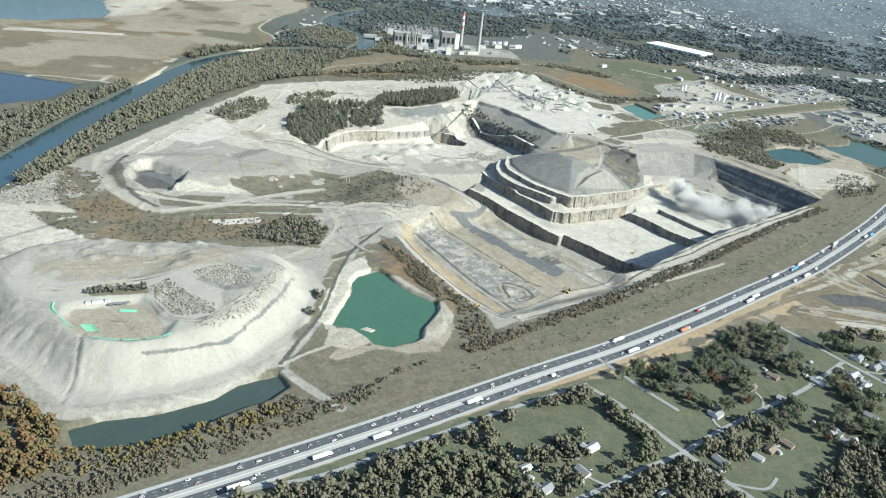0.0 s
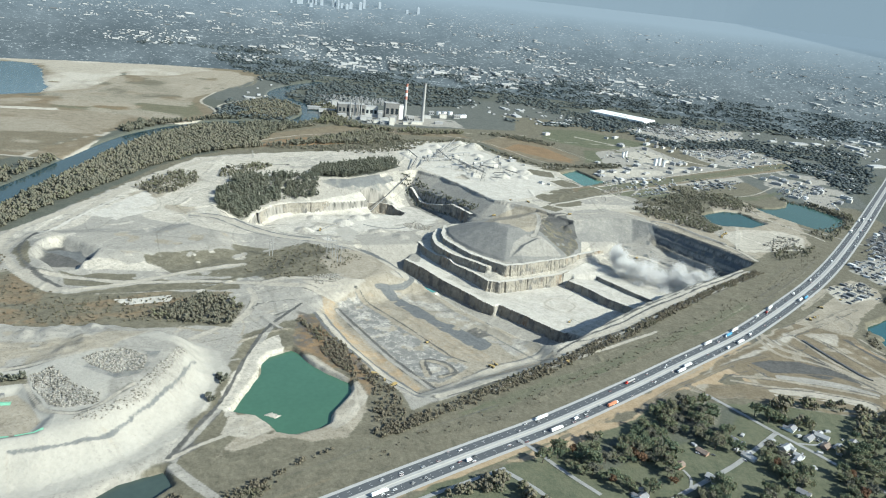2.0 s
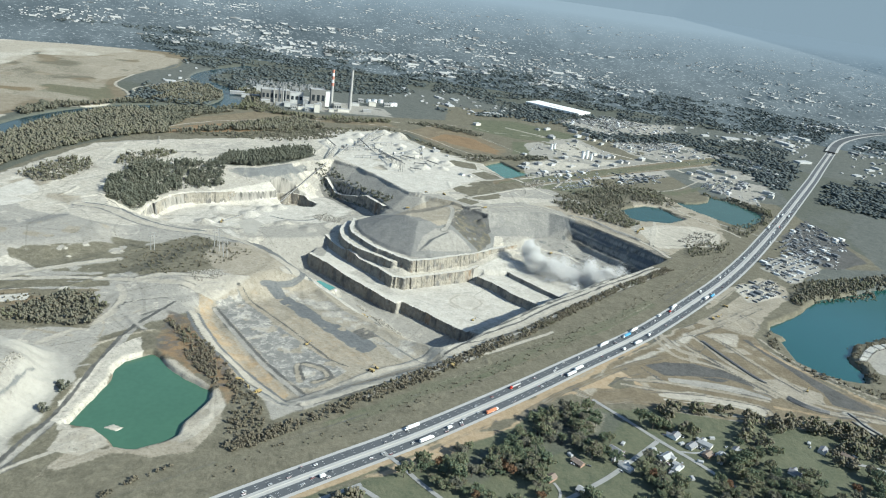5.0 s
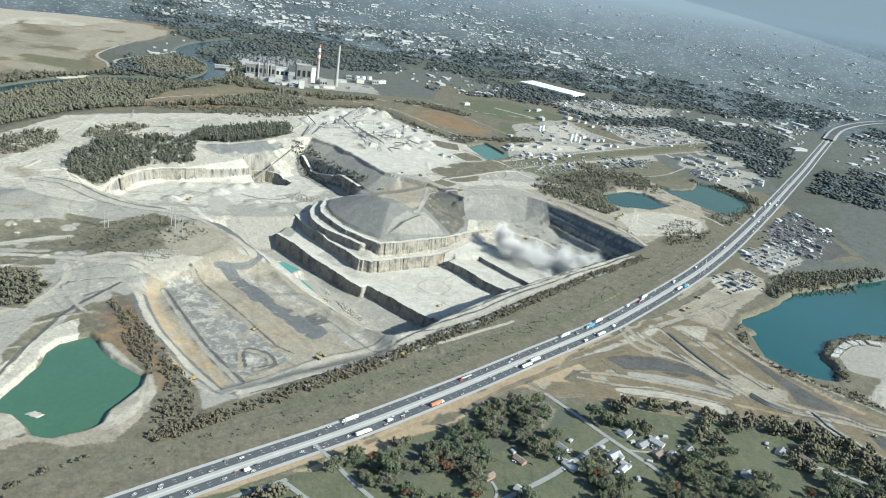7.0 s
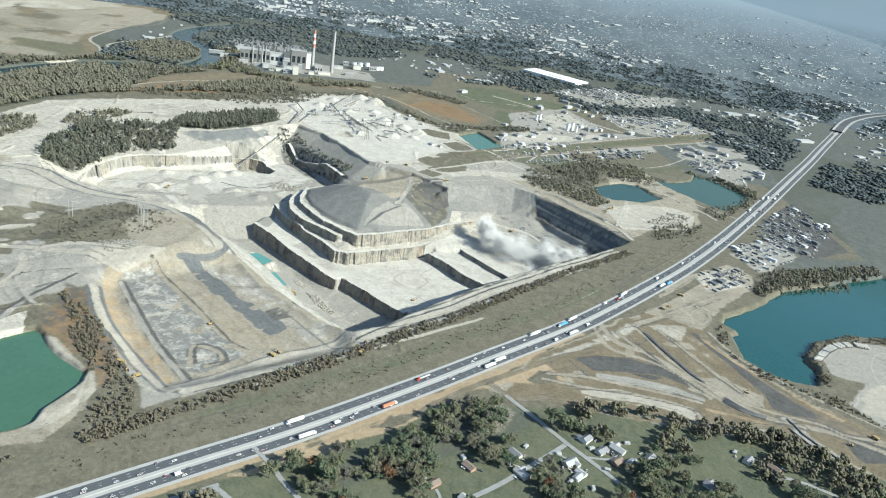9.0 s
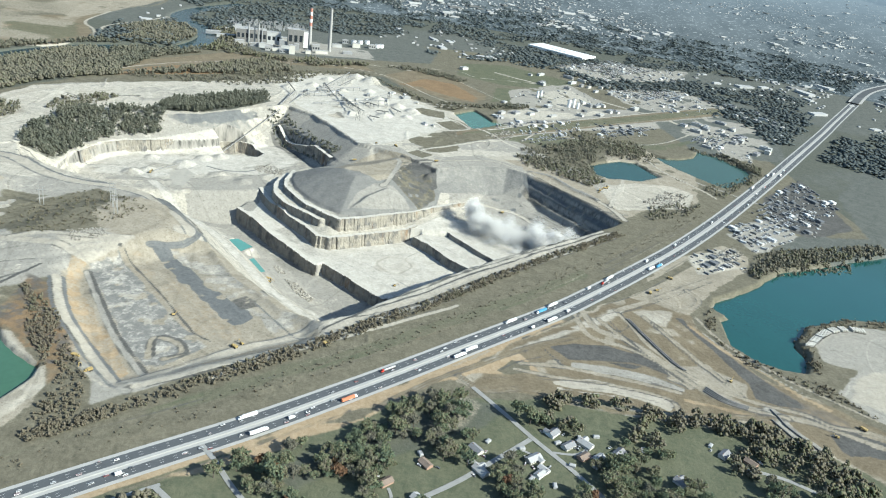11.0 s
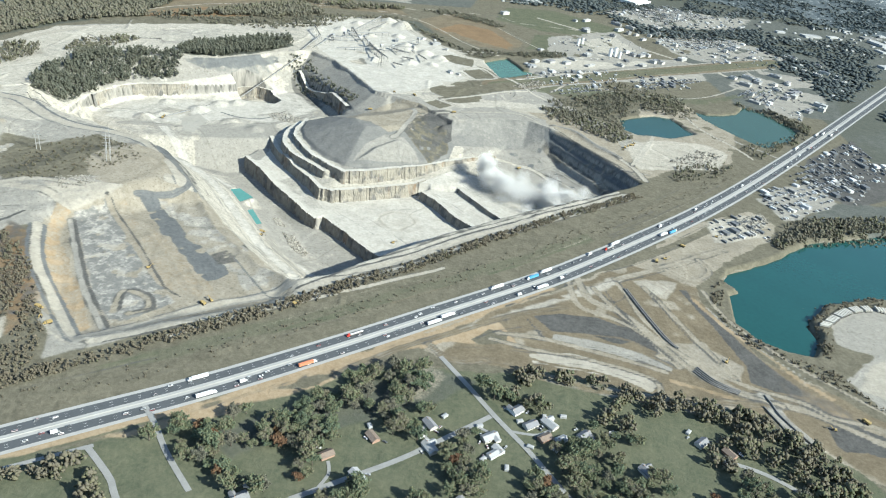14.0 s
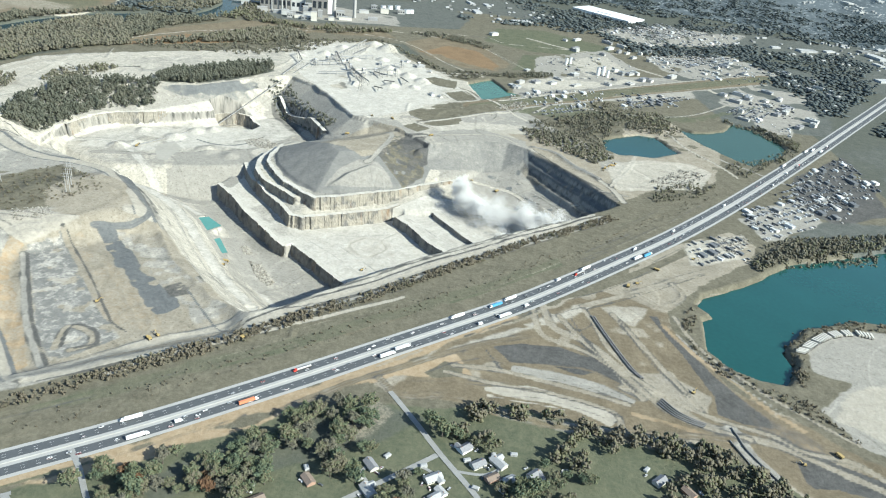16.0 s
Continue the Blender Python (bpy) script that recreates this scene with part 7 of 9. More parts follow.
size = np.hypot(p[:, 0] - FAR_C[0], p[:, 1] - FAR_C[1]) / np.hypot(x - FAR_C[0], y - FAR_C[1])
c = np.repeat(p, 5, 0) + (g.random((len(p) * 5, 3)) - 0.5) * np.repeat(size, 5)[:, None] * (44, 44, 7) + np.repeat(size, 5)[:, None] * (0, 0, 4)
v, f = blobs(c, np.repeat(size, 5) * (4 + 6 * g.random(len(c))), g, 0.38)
soft_mesh("far_wood", v, f, leaf_far_hazed, "woods of the far suburbs, leaf tones paled and blued for haze", "woods")

far_roof = tones("far_roofs", [(0.06, 0.064, 0.068), (0.085, 0.088, 0.09), (0.11, 0.112, 0.113), (0.16, 0.16, 0.155), (0.40, 0.40, 0.39)], 0.7, 2.2, 0.01)
BOX_V = np.array([(x, y, z) for z in (0, 1) for x, y in ((-0.5, -0.5), (0.5, -0.5), (0.5, 0.5), (-0.5, 0.5))], float)
BOX_F = np.array([(0, 1, 5, 4), (1, 2, 6, 5), (2, 3, 7, 6), (3, 0, 4, 7), (4, 5, 6, 7)])


def boxes(centres, sizes, turns):
    c, s = np.cos(turns)[:, None], np.sin(turns)[:, None]
    v = BOX_V[None] * sizes[:, None]
    v = np.stack([v[..., 0] * c - v[..., 1] * s, v[..., 0] * s + v[..., 1] * c, v[..., 2]], -1) + centres[:, None]
    return v.reshape(-1, 3), (BOX_F[None] + (np.arange(len(centres)) * 8)[:, None, None]).reshape(-1, 4)


x, y, g = far_scatter("far_roofs", 7000, 72, "town")
p = np.array([far_place(a, b) for a, b in zip(x, y)])
thin_out = (np.hypot(x - FAR_C[0], y - FAR_C[1]) > 3500) | (g.random(len(x)) < 0.22)
x, y, p = x[thin_out], y[thin_out], p[thin_out]
size = np.hypot(p[:, 0] - FAR_C[0], p[:, 1] - FAR_C[1]) / np.hypot(x - FAR_C[0], y - FAR_C[1])
big = g.random(len(p)) ** 13
dims = np.stack([7 + 75 * big + 6 * g.random(len(p)), 6 + 30 * big + 4 * g.random(len(p)), 3 + 2.5 * g.random(len(p)) + 4 * big], 1) * size[:, None]
v, f = boxes(p, dims, 0.35 + (g.random(len(p)) > 0.5) * 1.571 + g.normal(0, 0.06, len(p)))
soft_mesh("far_roofs", v, f, far_roof, "pale roofs of far suburbs and works", "buildings", True)


def tube(bm, a, b, ra, rb, sides=6):
    a, b = Vector(a), Vector(b)
    q = (b - a).to_track_quat("Z", "Y")
    rings = []
    for c, r in ((a, ra), (b, rb)):
        rings.append([bm.verts.new(c + q @ Vector((r * math.cos(6.2832 * k / sides), r * math.sin(6.2832 * k / sides), 0))) for k in range(sides)])
    for k in range(sides):
        bm.faces.new((rings[0][k], rings[0][(k + 1) % sides], rings[1][(k + 1) % sides], rings[1][k]))
    bm.faces.new(rings[1])
    bm.faces.new(rings[0][::-1])


def shade_tree(tall, wide, seed, leaf, label, spindly=False):
    """A garden tree: tapered trunk, limbs, and a ragged crown of leaf clumps with gaps."""
    g = np.random.default_rng(seed)
    root = tagged(new("tree"), label, "tree", "garden trees")
    bm = bmesh.new()
    tube(bm, (0, 0, -0.5), (0, 0, tall * 0.45), tall * 0.032, tall * 0.02, 7)
    tube(bm, (0, 0, tall * 0.45), (wide * 0.05, 0, tall * 0.85), tall * 0.02, tall * 0.006, 6)
    tips = []
    for k in range(8):
        a, r = k * 0.785 + g.random(), wide * (0.2 + 0.22 * g.random())
        z0 = tall * (0.25 + 0.35 * g.random())
        tip = (r * math.cos(a), r * math.sin(a), min(tall * 0.85, z0 + r * (0.7 + 0.5 * g.random())))
        tube(bm, (0, 0, z0), tip, tall * 0.011, tall * 0.004, 5)
        tips.append(tip)
    part("trunk", bm, bark, root)
    cores = np.array([*tips, (0, 0, tall * 0.7), (wide * 0.1, 0, tall * 0.88), (-wide * 0.12, wide * 0.1, tall * 0.78)])
    n = 280 if not spindly else 220
    base = cores[g.integers(0, len(cores), n)]
    d = g.normal(0, 1, (n, 3))
    d /= np.linalg.norm(d, axis=1)[:, None]
    c = base + d * (wide * 0.2 * g.random(n) ** 0.4)[:, None] * (1, 1, 0.9)
    c[:, 2] = np.clip(c[:, 2], tall * 0.16, tall)
    v, f = blobs(c, wide * (0.03 + 0.04 * g.random(n)), g, 0.9)
    v2, f2 = blobs(cores, np.full(len(cores), wide * 0.13), g, 1.0)
    mesh = bpy.data.meshes.new("crown")
    mesh.from_pydata(np.concatenate([v, v2]).tolist(), [], np.concatenate([f, f2 + len(v)]).tolist())
    mesh.materials.append(leaf)
    crown = new("crown", mesh)
    crown.parent = root
    return root


STREETS = [
    ([(200, 684), (232, 655), (245, 637), (285, 584), (317, 545), (360, 495), (420, 420)], 5.5),
    ([(60, 430), (130, 480), (197, 525), (238, 554), (285, 584), (339, 628), (398, 671), (464, 718), (510, 758), (547, 791)], 5.5),
    ([(491, 872), (522, 830), (546, 795), (561, 775), (580, 750), (600, 720), (640, 660)], 5.5),
    ([(-240, 400), (-134, 470), (-65, 502), (-19, 533), (54, 585), (112, 626), (205, 686)], 4.5),
    ([(226, 741), (244, 720), (266, 689), (300, 650)], 5.0),
]
DRIVES = [
    ([(487, 746), (480, 757), (486, 768)], 3.2), ([(530, 774), (545, 765), (552, 752)], 3.2), ([(566, 772), (590, 772), (604, 782)], 3.2),
    ([(339, 628), (333, 640), (338, 650)], 3.2), ([(197, 525), (180, 535), (172, 548)], 3.2), ([(317, 545), (350, 540), (370, 560)], 3.2), ([(398, 671), (405, 690), (401, 706)], 3.0),
    ([(780, 770), (810, 760), (840, 740)], 5.0),
]
HOUSES = [(487, 766), (436, 739), (544, 759), (552, 744), (571, 801), (584, 783), (597, 768), (603, 788), (613, 769), (636, 778), (754, 791), (779, 781), (190, 575), (122, 538), (340, 651),
          (318, 575), (401, 612), (475, 625), (248, 520), (138, 512), (176, 540), (399, 710), (489, 757 - 22), (547, 737), (462, 640), (522, 675), (379, 600), (430, 690), (360, 585), (690, 742)]
CLEARINGS = [
    [(493, 855), (522, 830), (540, 797), (510, 768), (492, 770), (488, 800), (480, 835)],
    [(600, 850), (650, 845), (660, 815), (620, 805), (598, 822)],
    [(205, 678), (240, 700), (290, 660), (262, 625), (240, 640)],
    [(250, 630), (285, 590), (335, 630), (310, 668)],
    [(120, 560), (190, 610), (170, 640), (90, 590)],
    [(400, 690), (460, 725), (440, 745), (392, 712)],
    [(700, 800), (745, 830), (790, 810), (740, 770)],
    [(330, 560), (420, 640), (450, 600), (370, 530)],
]
CLEARINGS.append([(499, 838), (492, 810), (499, 779), (509, 757), (535, 782), (546, 796), (523, 825)])
CLEARINGS.append([(525, 858), (565, 871), (576, 836), (546, 830)])
CLEARINGS.append([(635, 839), (673, 856), (683, 845), (655, 813), (631, 800)])
CLEARINGS.append([(681, 831), (702, 786), (722, 753), (750, 780), (708, 819)])
CLEARINGS.append([(707, 729), (748, 768), (784, 728), (709, 715)])
CLEARINGS.append([(402, 759), (432, 769), (450, 753), (433, 728), (409, 717)])
CLEARINGS.append([(429, 720), (473, 736), (484, 697), (463, 687), (433, 694)])
CLEARINGS.append([(443, 690), (483, 684), (474, 675), (437, 669)])
CLEARINGS.append([(546, 728), (567, 725), (576, 692), (546, 687)])
CLEARINGS.append([(671, 765), (695, 777), (692, 733), (670, 729)])
CLEARINGS.append([(597, 798), (627, 820), (618, 786)])
CLEARINGS.append([(783, 778), (825, 764), (814, 733), (793, 737)])
THICK = []
THICK.append([(567, 878), (603, 867), (651, 868), (696, 851), (762, 830), (813, 808), (855, 793), (845, 763), (803, 770), (778, 779), (728, 800), (673, 805), (646, 807), (590, 797), (557, 806)])
THICK.append([(761, 776), (809, 792), (848, 771), (842, 755), (758, 740)])
THICK.append([(605, 748), (666, 788), (669, 725), (604, 713)])
THICK.append([(533, 835), (567, 851), (579, 810), (552, 789), (535, 802)])
THICK.append([(389, 829), (438, 853), (481, 844), (485, 792), (465, 768), (453, 732), (427, 764), (400, 767)])
THICK.append([(499, 733), (536, 733), (541, 686), (503, 680)])
THICK.append([(616, 762), (665, 764), (669, 723), (641, 703), (611, 698)])
THICK.append([(565, 871), (651, 880), (660, 854), (622, 832), (564, 825)])
THICK.append([(678, 848), (730, 841), (848, 830), (836, 795), (788, 794), (724, 814)])
THICK.append([(680, 822), (689, 776), (676, 766)])
THICK.append([(729, 783), (779, 763), (817, 741), (767, 740)])
THICK.append([(312, 706), (359, 759), (394, 799), (404, 745), (361, 708)])


def garden_places(count):
    hood = [(-220, 400), (-28, 535), (82, 613), (203, 685), (284, 728), (421, 836), (485, 850), (540, 862), (614, 866), (695, 855), (834, 838), (900, 780), (900, 640), (700, 520), (400, 380), (0, 300)]
    q = inside_points(hood, 14000, 91)
    keep = np.ones(len(q), bool)
    for line, wide in STREETS + DRIVES:
        keep &= off_line(q[:, 0], q[:, 1], curve(line)) > (9 if wide > 4 else 6)
    for x, y in HOUSES:
        keep &= np.hypot(q[:, 0] - x, q[:, 1] - y) > 10
    for poly in CLEARINGS:
        keep &= inside_by(q[:, 0], q[:, 1], poly) < -3
    thick = np.zeros(len(q), bool)
    for poly in THICK:
        thick |= inside_by(q[:, 0], q[:, 1], poly) > 0
    keep &= thick | (ripple(q[:, 0], q[:, 1], 70, 95) > -0.3)
    out = []
    for x, y in q[keep]:
        if all((x - a) ** 2 + (y - b) ** 2 > 36 for a, b in out):
            out.append((x, y))
        if len(out) == count:
            break
    return out


kinds = [
    shade_tree(14, 15, 1, leaf_shade, "dark green shade tree in a garden"), shade_tree(16, 16, 2, leaf_shade, "tall olive-green shade tree"),
    shade_tree(12, 13, 3, leaf_shade, "round-crowned green garden tree"), shade_tree(14, 12, 4, leaf_wood, "thin grey-brown autumn tree", True),
    shade_tree(9, 11, 5, leaf_shade, "small bushy green tree"), shade_tree(12, 13, 6, leaf_russet, "russet autumn tree in a garden"),
]
every = sorted(garden_places(1700), key=lambda q: abs(q[0] - 470) / 420 + abs(q[1] - 730) / 130)
places, rest = every[:300], every[300:]
wood("garden_trees", np.array(rest), 13, 13, 30, leaf_shade, "shade trees and hedges filling the gardens", 97)
used = set()
for n, (x, y) in enumerate(places):
    k = [0, 1, 2, 3, 4, 0, 2, 1, 3, 2, 0, 4][n % 12] if n % 23 != 7 else 5
    m = pose(x, y, float(height(x, y)), 0, 0, random.uniform(0, 360))
    if k not in used:
        used.add(k)
        kinds[k].matrix_world = m
        continue
    s = random.uniform(0.7, 1.2)
    copy_thing(kinds[k], m).scale = (s, s, s * random.uniform(0.85, 1.1))

# ---- streets ----
lane = material("worn_street", (0.20, 0.198, 0.188), 0.9, vary=0.2, scale=0.8)
for line, wide in STREETS + DRIVES:
    c = resample(curve(line), 5)
    v, f = strip(c, wide / 2, -wide / 2, 0.45)
    tagged(from_arrays("road", v, f, lane), "pale worn asphalt lane between gardens", "road", kind="structure")

# ---- plain shapes for built things ----
def box(bm, x0, x1, y0, y1, z0, z1, taper=0.0):
    v = [bm.verts.new(p) for p in ((x0, y0, z0), (x1, y0, z0), (x1, y1, z0), (x0, y1, z0), (x0 + taper, y0 + taper, z1), (x1 - taper, y0 + taper, z1), (x1 - taper, y1 - taper, z1), (x0 + taper, y1 - taper, z1))]
    for f in ((3, 2, 1, 0), (4, 5, 6, 7), (0, 1, 5, 4), (1, 2, 6, 5), (2, 3, 7, 6), (3, 0, 4, 7)):
        bm.faces.new([v[k] for k in f])


def bevelled(bm, amount):
    bmesh.ops.bevel(bm, geom=bm.edges[:], offset=amount, segments=1, affect="EDGES")
    return bm


def make(name, fill, mat, parent, label=""):
    bm = bmesh.new()
    fill(bm)
    return part(name, bm, mat, parent, label)


def wheel(bm, x, y, r, wide):
    tube(bm, (x, y - wide / 2, r), (x, y + wide / 2, r), r, r, 10)


white_paint = material("white_paint", (0.62, 0.62, 0.60), 0.45, vary=0.08)
cream = material("cream_siding", (0.42, 0.40, 0.35), 0.7, vary=0.12)
cladding = material("dusty_cladding", (0.33, 0.33, 0.315), 0.7, vary=0.2, scale=0.5)
steel = material("galvanised_steel", (0.30, 0.30, 0.295), 0.5, 0.5, vary=0.2)
dark_steel = material("weathered_steel", (0.16, 0.155, 0.145), 0.7, 0.2, vary=0.25)
rubber = material("rubber", (0.03, 0.03, 0.03), 0.9, vary=0.2)
glass = material("dark_glass", (0.02, 0.025, 0.03), 0.1, vary=0.1, spec=0.6)
yellow = material("machine_yellow", (0.30, 0.22, 0.09), 0.55, vary=0.2)
orange = material("orange_paint", (0.45, 0.17, 0.09), 0.5, vary=0.15)
blue_paint = material("blue_paint", (0.08, 0.25, 0.40), 0.5, vary=0.15)
faded_red = material("faded_red_paint", (0.34, 0.155, 0.115), 0.6, vary=0.2)
red_paint = material("red_paint", (0.45, 0.05, 0.035), 0.5, vary=0.15)
mint = material("green_sheeting", (0.15, 0.33, 0.22), 0.6, vary=0.2, scale=3)


def car_paint():
    m = tones("car_paint", [(0.02, 0.02, 0.022), (0.75, 0.75, 0.73), (0.30, 0.31, 0.32), (0.06, 0.065, 0.07), (0.70, 0.70, 0.69), (0.18, 0.03, 0.03), (0.45, 0.46, 0.47)], 0.3)
    return m


CAR = car_paint()


def car(high=False):
    root = tagged(new("car"), "dark pickup truck on the motorway" if high else "small passenger car on the motorway", "car", "traffic")
    h = 0.35 if high else 0.0
    body = make("body", lambda bm: bevelled_box(bm, -2.3, 2.3, -0.92, 0.92, 0.35 + h, 0.98 + h, 0.1), CAR, root)
    make("cabin", lambda bm: box(bm, -0.5 if high else -1.5, 1.1, -0.82, 0.82, 0.98 + h, 1.5 + h, 0.22), glass, root, "dark glazed cabin")
    make("roof_panel", lambda bm: box(bm, -0.25 if high else -1.25, 0.85, -0.6, 0.6, 1.5 + h, 1.54 + h), CAR, root)
    for x in (-1.45, 1.45):
        for y in (-0.82, 0.82):
            make("wheel", lambda bm: wheel(bm, x, y, 0.36 + h * 0.3, 0.22), rubber, root)
    return root


def bevelled_box(bm, *a):
    box(bm, *a[:6], a[6])


def semi(trailer_mat, cab_mat, label, tank=False):
    root = tagged(new("semi_truck"), label, "truck", "traffic")
    make("cab", lambda bm: (box(bm, 6.4, 8.6, -1.2, 1.2, 0.9, 3.4, 0.12), box(bm, 8.5, 9.9, -1.0, 1.0, 0.8, 2.0, 0.12)), cab_mat, root)
    make("windscreen", lambda bm: box(bm, 8.5, 8.66, -1.0, 1.0, 2.1, 2.95, 0.05), glass, root, "dark windscreen")
    make("chassis", lambda bm: box(bm, -9.8, 9.4, -0.5, 0.5, 0.75, 1.05), dark_steel, root)
    if tank:
        make("tank", lambda bm: tube(bm, (-10, 0, 2.3), (5.8, 0, 2.3), 1.2, 1.2, 14), trailer_mat, root)
    else:
        make("trailer", lambda bm: box(bm, -10.2, 5.9, -1.28, 1.28, 1.15, 4.05, 0.04), trailer_mat, root)
    for x in (-8.9, -7.6, 4.6, 5.8, 8.7):
        for y in (-1.0, 1.0):
            make("wheel", lambda bm: wheel(bm, x, y, 0.5, 0.4), rubber, root)
    return root


def van():
    root = tagged(new("box_van"), "white box van on the motorway", "van", "traffic")
    make("cargo_box", lambda bm: box(bm, -3.8, 1.9, -1.15, 1.15, 0.8, 3.3, 0.04), white_paint, root)
    make("cab", lambda bm: (box(bm, 1.9, 3.3, -1.05, 1.05, 0.5, 2.3, 0.15), box(bm, 3.2, 4.1, -0.95, 0.95, 0.5, 1.3, 0.1)), CAR, root)
    for x in (-2.4, 3.0):
        for y in (-0.95, 0.95):
            make("wheel", lambda bm: wheel(bm, x, y, 0.42, 0.3), rubber, root)
    return root


def traffic():
    fleet = [car(), car(True), van(), semi(white_paint, white_paint, "white articulated lorry on the motorway"), semi(orange, white_paint, "articulated lorry with an orange trailer"),
             semi(blue_paint, white_paint, "articulated lorry with a blue trailer"), semi(steel, red_paint, "red tractor pulling a silver tank trailer", True)]
    fresh = set(range(len(fleet)))
    p = resample(highway_line, 1.0)
    d = np.gradient(p, axis=0)
    d /= np.linalg.norm(d, axis=1)[:, None]
    rnd = random.Random(17)
    for off, way in ((13.0, -1), (9.5, -1), (6.1, -1), (-6.1, 1), (-9.5, 1), (-13.0, 1)):
        s = 150 + rnd.uniform(0, 40)
        while s < 2420:
            outer = abs(off) > 8
            k = rnd.choices(range(7), (11, 5, 1.0, 2.2 if outer else 0.4, 0.08, 0.1, 0.15))[0]
            s += 16 if k > 2 else 8
            i = int(s)
            side = Vector((-d[i, 1], d[i, 0]))
            x, y = Vector(p[i]) + side * (off + rnd.uniform(-0.3, 0.3))
            turn = math.degrees(math.atan2(d[i, 1], d[i, 0])) + (180 if way < 0 else 0)
            m = pose(x, y, float(height(np.array(x), np.array(y))) + 0.23, 0, 0, turn)
            if k in fresh:
                fresh.remove(k)
                fleet[k].matrix_world = m
            else:
                copy_thing(fleet[k], m)
            s += (16 if k > 2 else 6) + rnd.expovariate(1 / 46)
    for k in fresh:
        i = 700 + 60 * k
        fleet[k].matrix_world = pose(p[i][0] + d[i][1] * 13, p[i][1] - d[i][0] * 13, 0.23, 0, 0, math.degrees(math.atan2(d[i, 1], d[i, 0])))


traffic()

# ---- houses ----
roofs = [material("grey_shingle", (0.17, 0.17, 0.175), 0.9, vary=0.25, scale=4), material("brown_shingle", (0.16, 0.125, 0.10), 0.9, vary=0.25, scale=4), material("pale_shingle", (0.27, 0.27, 0.265), 0.8, vary=0.2, scale=4)]
brick_wall = material("brown_brick", (0.26, 0.17, 0.125), 0.9, vary=0.25, scale=5)


def house(wide, deep, tall, rise, roof, wall, label, wing=False):
    root = tagged(new("house"), label, "house", "houses")

    def shell(bm):
        box(bm, -wide / 2, wide / 2, -deep / 2, deep / 2, -0.4, tall)
        for s in (-1, 1):
            a = [bm.verts.new((s * wide / 2, y, z)) for y, z in ((-deep / 2, tall), (deep / 2, tall), (0, tall + rise))]
            bm.faces.new(a if s > 0 else a[::-1])
        if wing:
            box(bm, wide * 0.1, wide * 0.45, -deep * 0.95, -deep / 2, -0.4, tall)

    def cover(bm):
        o = 0.5
        for s in (-1, 1):
            low, top = (s * (deep / 2 + o), tall - o * rise / deep * 2), (0, tall + rise)
            v = [bm.verts.new((x, yy, z + t)) for t in (0.05, 0.3) for x, (yy, z) in ((-wide / 2 - o, low), (wide / 2 + o, low), (wide / 2 + o, top), (-wide / 2 - o, top))]
            for f in ((0, 1, 2, 3), (7, 6, 5, 4), (0, 4, 5, 1), (1, 5, 6, 2), (2, 6, 7, 3), (3, 7, 4, 0)):
                bm.faces.new([v[k] for k in f])
        if wing:
            v = [bm.verts.new(q) for q in ((wide * 0.06, -deep * 1.0, tall), (wide * 0.275, -deep * 1.0, tall + rise * 0.7), (wide * 0.49, -deep * 1.0, tall), (wide * 0.06, -deep * 0.2, tall + 0.2), (wide * 0.275, -deep * 0.1, tall + rise * 0.75), (wide * 0.49, -deep * 0.2, tall + 0.2))]
            for f in ((0, 1, 4, 3), (1, 2, 5, 4), (0, 2, 1)):
                bm.faces.new([v[k] for k in f])

    make("wall", shell, wall, root)
    make("roof", cover, roof, root)
    make("door", lambda bm: box(bm, -0.5, 0.5, -deep / 2 - 0.06, -deep / 2 + 0.02, 0, 2.05), dark_steel, root)
    for x in (-wide * 0.36, -wide * 0.18, wide * 0.2):
        w = make("window", lambda bm: box(bm, x - 0.65, x + 0.65, -deep / 2 - 0.05, -deep / 2 + 0.02, 1.0, 2.2), glass, root)
        make("frame", lambda bm: (box(bm, x - 0.75, x + 0.75, -deep / 2 - 0.08, -deep / 2, 0.9, 1.0), box(bm, x - 0.75, x + 0.75, -deep / 2 - 0.08, -deep / 2, 2.2, 2.3)), white_paint, w)
    make("chimney", lambda bm: box(bm, wide * 0.3, wide * 0.3 + 0.8, -0.4, 0.4, tall, tall + rise + 0.7), brick_wall, root)
    return root


def settle(kinds_, spots):
    for n, (x, y, turn) in enumerate(spots):
        z = float(height(np.array(float(x)), np.array(float(y))))
        k = n % len(kinds_)
        m = pose(x, y, z, 0, 0, turn)
        if n < len(kinds_):
            kinds_[k].matrix_world = m
        else:
            copy_thing(kinds_[k], m)


rnd = random.Random(4)
settle([house(14, 8.5, 2.8, 2.3, roofs[0], cream, "cream bungalow with a grey shingle roof"), house(13, 8, 2.8, 2.0, roofs[1], brick_wall, "brown brick bungalow with a brown roof"),
        house(16, 9, 2.9, 2.4, roofs[2], cream, "pale-roofed house with a front wing", True), house(11, 7, 2.7, 1.6, roofs[2], white_paint, "small white house with a pale roof"),
        house(13, 9, 3.0, 2.6, roofs[0], white_paint, "white house with a dark grey roof", True)],
       [(x, y, 40 + rnd.choice((0, 90, 180, 270)) + rnd.uniform(-6, 6)) for x, y in HOUSES])


def shed(label):
    root = tagged(new("shed"), label, "shed", "sheds")
    make("wall", lambda bm: box(bm, -3.2, 3.2, -1.8, 1.8, -0.2, 2.3), cladding, root)
    make("roof", lambda bm: box(bm, -3.5, 3.5, -2.1, 2.1, 2.3, 2.9, 0.9), roofs[2], root)
    make("door", lambda bm: box(bm, -0.9, 0.9, -1.86, -1.8, 0, 2.0), steel, root)
    return root


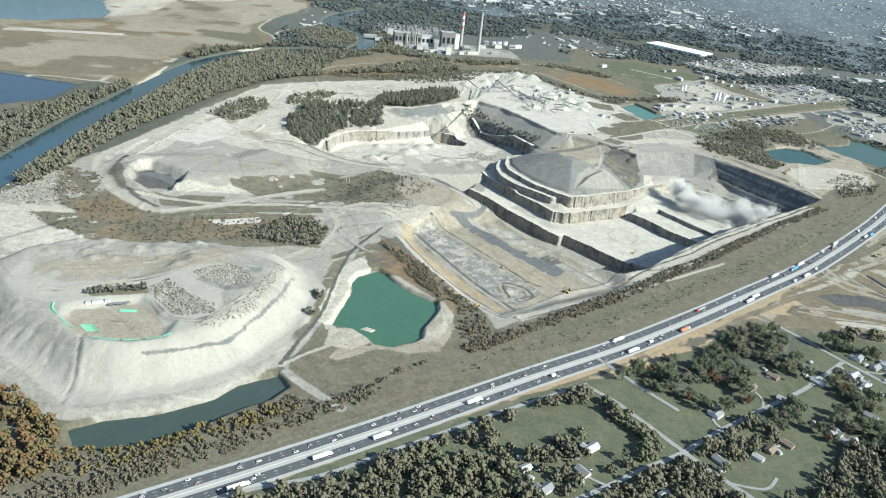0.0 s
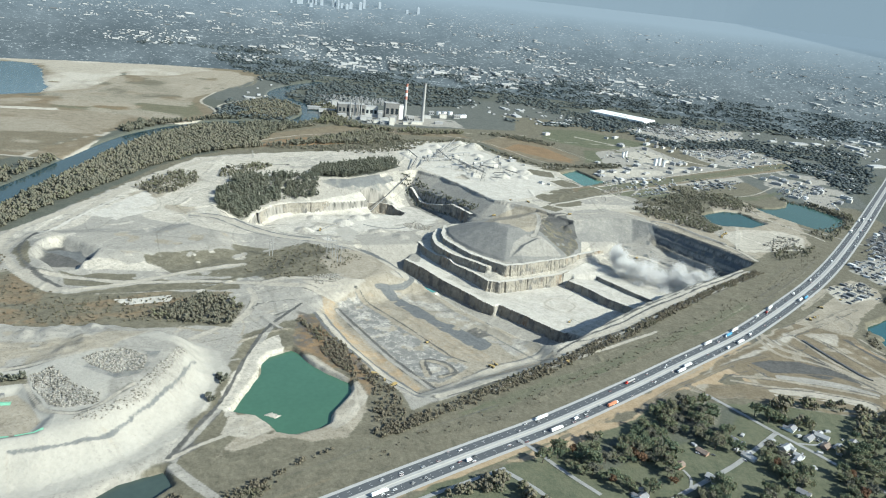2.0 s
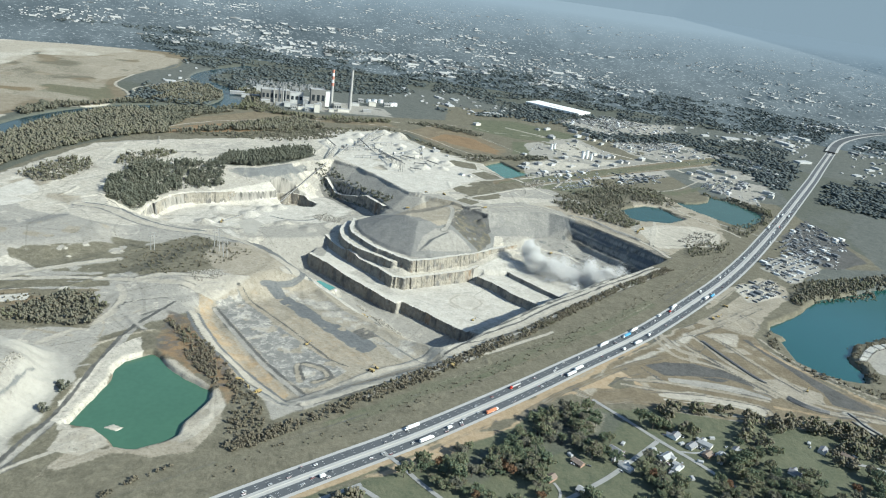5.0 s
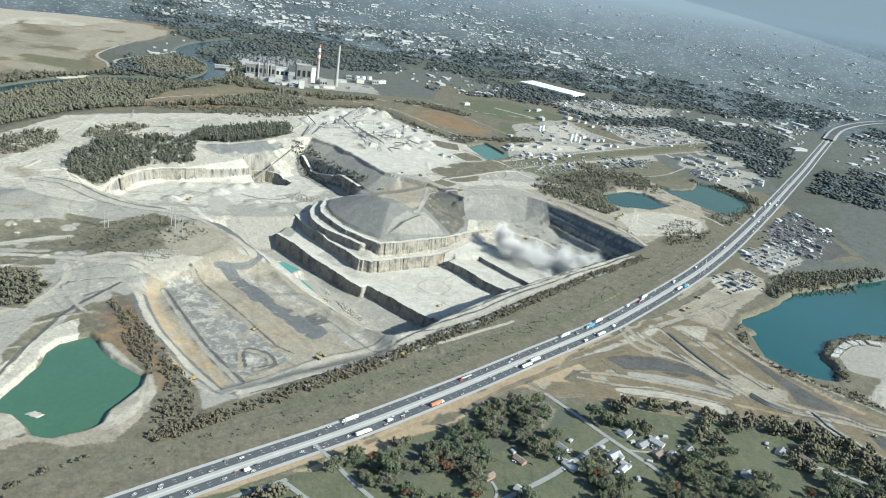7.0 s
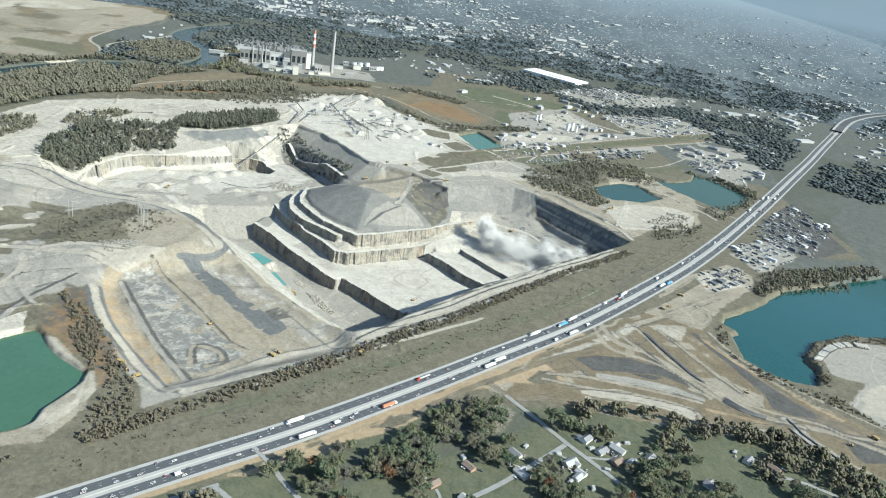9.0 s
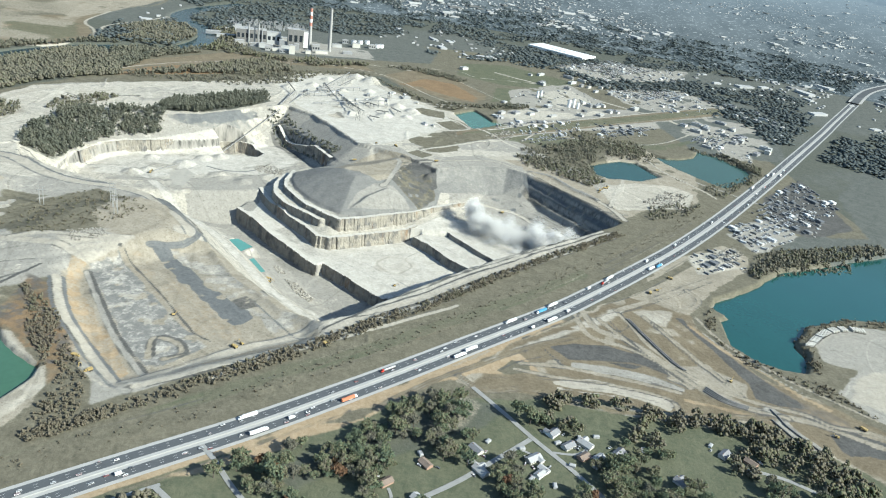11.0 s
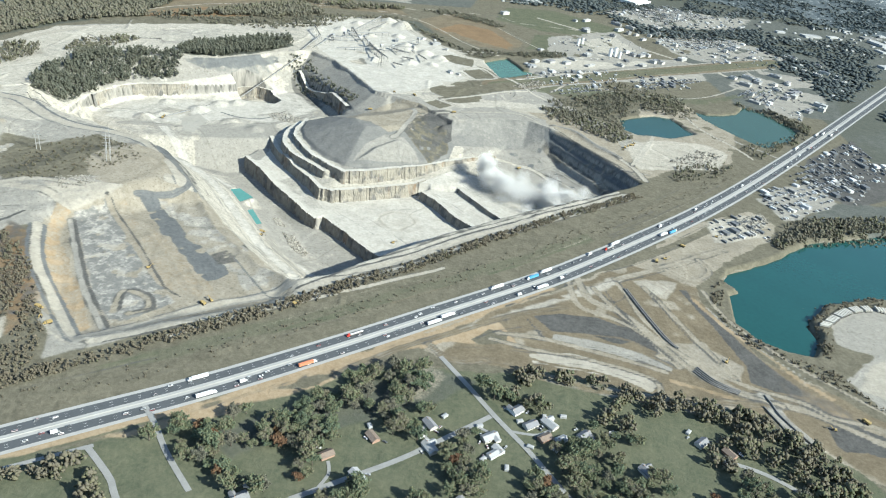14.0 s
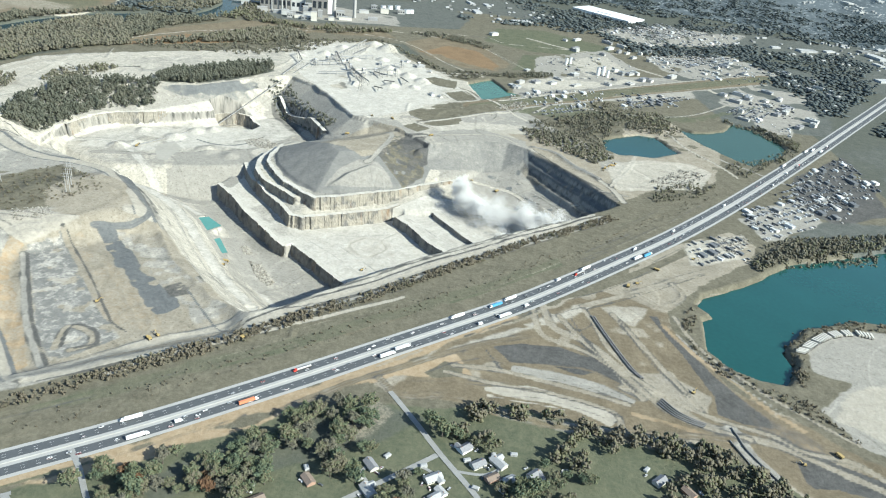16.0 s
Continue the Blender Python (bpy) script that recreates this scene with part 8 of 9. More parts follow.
settle([shed("small white garden shed with a pale roof")], [(HOUSES[n][0] + rnd.uniform(-16, 16), HOUSES[n][1] + rnd.choice((-14, 14)), rnd.uniform(0, 180)) for n in range(0, 26)])
cars_home = [car(), car(True)]
for c in cars_home:
    tagged(c, "parked family car on a driveway", group="parked cars")
settle(cars_home, [(HOUSES[n % 30][0] + rnd.choice((-9, 9)) + rnd.uniform(-3, 3), HOUSES[n % 30][1] + rnd.uniform(-9, 9), rnd.uniform(0, 360)) for n in range(46)])


def pool():
    root = tagged(new("garden_pool"), "round white-rimmed garden pool standing empty", "pool")
    def rim(bm):
        bmesh.ops.create_cone(bm, cap_ends=False, segments=28, radius1=4.2, radius2=4.2, depth=1.3)
    make("rim", rim, white_paint, root)
    make("floor", lambda bm: bmesh.ops.create_circle(bm, cap_ends=True, segments=28, radius=4.1), roofs[0], root)
    root.matrix_world = pose(666, 788, 0.6)


pool()


# ---- power station ----
def stack_(x, y, tall, r, banded, label):
    root = tagged(new("chimney_stack"), label, "chimney", "power station chimneys")
    root.matrix_world = pose(x, y, 0)
    n = 12
    for k in range(n):
        a, b = k / n, (k + 1) / n
        ra, rb = r * (1 - 0.32 * a), r * (1 - 0.32 * b)
        mat = (faded_red if banded and k >= 7 and k % 2 else concrete if not banded or k < 7 else white_paint)
        make("band" if banded and k >= 7 else "shaft", lambda bm: tube(bm, (0, 0, tall * a), (0, 0, tall * b), ra, rb, 20), mat, root)
    make("rim", lambda bm: tube(bm, (0, 0, tall), (0, 0, tall + 1.5), r * 0.72, r * 0.72, 20), dark_steel, root)


stack_(76, 2690, 131, 6.2, True, "tall chimney with red and white bands")
stack_(140, 2700, 136, 6.0, False, "tall plain grey concrete chimney")
for x, y in ((-112, 2645), (-98, 2670), (-84, 2662)):
    stack_(x, y, 64, 2.4, False, "slim steel chimney on the boiler house")


def block(name, x, y, w, d, h, turn, mat, label, roof_mat=None, bays=0):
    root = tagged(new(name), label, "building", "power station blocks")
    root.matrix_world = pose(x, y, 0, 0, 0, turn)
    make("wall", lambda bm: box(bm, -w / 2, w / 2, -d / 2, d / 2, -1, h), mat, root)
    make("roof", lambda bm: box(bm, -w / 2 - 0.4, w / 2 + 0.4, -d / 2 - 0.4, d / 2 + 0.4, h, h + 0.8), roof_mat or concrete, root)
    for k in range(bays):
        u = -w / 2 + (k + 0.5) * w / bays
        make("window", lambda bm: box(bm, u - w / bays * 0.3, u + w / bays * 0.3, -d / 2 - 0.15, -d / 2 + 0.05, h * 0.35, h * 0.7), glass, root)
    make("vent", lambda bm: box(bm, -w * 0.2, w * 0.2, -d * 0.15, d * 0.15, h + 0.8, h + 2.6, 0.3), roof_mat or steel, root)
    return root


block("boiler_house", -115, 2705, 95, 42, 40, 12, dark_steel, "dark steel-clad boiler house", bays=7)
block("turbine_hall", -45, 2715, 44, 30, 36, 12, cladding, "white turbine hall beside the boilers", bays=3)
block("scrubber_building", 28, 2700, 50, 34, 58, 12, dark_steel, "dark steel scrubber building of the plant", bays=3)
block("precipitator_block", 62, 2725, 26, 30, 50, 12, white_paint, "white precipitator block by the red-banded chimney")
for n, (x, y, w, d, h, mat) in enumerate(((-200, 2720, 60, 16, 9, cladding), (-250, 2760, 50, 18, 8, steel), (-180, 2890, 70, 22, 10, cladding), (-70, 2640, 70, 12, 9, steel), (10, 2640, 40, 12, 12, cladding), (120, 2650, 40, 14, 9, cream), (-20, 2800, 80, 20, 8, concrete), (200, 2700, 30, 14, 7, steel), (-140, 2640, 30, 16, 12, concrete), (-10, 2665, 16, 16, 24, steel), (40, 2650, 14, 14, 20, steel))):
    block("plant_building", x, y, w, d, h, 12 + n % 3, mat, "low industrial building of the power station")


def tank(x, y, r, h, label):
    root = tagged(new("storage_tank"), label, "tank", "storage tanks")
    root.matrix_world = pose(x, y, 0)
    make("shell", lambda bm: tube(bm, (0, 0, -0.5), (0, 0, h), r, r, 22), white_paint, root)
    make("roof", lambda bm: tube(bm, (0, 0, h), (0, 0, h + 1.6), r * 1.01, 0.6, 22), steel, root)


for x, y in ((206, 2900), (228, 2915), (252, 2930), (290, 2880), (304, 2890)):
    tank(x, y, 9, 12, "white cylindrical storage tank")
# switchyard: many slim masts
v, f = [], np.zeros((0, 4), int)
g = np.random.default_rng(8)
c = np.c_[-260 + 300 * g.random(420), 2960 + 150 * g.random(420), np.zeros(420)]
v, f = boxes(c, np.c_[0.8 + 5 * (g.random(420) > 0.7), 0.8 + 0 * c[:, 0], 5 + 7 * g.random(420)], np.full(420, 0.2))
soft_mesh("switchyard", v, f, steel, "grey masts and frames of a switchyard", "switchyard", True)

# slim stacks, stepped blocks and pipework round the boilers
for x, y in [(-110, 2716), (-91, 2704), (-78, 2689)]:
    root = tagged(new("slim_stack"), "slim grey steel stack of the power station", "chimney", "slim stacks")
    root.matrix_world = pose(x, y, 0)
    make("shaft", lambda bm: tube(bm, (0, 0, -1), (0, 0, 62), 2.2, 1.8, 10), steel, root)
    make("rim", lambda bm: tube(bm, (0, 0, 60), (0, 0, 62.6), 2.3, 2.3, 10), dark_steel, root)
for n, (x, y) in enumerate([(-47, 2768), (-71, 2816), (-15, 2602), (-43, 2597), (-65, 2628), (9, 2594), (34, 2587), (98, 2679), (156, 2796), (177, 2884), (219, 2835), (-228, 2843), (-185, 2832), (-151, 2802), (80, 2625), (273, 2855)]):
    block("plant_building", x, y, 14 + (n * 7) % 19, 10 + (n * 5) % 9, (26, 20, 9, 12, 14, 8)[n % 6], 12, (cladding, steel, cream, concrete)[n % 4], "stepped industrial block of the power station", bays=3 if n % 2 else 0)

# ---- warehouses, barns and yards ----
root = block("warehouse", 1035, 3305, 112, 262, 11, 48, white_paint, "long white flat-roofed warehouse", white_paint)
root = block("barn", 590, 2690, 26, 16, 8, 40, cream, "white barn in the fields", roofs[2])
rnd = random.Random(12)
YARD = [(640, 2090, 900, 2300, 10), (900, 2200, 1180, 2420, 18), (1200, 2010, 1420, 2330, 22), (1250, 2350, 1600, 2700, 32), (820, 2560, 1130, 2800, 20)]
for x0, y0, x1, y1, count in YARD:
    for n in range(count):
        x, y = rnd.uniform(x0, x1), rnd.uniform(y0, y1)
        if off_line(np.array([x]), np.array([y]), highway_line)[0] < 55 or inside_by(np.array([x]), np.array([y]), WATERS["east_pond"][1])[0] > -15 or off_line(np.array([x]), np.array([y]), LEVEE)[0] < 55:
            continue
        w = rnd.uniform(10, 34)
        block("yard_building", x, y, w, rnd.uniform(8, 16), rnd.uniform(4, 8), 47 + rnd.choice((0, 90)), rnd.choice((cladding, steel, cream, concrete)), "low works building in a roadside yard", rnd.choice((cladding, steel, concrete, roofs[0])))
# vehicles and trailers in rows
g = np.random.default_rng(9)
rows_ = []
for x0, y0, ux, uy, n, m_ in ((1165, 1500, 0.78, 0.62, 26, 7), (1040, 1400, 0.7, 0.7, 18, 5), (1180, 2560, 0.7, 0.7, 50, 9), (1150, 2920, 0.7, 0.7, 60, 12), (930, 2060, 0.8, 0.6, 40, 2), (700, 1895, 0.8, 0.6, 30, 2), (1230, 2060, 0.6, 0.8, 20, 5), (1480, 1300, 0.7, 0.7, 40, 9), (1700, 1600, 0.7, 0.7, 60, 12)):
    for i in range(n):
        for j in range(m_):
            if g.random() < 0.72:
                rows_.append((x0 + ux * i * 5.5 - uy * j * 17 + g.normal(0, 0.5), y0 + uy * i * 5.5 + ux * j * 17 + g.normal(0, 0.5), math.atan2(ux, -uy)))
rows_ = np.array(rows_)
keep = off_line(rows_[:, 0], rows_[:, 1], highway_line) > 32
rows_ = rows_[keep]
z = height(rows_[:, 0], rows_[:, 1])
v, f = boxes(np.c_[rows_[:, :2], z], np.c_[4.5 + 7 * (g.random(len(z)) > 0.7), np.full(len(z), 2.2), 1.5 + 1.3 * g.random(len(z))], rows_[:, 2])
soft_mesh("parked_vehicles", v, f, far_roof, "rows of parked cars and trailers in far yards", "vehicles", True)


def yard_clutter(poly, count, seed, turn, label):
    """Rows of parked vehicles, containers and small sheds in a yard."""
    g = np.random.default_rng(seed)
    p = np.array(poly, float)
    c, s = math.cos(turn), math.sin(turn)
    q = inside_points(poly, count * 3, seed)
    u, w = q[:, 0] * c + q[:, 1] * s, -q[:, 0] * s + q[:, 1] * c
    u, w = np.round(u / 4.2) * 4.2, np.round(w / 17) * 17 + g.normal(0, 0.5, len(u))
    _, first = np.unique(np.round(np.stack([u, w], 1)), axis=0, return_index=True)
    first = g.permutation(first)[:count]
    q = np.stack([u[first] * c - w[first] * s, u[first] * s + w[first] * c], 1)
    kind = g.random(len(q))
    size = np.where(kind[:, None] < 0.7, (2.0, 4.8, 1.6), np.where(kind[:, None] < 0.93, (2.6, 11, 3.0), (9, 14, 4.5)))
    v, f = boxes(np.c_[q, height(q[:, 0], q[:, 1])], size * (0.85 + 0.3 * g.random((len(q), 1))), np.full(len(q), turn) + g.normal(0, 0.05, len(q)))
    soft_mesh("yard_vehicles", v, f, yard_tones, label, "vehicles", True)


yard_tones = tones("yard_clutter_paint", [(0.06, 0.065, 0.07), (0.65, 0.65, 0.63), (0.22, 0.23, 0.24), (0.75, 0.75, 0.73), (0.40, 0.38, 0.34), (0.14, 0.145, 0.15)], 0.5, 2.0)
yard_clutter([(946, 2998), (1233, 3212), (1562, 3223), (1401, 2956), (1054, 2797)], 260, 400, 0.3, "rows of white mobile homes and trailers")
yard_clutter([(1067, 2662), (1377, 2803), (1481, 2607), (1251, 2355), (1084, 2475)], 170, 401, 0.62, "sheds and parked vehicles in a works yard")
yard_clutter([(607, 1998), (756, 2162), (886, 2149), (851, 1998), (685, 1921)], 110, 402, 0.3, "parked trucks and trailers in a yard")
yard_clutter([(1030, 1468), (1153, 1557), (1170, 1466), (1031, 1349)], 120, 403, 0.62, "parked machines and trucks in a gravel yard")
yard_clutter([(1199, 1683), (1358, 1844), (1369, 1685), (1202, 1472), (1151, 1524)], 200, 404, 0.3, "rows of parked trucks on dark asphalt")
yard_clutter([(904, 1321), (999, 1366), (989, 1289), (895, 1248)], 60, 405, 0.62, "stacked pipes and machines on a gravel lot")
yard_clutter([(713, 2442), (939, 2648), (1013, 2457), (918, 2267), (702, 2240)], 70, 406, 0.3, "sheds and plant among stone heaps")
yard_clutter([(900, 2140), (1055, 2189), (1051, 2103), (894, 2008)], 90, 407, 0.62, "rows of parked trailers along a road")
yard_clutter([(1272, 2267), (1394, 2221), (1281, 1945), (1217, 1995)], 70, 408, 0.3, "sheds and vehicles beside the pond")

# ---- the tip's yard: huts, green sheeting, rubble ----
def rubble(name, poly, count, low, high, mat, label, seed):
    """Broken stone, block by block, in one mesh."""
    g = np.random.default_rng(seed)
    p = inside_points(poly, count, seed)
    r = low + (high - low) * g.random(count) ** 2.2
    v, f = blobs(np.c_[p, height(p[:, 0], p[:, 1]) + r * 0.35], r, g, 0.7)
    return soft_mesh(name, v, f, mat, label, "rubble")


stone = tones("broken_limestone", [(0.11, 0.102, 0.085), (0.20, 0.186, 0.158), (0.34, 0.32, 0.275)], 0.9, 2.0, 0.1)
rubble("rubble", [(-300, 747), (-283, 764), (-249, 735), (-217, 720), (-213, 706), (-241, 692), (-260, 698), (-287, 727)], 1500, 0.4, 1.6, stone, "field of pale broken concrete and stone", 301)
rubble("rubble", [(-261, 784), (-253, 800), (-225, 815), (-195, 800), (-190, 770), (-216, 756), (-246, 770)], 1400, 0.4, 1.6, stone, "field of pale broken concrete and stone", 302)
rubble("rubble", [(-170, 830), (-158, 835), (-176, 720), (-205, 680), (-230, 672), (-225, 680), (-190, 720)], 500, 0.5, 1.8, stone, "line of boulders along the tip's edge", 303)
rubble("rubble", [(225, 1267), (242, 1268), (277, 1225), (271, 1203), (251, 1219)], 520, 0.7, 2.4, stone, "heap of blasted rock on the pit floor", 304)
rubble("rubble", [(197, 1311), (207, 1321), (225, 1294), (211, 1286)], 220, 0.6, 1.9, stone, "heap of blasted rock on the pit floor", 305)
rubble("rubble", [(-640, 1080), (-590, 1160), (-560, 1120), (-520, 1060), (-560, 1010), (-640, 1020)], 900, 0.6, 2.2, stone, "scattered broken stone by the western road", 306)
rubble("rubble", [(90, 1690), (120, 1720), (160, 1690), (150, 1660), (110, 1660)], 500, 0.6, 2.0, stone, "tipped rock beside the haul road", 307)
rubble("rubble", [(-60, 1140), (-20, 1160), (0, 1140), (-40, 1115)], 260, 0.6, 1.8, stone, "scattered broken stone by the knoll", 308)
rubble("rubble", [(590, 1895), (640, 1960), (680, 1960), (650, 1890)], 260, 1.0, 3.0, stone, "scrap and stone heaps in a yard", 309)
rubble("rubble", [(880, 1560), (960, 1650), (1010, 1640), (960, 1560)], 420, 0.8, 2.6, stone, "rough spoil beside the pond", 310)
rubble("rubble", [(940, 1330), (1000, 1380), (1010, 1345), (960, 1290)], 300, 0.7, 2.2, stone, "broken paving heaped by the lake", 311)


def on_ground(x, y, lift=0.0):
    return float(height(np.array(float(x)), np.array(float(y)))) + lift


def hut(open_frame):
    root = tagged(new("hut"), "row hut with a dark open canopy frame" if open_frame else "white prefabricated hut on the tip", "hut", "huts")
    if open_frame:
        for x in (-2, 2):
            for y in (-1.6, 1.6):
                make("post", lambda bm: box(bm, x - 0.12, x + 0.12, y - 0.12, y + 0.12, -0.3, 3.4), dark_steel, root)
        make("canopy", lambda bm: box(bm, -2.3, 2.3, -1.9, 1.9, 3.4, 3.9, 0.2), dark_steel, root)
    else:
        make("wall", lambda bm: box(bm, -2.6, 2.6, -1.6, 1.6, -0.3, 2.9), white_paint, root)
        make("roof", lambda bm: box(bm, -2.8, 2.8, -1.8, 1.8, 2.9, 3.3, 0.3), roofs[2], root)
        make("door", lambda bm: box(bm, -0.45, 0.45, -1.66, -1.6, 0, 2.0), steel, root)
    return root


plain, frame_hut = hut(False), hut(True)
for ob, spots in ((plain, [(-349, 701), (-343, 704), (-338, 707), (-332, 710)]), (frame_hut, [(-326, 704), (-322, 706), (-318, 707), (-314, 709), (-310, 711)])):
    for n, (x, y) in enumerate(spots):
        m = pose(x, y, on_ground(x, y), 0, 0, 22)
        if n:
            copy_thing(ob, m)
        else:
            ob.matrix_world = m


def sheeting(line, wide, label):
    """A long low berm under green sheeting."""
    c = resample(curve(line), 3)
    a, fa = strip(c, wide / 2, 0.4, 0.25)
    b, fb = strip(c, -0.4, -wide / 2, 0.25)
    n = len(c)
    v = np.concatenate([a, b])
    v[n:3 * n, 2] += 1.0
    f = fa + [tuple(k + 2 * n for k in q) for q in fb] + [(n + k, 2 * n + k, 2 * n + k + 1, n + k + 1) for k in range(n - 1)]
    tagged(from_arrays("green_sheeting", v, f, mint), label, "sheeting", "green sheeting")


sheeting([(-382, 692), (-377, 679), (-366, 669)], 3.5, "pale green sheeting over a low berm")
sheeting([(-362, 665), (-352, 658), (-344, 652)], 2.5, "pale green sheeting over a low berm")
sheeting([(-318, 640), (-304, 639), (-290, 641)], 5, "pale green sheeting over a low berm")
sheeting([(-288, 641), (-277, 643), (-268, 645)], 5, "pale green sheeting over a low berm")
sheeting([(-266, 646), (-254, 651), (-242, 657)], 4, "pale green sheeting over a low berm")
sheeting([(-314, 698), (-305, 699), (-296, 701)], 7, "pale green sheeting beside the huts")
for k in range(5):
    sheeting([(-340 + 2.6 * k, 660 - 2.2 * k), (-330 + 2.6 * k, 663 - 2.4 * k), (-323 + 2.2 * k, 661 - 3.0 * k)], 1.4, "strip of dark green sheeting in the yard")
make("pipe", lambda bm: tube(bm, (-313, 675, on_ground(-313, 675, 0.6)), (-296, 676, on_ground(-296, 676, 0.6)), 0.5, 0.5, 10), dark_steel, None)
tagged(bpy.data.objects["pipe"], "dark steel pipe lying in the yard", "pipe")
wood("yard_trees", np.array([(-356 + 6 * k, 719 + 2.3 * k) for k in range(10)] + [(-353 + 6 * k, 724 + 2.2 * k) for k in range(9)]), 7, 7, 14, leaf_dark, "row of dark trees behind the huts", 320)
wood("slope_bushes", np.array([(-117, 815), (-112, 820), (-121, 822), (-114, 812), (-118, 770), (-121, 775), (-114, 772)]), 7, 8, 24, leaf_dark, "dark bushes on the tip's flank", 321)

# ---- conveyors and screens of the stone plant ----
def conveyor(a, b, label="long steel conveyor on trestles", wide=1.6):
    root = tagged(new("conveyor"), label, "conveyor", "conveyors")
    a, b = Vector(a), Vector(b)
    d = b - a
    flat = Vector((d.x, d.y, 0))
    q = d.to_track_quat("X", "Z")
    root.matrix_world = Matrix.Translation(a) @ q.to_matrix().to_4x4()
    n = d.length
    make("belt", lambda bm: box(bm, 0, n, -wide / 2, wide / 2, 0.5, 0.75), rubber, root)
    for s in (-1, 1):
        make("girder", lambda bm: box(bm, 0, n, s * wide / 2 - 0.12, s * wide / 2 + 0.12, -0.4, 1.3), steel if s < 0 else dark_steel, root)
    legs = max(2, int(n / 18))
    inv = root.matrix_world.inverted()
    for k in range(1, legs + 1):
        p = a + d * (k / legs)
        g = on_ground(p.x, p.y)
        if p.z - g > 1.5:
            side = Vector((-flat.y, flat.x, 0)).normalized()
            for s in (-1, 1):
                make("leg", lambda bm: tube(bm, inv @ Vector((*(p + side * s * (1.0 + (p.z - g) * 0.12)).xy, g - 0.5)), inv @ (p + side * s * 0.7), 0.3, 0.25, 5), dark_steel, root)
    return root


def lifted(x, y, h):
    return (x, y, on_ground(x, y) + h)


conveyor(lifted(-87, 1596, 2), lifted(8, 1770, 3), "long conveyor climbing out of the pit")
conveyor(lifted(8, 1770, 3), lifted(97, 1934, 6), "long conveyor climbing out of the pit")
conveyor(lifted(97, 1934, 6), lifted(150, 2075, 14), "long conveyor climbing to the stone plant")
for a, b in (((170, 2119, 8), (236, 2328, 20)), ((100, 1953, 3), (120, 2071, 12)), ((176, 2142, 9), (274, 2202, 10)), ((172, 2005, 4), (275, 2035, 12)), ((223, 2124, 6), (291, 1930, 22)), ((293, 2100, 4), (355, 2148, 14)),
             ((275, 2035, 14), (350, 2062, 16)), ((240, 2060, 4), (300, 1960, 10)), ((150, 2075, 12), (215, 2110, 6)), ((330, 2025, 12), (300, 2070, 5)), ((215, 2100, 5), (180, 2190, 14)), ((360, 1969, 10), (330, 2010, 3)), ((390, 1985, 11), (365, 2050, 4)), ((120, 2071, 10), (90, 2140, 12)), ((255, 2292, 14), (220, 2230, 4)), ((340, 1910, 12), (315, 1950, 3))):
    conveyor(lifted(*a), lifted(*b))


def screen_house(x, y, h, turn):
    root = tagged(new("screen_tower"), "steel screening tower of the stone plant", "tower", "screening towers")
    root.matrix_world = pose(x, y, on_ground(x, y), 0, 0, turn)
    for sx in (-3, 3):
        for sy in (-3, 3):
            make("leg", lambda bm: tube(bm, (sx * 1.2, sy * 1.2, -0.5), (sx, sy, h), 0.35, 0.3, 6), dark_steel, root)
    for z in (h * 0.4, h * 0.72):
        make("deck", lambda bm: box(bm, -3.6, 3.6, -3.6, 3.6, z, z + 0.4), steel, root)
    make("hopper", lambda bm: box(bm, -3, 3, -3, 3, h * 0.72, h, 0.0), concrete, root)
    make("roof", lambda bm: box(bm, -3.5, 3.5, -3.5, 3.5, h, h + 1.2, 0.8), steel, root)


for x, y, h in ((150, 2078, 16), (170, 2125, 14), (222, 2120, 14), (276, 2036, 18), (356, 2150, 18), (350, 2062, 20), (240, 2062, 12), (396, 2190, 9), (180, 2192, 12), (300, 2072, 12)):
    screen_house(x, y, h, 20 + (x * 7) % 60)
mast_ = tagged(new("derrick"), "tall splayed steel derrick over a stockpile", "derrick")
mast_.matrix_world = pose(289, 1915, on_ground(289, 1915))
for x, y in ((-5, -5), (5, -5), (0, 6)):
    make("leg", lambda bm: tube(bm, (x, y, -0.5), (x * 0.15, y * 0.15, 34), 0.5, 0.35, 6), dark_steel, mast_)
for z in (9, 18, 27):
    make("brace", lambda bm: box(bm, -5 + z * 0.13, 5 - z * 0.13, -0.3, 0.3, z, z + 0.5), dark_steel, mast_)
for n, (x, y, w, d, h) in enumerate(((400, 2180, 24, 12, 6), (364, 2215, 14, 9, 5), (430, 2140, 12, 8, 4), (300, 2160, 16, 8, 6), (450, 1943, 14, 7, 5), (469, 1935, 10, 6, 4), (140, 2110, 10, 8, 6), (205, 2150, 12, 7, 5))):
    block("plant_shed", x, y, w, d, h, 35 + 20 * n, (steel, white_paint, cream)[n % 3], "dusty steel shed of the stone plant")
# batching plant beyond the process pond
for x, y, r, h in ((880, 2330, 5, 22), (895, 2338, 5, 24), (905, 2322, 4, 18), (800, 2420, 4, 16), (812, 2428, 4, 18)):
    tank(x, y, r, h, "pale concrete batching silo in a yard")


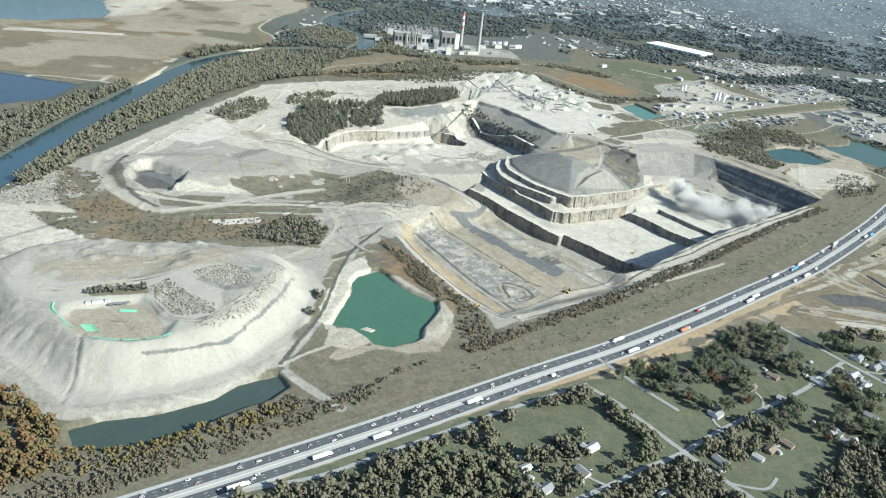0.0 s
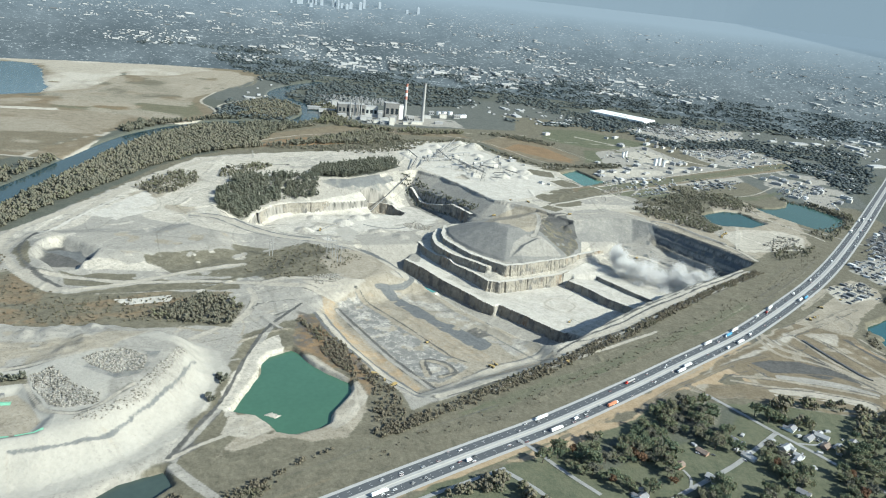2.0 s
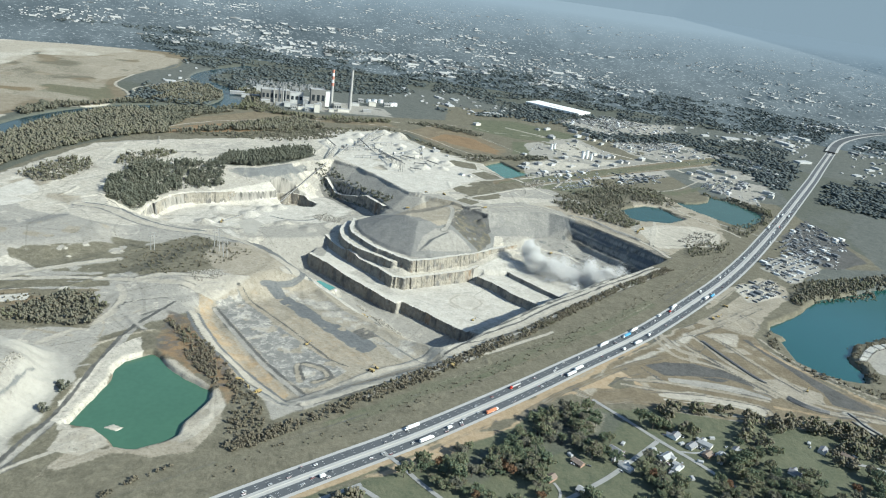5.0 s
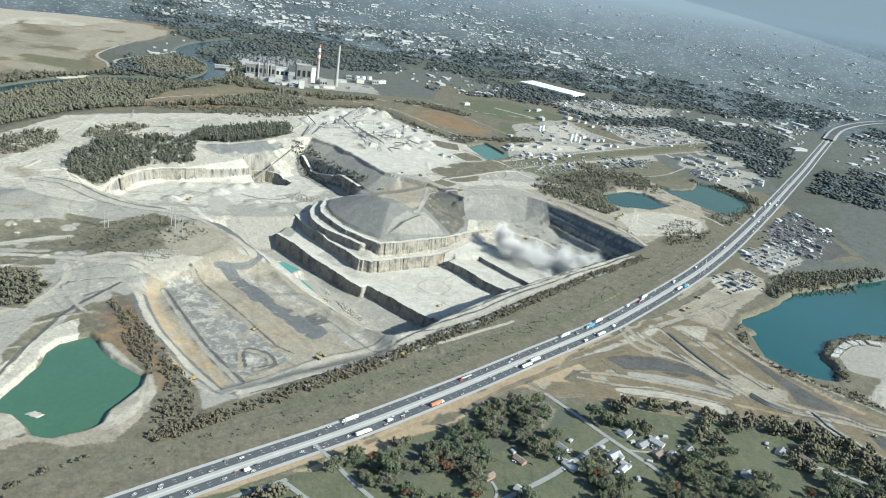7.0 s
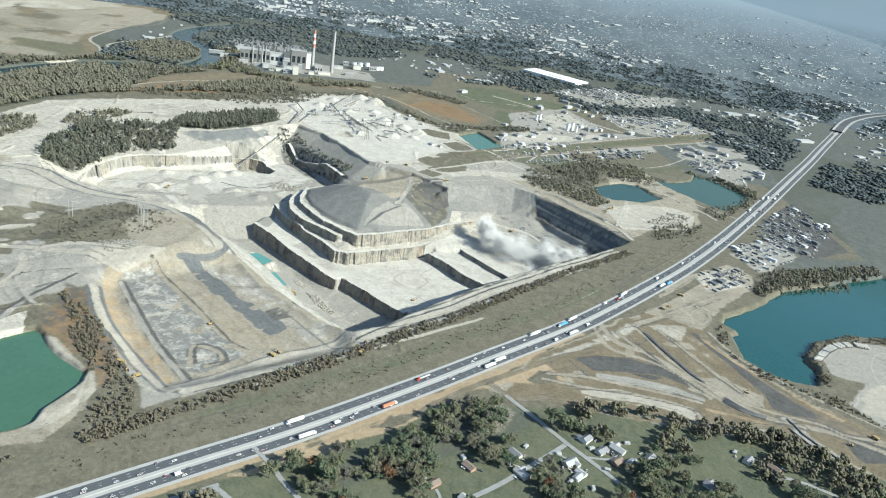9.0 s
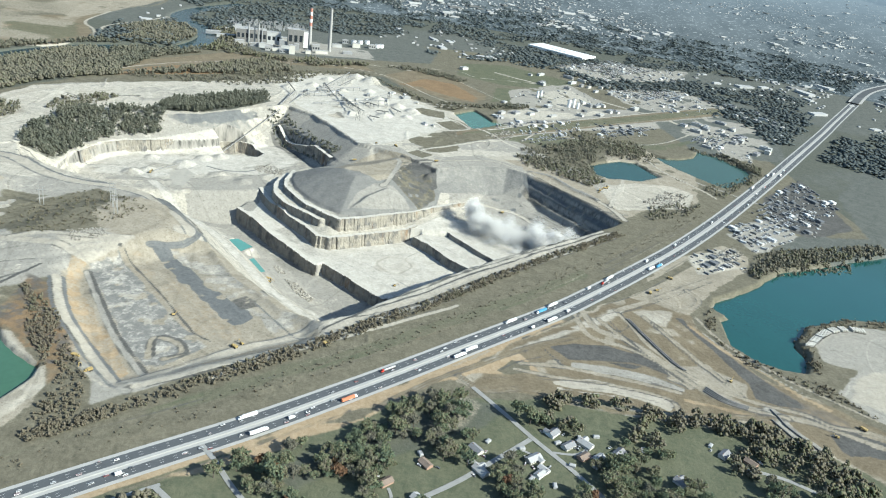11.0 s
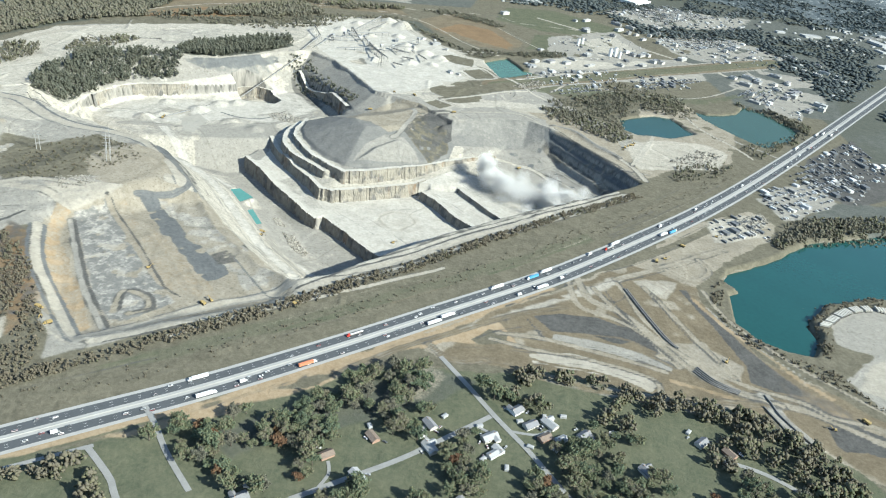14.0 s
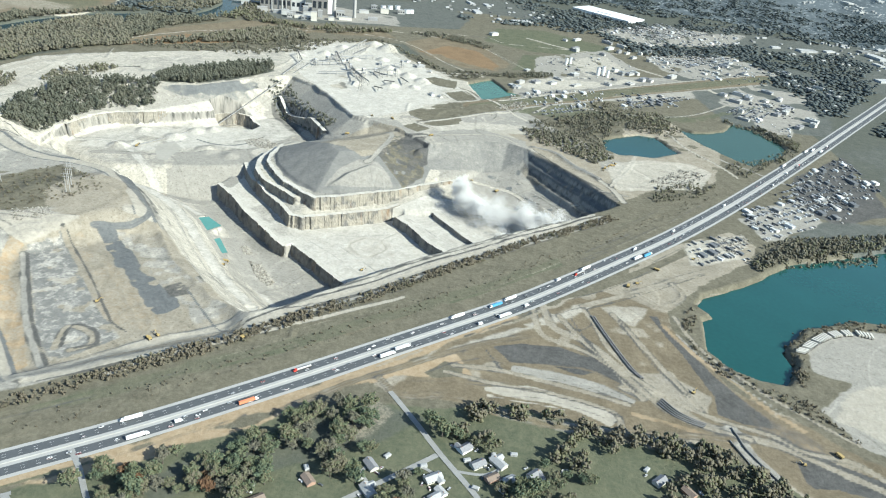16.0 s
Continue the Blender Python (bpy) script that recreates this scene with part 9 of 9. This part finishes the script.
# ---- power line poles ----
def pole_pair(x, y):
    root = tagged(new("power_pole"), "tall bare steel power line poles", "pole", "power line poles")
    root.matrix_world = pose(x, y, on_ground(x, y), 0, 0, 10)
    for s in (-2.6, 2.6):
        make("post", lambda bm: tube(bm, (s, 0, -1), (s, 0, 31), 0.55, 0.32, 8), concrete, root)
    for z in (24, 29):
        make("crossarm", lambda bm: box(bm, -6, 6, -0.2, 0.2, z, z + 0.45), steel, root)
    for u in (-5.5, 0, 5.5):
        make("insulator", lambda bm: tube(bm, (u, 0, 22.4), (u, 0, 24), 0.16, 0.16, 6), glass, root)


for x, y in ((-134, 1236), (-40, 1260), (-28, 1235), (-17, 1210)):
    pole_pair(x, y)

# ---- earthworks east of the motorway: pipes, trailers, machines ----
def pipe_run(line, r, label):
    c = resample(curve(line), 6)
    bm, rings = bmesh.new(), []
    for k, p in enumerate(c):
        d = c[min(k + 1, len(c) - 1)] - c[max(k - 1, 0)]
        d = d / np.linalg.norm(d)
        z = on_ground(*p, r * 0.8)
        rings.append([bm.verts.new((p[0] - d[1] * r * math.cos(a), p[1] + d[0] * r * math.cos(a), z + r * math.sin(a))) for a in np.linspace(0, 2 * math.pi, 9)[:-1]])
    for one, two in zip(rings[:-1], rings[1:]):
        for k in range(8):
            bm.faces.new((one[k], one[(k + 1) % 8], two[(k + 1) % 8], two[k]))
    bm.faces.new(rings[0]), bm.faces.new(rings[-1][::-1])
    tagged(part("pipe", bm, dark_steel), label, "pipe", "pipes")


for off in (0, 3.2):
    pipe_run([(721 + off, 1067), (734 + off, 1022), (752 + off, 968), (765 + off, 946)], 1.1, "black drain pipe laid across the earthworks")
for k in range(4):
    pipe_run([(774 + 2.2 * k, 908 + 3 * k), (789 + 2 * k, 889 + 2.6 * k), (819 + 1.0 * k, 875 + 2.4 * k)], 0.9, "black drain pipe laid across the earthworks")
pipe_run([(846, 882), (854, 849), (874, 808)], 1.0, "black drain pipe beside the new road")
pipe_run([(839, 862), (854, 819)], 0.9, "black drain pipe beside the new road")


def trailer():
    root = tagged(new("box_trailer"), "parked white box trailer on the gravel spit", "trailer", "parked trailers")
    make("cargo_box", lambda bm: box(bm, -5.6, 5.6, -1.2, 1.2, 1.15, 3.7, 0.05), cream, root)
    make("landing_gear", lambda bm: box(bm, 4.0, 4.4, -0.9, 0.9, 0, 1.15), dark_steel, root)
    for x in (-5.6, -4.3):
        for y in (-1, 1):
            make("wheel", lambda bm: wheel(bm, x, y, 0.5, 0.35), rubber, root)
    return root


t_ = trailer()
spots = []
arc = resample([(976, 1043), (990, 1057), (1005, 1072), (1025, 1088), (1045, 1098), (1070, 1105), (1092, 1101)], 4.2)
for n, (x, y) in enumerate(arc):
    if n in (3, 9, 17, 22, 26, 27):
        continue
    spots.append((x, y, math.degrees(math.atan2(y - 1020, x - 1075)) + 4))
spots += [(1112, 1050, 20), (1116, 1045, 20), (1120, 1041, 20)]
settle([t_], spots)


def dump_truck():
    root = tagged(new("dump_truck"), "yellow articulated dump truck on the haul road", "dump truck", "site machines")
    make("bed", lambda bm: box(bm, -4.2, 0.9, -1.7, 1.7, 1.6, 3.5, -0.25), yellow, root)
    make("cab", lambda bm: box(bm, 1.5, 3.4, -1.3, 1.3, 1.3, 3.5, 0.15), yellow, root)
    make("window", lambda bm: box(bm, 3.25, 3.42, -1.0, 1.0, 2.4, 3.2), glass, root)
    make("bonnet", lambda bm: box(bm, 3.3, 5.0, -1.2, 1.2, 1.2, 2.3, 0.1), yellow, root)
    for x in (-3.2, -1.3, 3.2):
        for y in (-1.5, 1.5):
            make("wheel", lambda bm: wheel(bm, x, y, 0.9, 0.7), rubber, root)
    return root


def excavator():
    root = tagged(new("excavator"), "yellow crawler excavator with its boom raised", "excavator", "site machines")
    for y in (-1.3, 1.3):
        make("track", lambda bm: box(bm, -2.2, 2.2, y - 0.35, y + 0.35, 0, 1.0, 0.2), rubber, root)
    make("house", lambda bm: box(bm, -2.6, 1.4, -1.4, 1.4, 1.1, 2.5, 0.1), yellow, root)
    make("cab", lambda bm: box(bm, 0.2, 1.8, 0.3, 1.4, 1.2, 3.2, 0.1), glass, root)
    make("boom", lambda bm: tube(bm, (1.2, -0.2, 2.0), (4.8, -0.2, 5.4), 0.35, 0.28, 6), yellow, root)
    make("stick", lambda bm: tube(bm, (4.8, -0.2, 5.4), (7.2, -0.2, 2.6), 0.26, 0.2, 6), yellow, root)
    make("bucket", lambda bm: box(bm, 6.6, 7.8, -0.8, 0.4, 1.4, 2.7, 0.2), dark_steel, root)
    return root


rnd = random.Random(31)
settle([dump_truck(), excavator()], [(x + rnd.uniform(-2, 2), y + rnd.uniform(-2, 2), rnd.uniform(0, 360)) for x, y in (
    (218, 928), (402, 1264), (322, 932), (818, 934), (831, 1216), (794, 1170), (780, 1158), (896, 1264), (471, 1668), (341, 1738), (385, 1742),
    (800, 1594), (806, 1604), (814, 1615), (823, 1624), (831, 1636), (60, 868), (72, 846), (86, 842), (130, 985), (378, 1183), (222, 936), (206, 1210), (-88, 1600), (300, 1690), (215, 1185), (950, 860), (905, 838), (-90, 1590), (560, 1575), (610, 1560))])

# ---- dust hanging over the blast ----
g = np.random.default_rng(77)
puffs = [(548, 1478, -34, 17, 1100), (560, 1460, -42, 20, 1100), (600, 1440, -44, 26, 1300), (640, 1425, -45, 26, 1500), (680, 1410, -44, 24, 1700), (700, 1400, -38, 20, 1300), (660, 1400, -50, 18, 1200), (542, 1492, -18, 12, 500), (670, 1408, -44, 16, 1600)]
c = []
for x, y, z, r, n in puffs:
    core = np.array((x, y, z)) + g.normal(0, 1, (16, 3)) * (r * 0.5, r * 0.5, r * 0.38)
    c.append(core[g.integers(0, 16, n * 12)] + g.normal(0, 1, (n * 12, 3)) * (r * 0.26))
c = np.concatenate(c)
c[:, 2] = np.maximum(c[:, 2], height(c[:, 0], c[:, 1]) + 0.6 + 3 * g.random(len(c)))
v = np.array([(1, 1, 1), (1, -1, -1), (-1, 1, -1), (-1, -1, 1)], float)[None] * (0.16 + 0.2 * g.random((len(c), 1, 1))) + c[:, None]
v, f = v.reshape(-1, 3), (np.array([(0, 1, 2), (0, 3, 1), (0, 2, 3), (1, 3, 2)])[None] + (np.arange(len(c)) * 4)[:, None, None]).reshape(-1, 3)
dust = material("stone_dust", (0.78, 0.775, 0.755), 1.0, vary=0.05)
n, l = dust.node_tree.nodes, dust.node_tree.links
clear, mix = n.new("ShaderNodeBsdfTransparent"), n.new("ShaderNodeMixShader")
mix.inputs[0].default_value = 0.5
l.new(n["Principled BSDF"].outputs[0], mix.inputs[1]), l.new(clear.outputs[0], mix.inputs[2])
l.new(mix.outputs[0], n["Material Output"].inputs["Surface"])
soft_mesh("dust_cloud", v, f, dust, "pale stone dust drifting over the pit floor", "dust")


# ---- city centre on the horizon ----
g = np.random.default_rng(64)
office = material("far_offices", (0.26, 0.29, 0.32), 0.6, vary=0.2, scale=0.02)
for n in range(30):
    a, r = -1700 + g.normal(0, 520), 11300 + g.normal(0, 500)
    x, y, z = far_place(a, r)
    s = math.hypot(x - FAR_C[0], y - FAR_C[1]) / math.hypot(a - FAR_C[0], r - FAR_C[1])
    tall = (45 + 130 * g.random() ** 2.0 * (1.5 if abs(a + 1700) < 350 else 0.6)) * s
    wide = (11 + 12 * g.random()) * s
    tower = tagged(new("office_tower"), "hazy grey office tower on the horizon", "building", "city towers")
    tower.matrix_world = pose(x, y, z, 0, 0, 12)
    make("shaft", lambda bm: box(bm, -wide, wide, -wide * 0.7, wide * 0.7, -2, tall), office, tower)
    make("crown", lambda bm: box(bm, -wide * 0.6, wide * 0.6, -wide * 0.4, wide * 0.4, tall, tall * 1.1, wide * 0.15), office, tower)
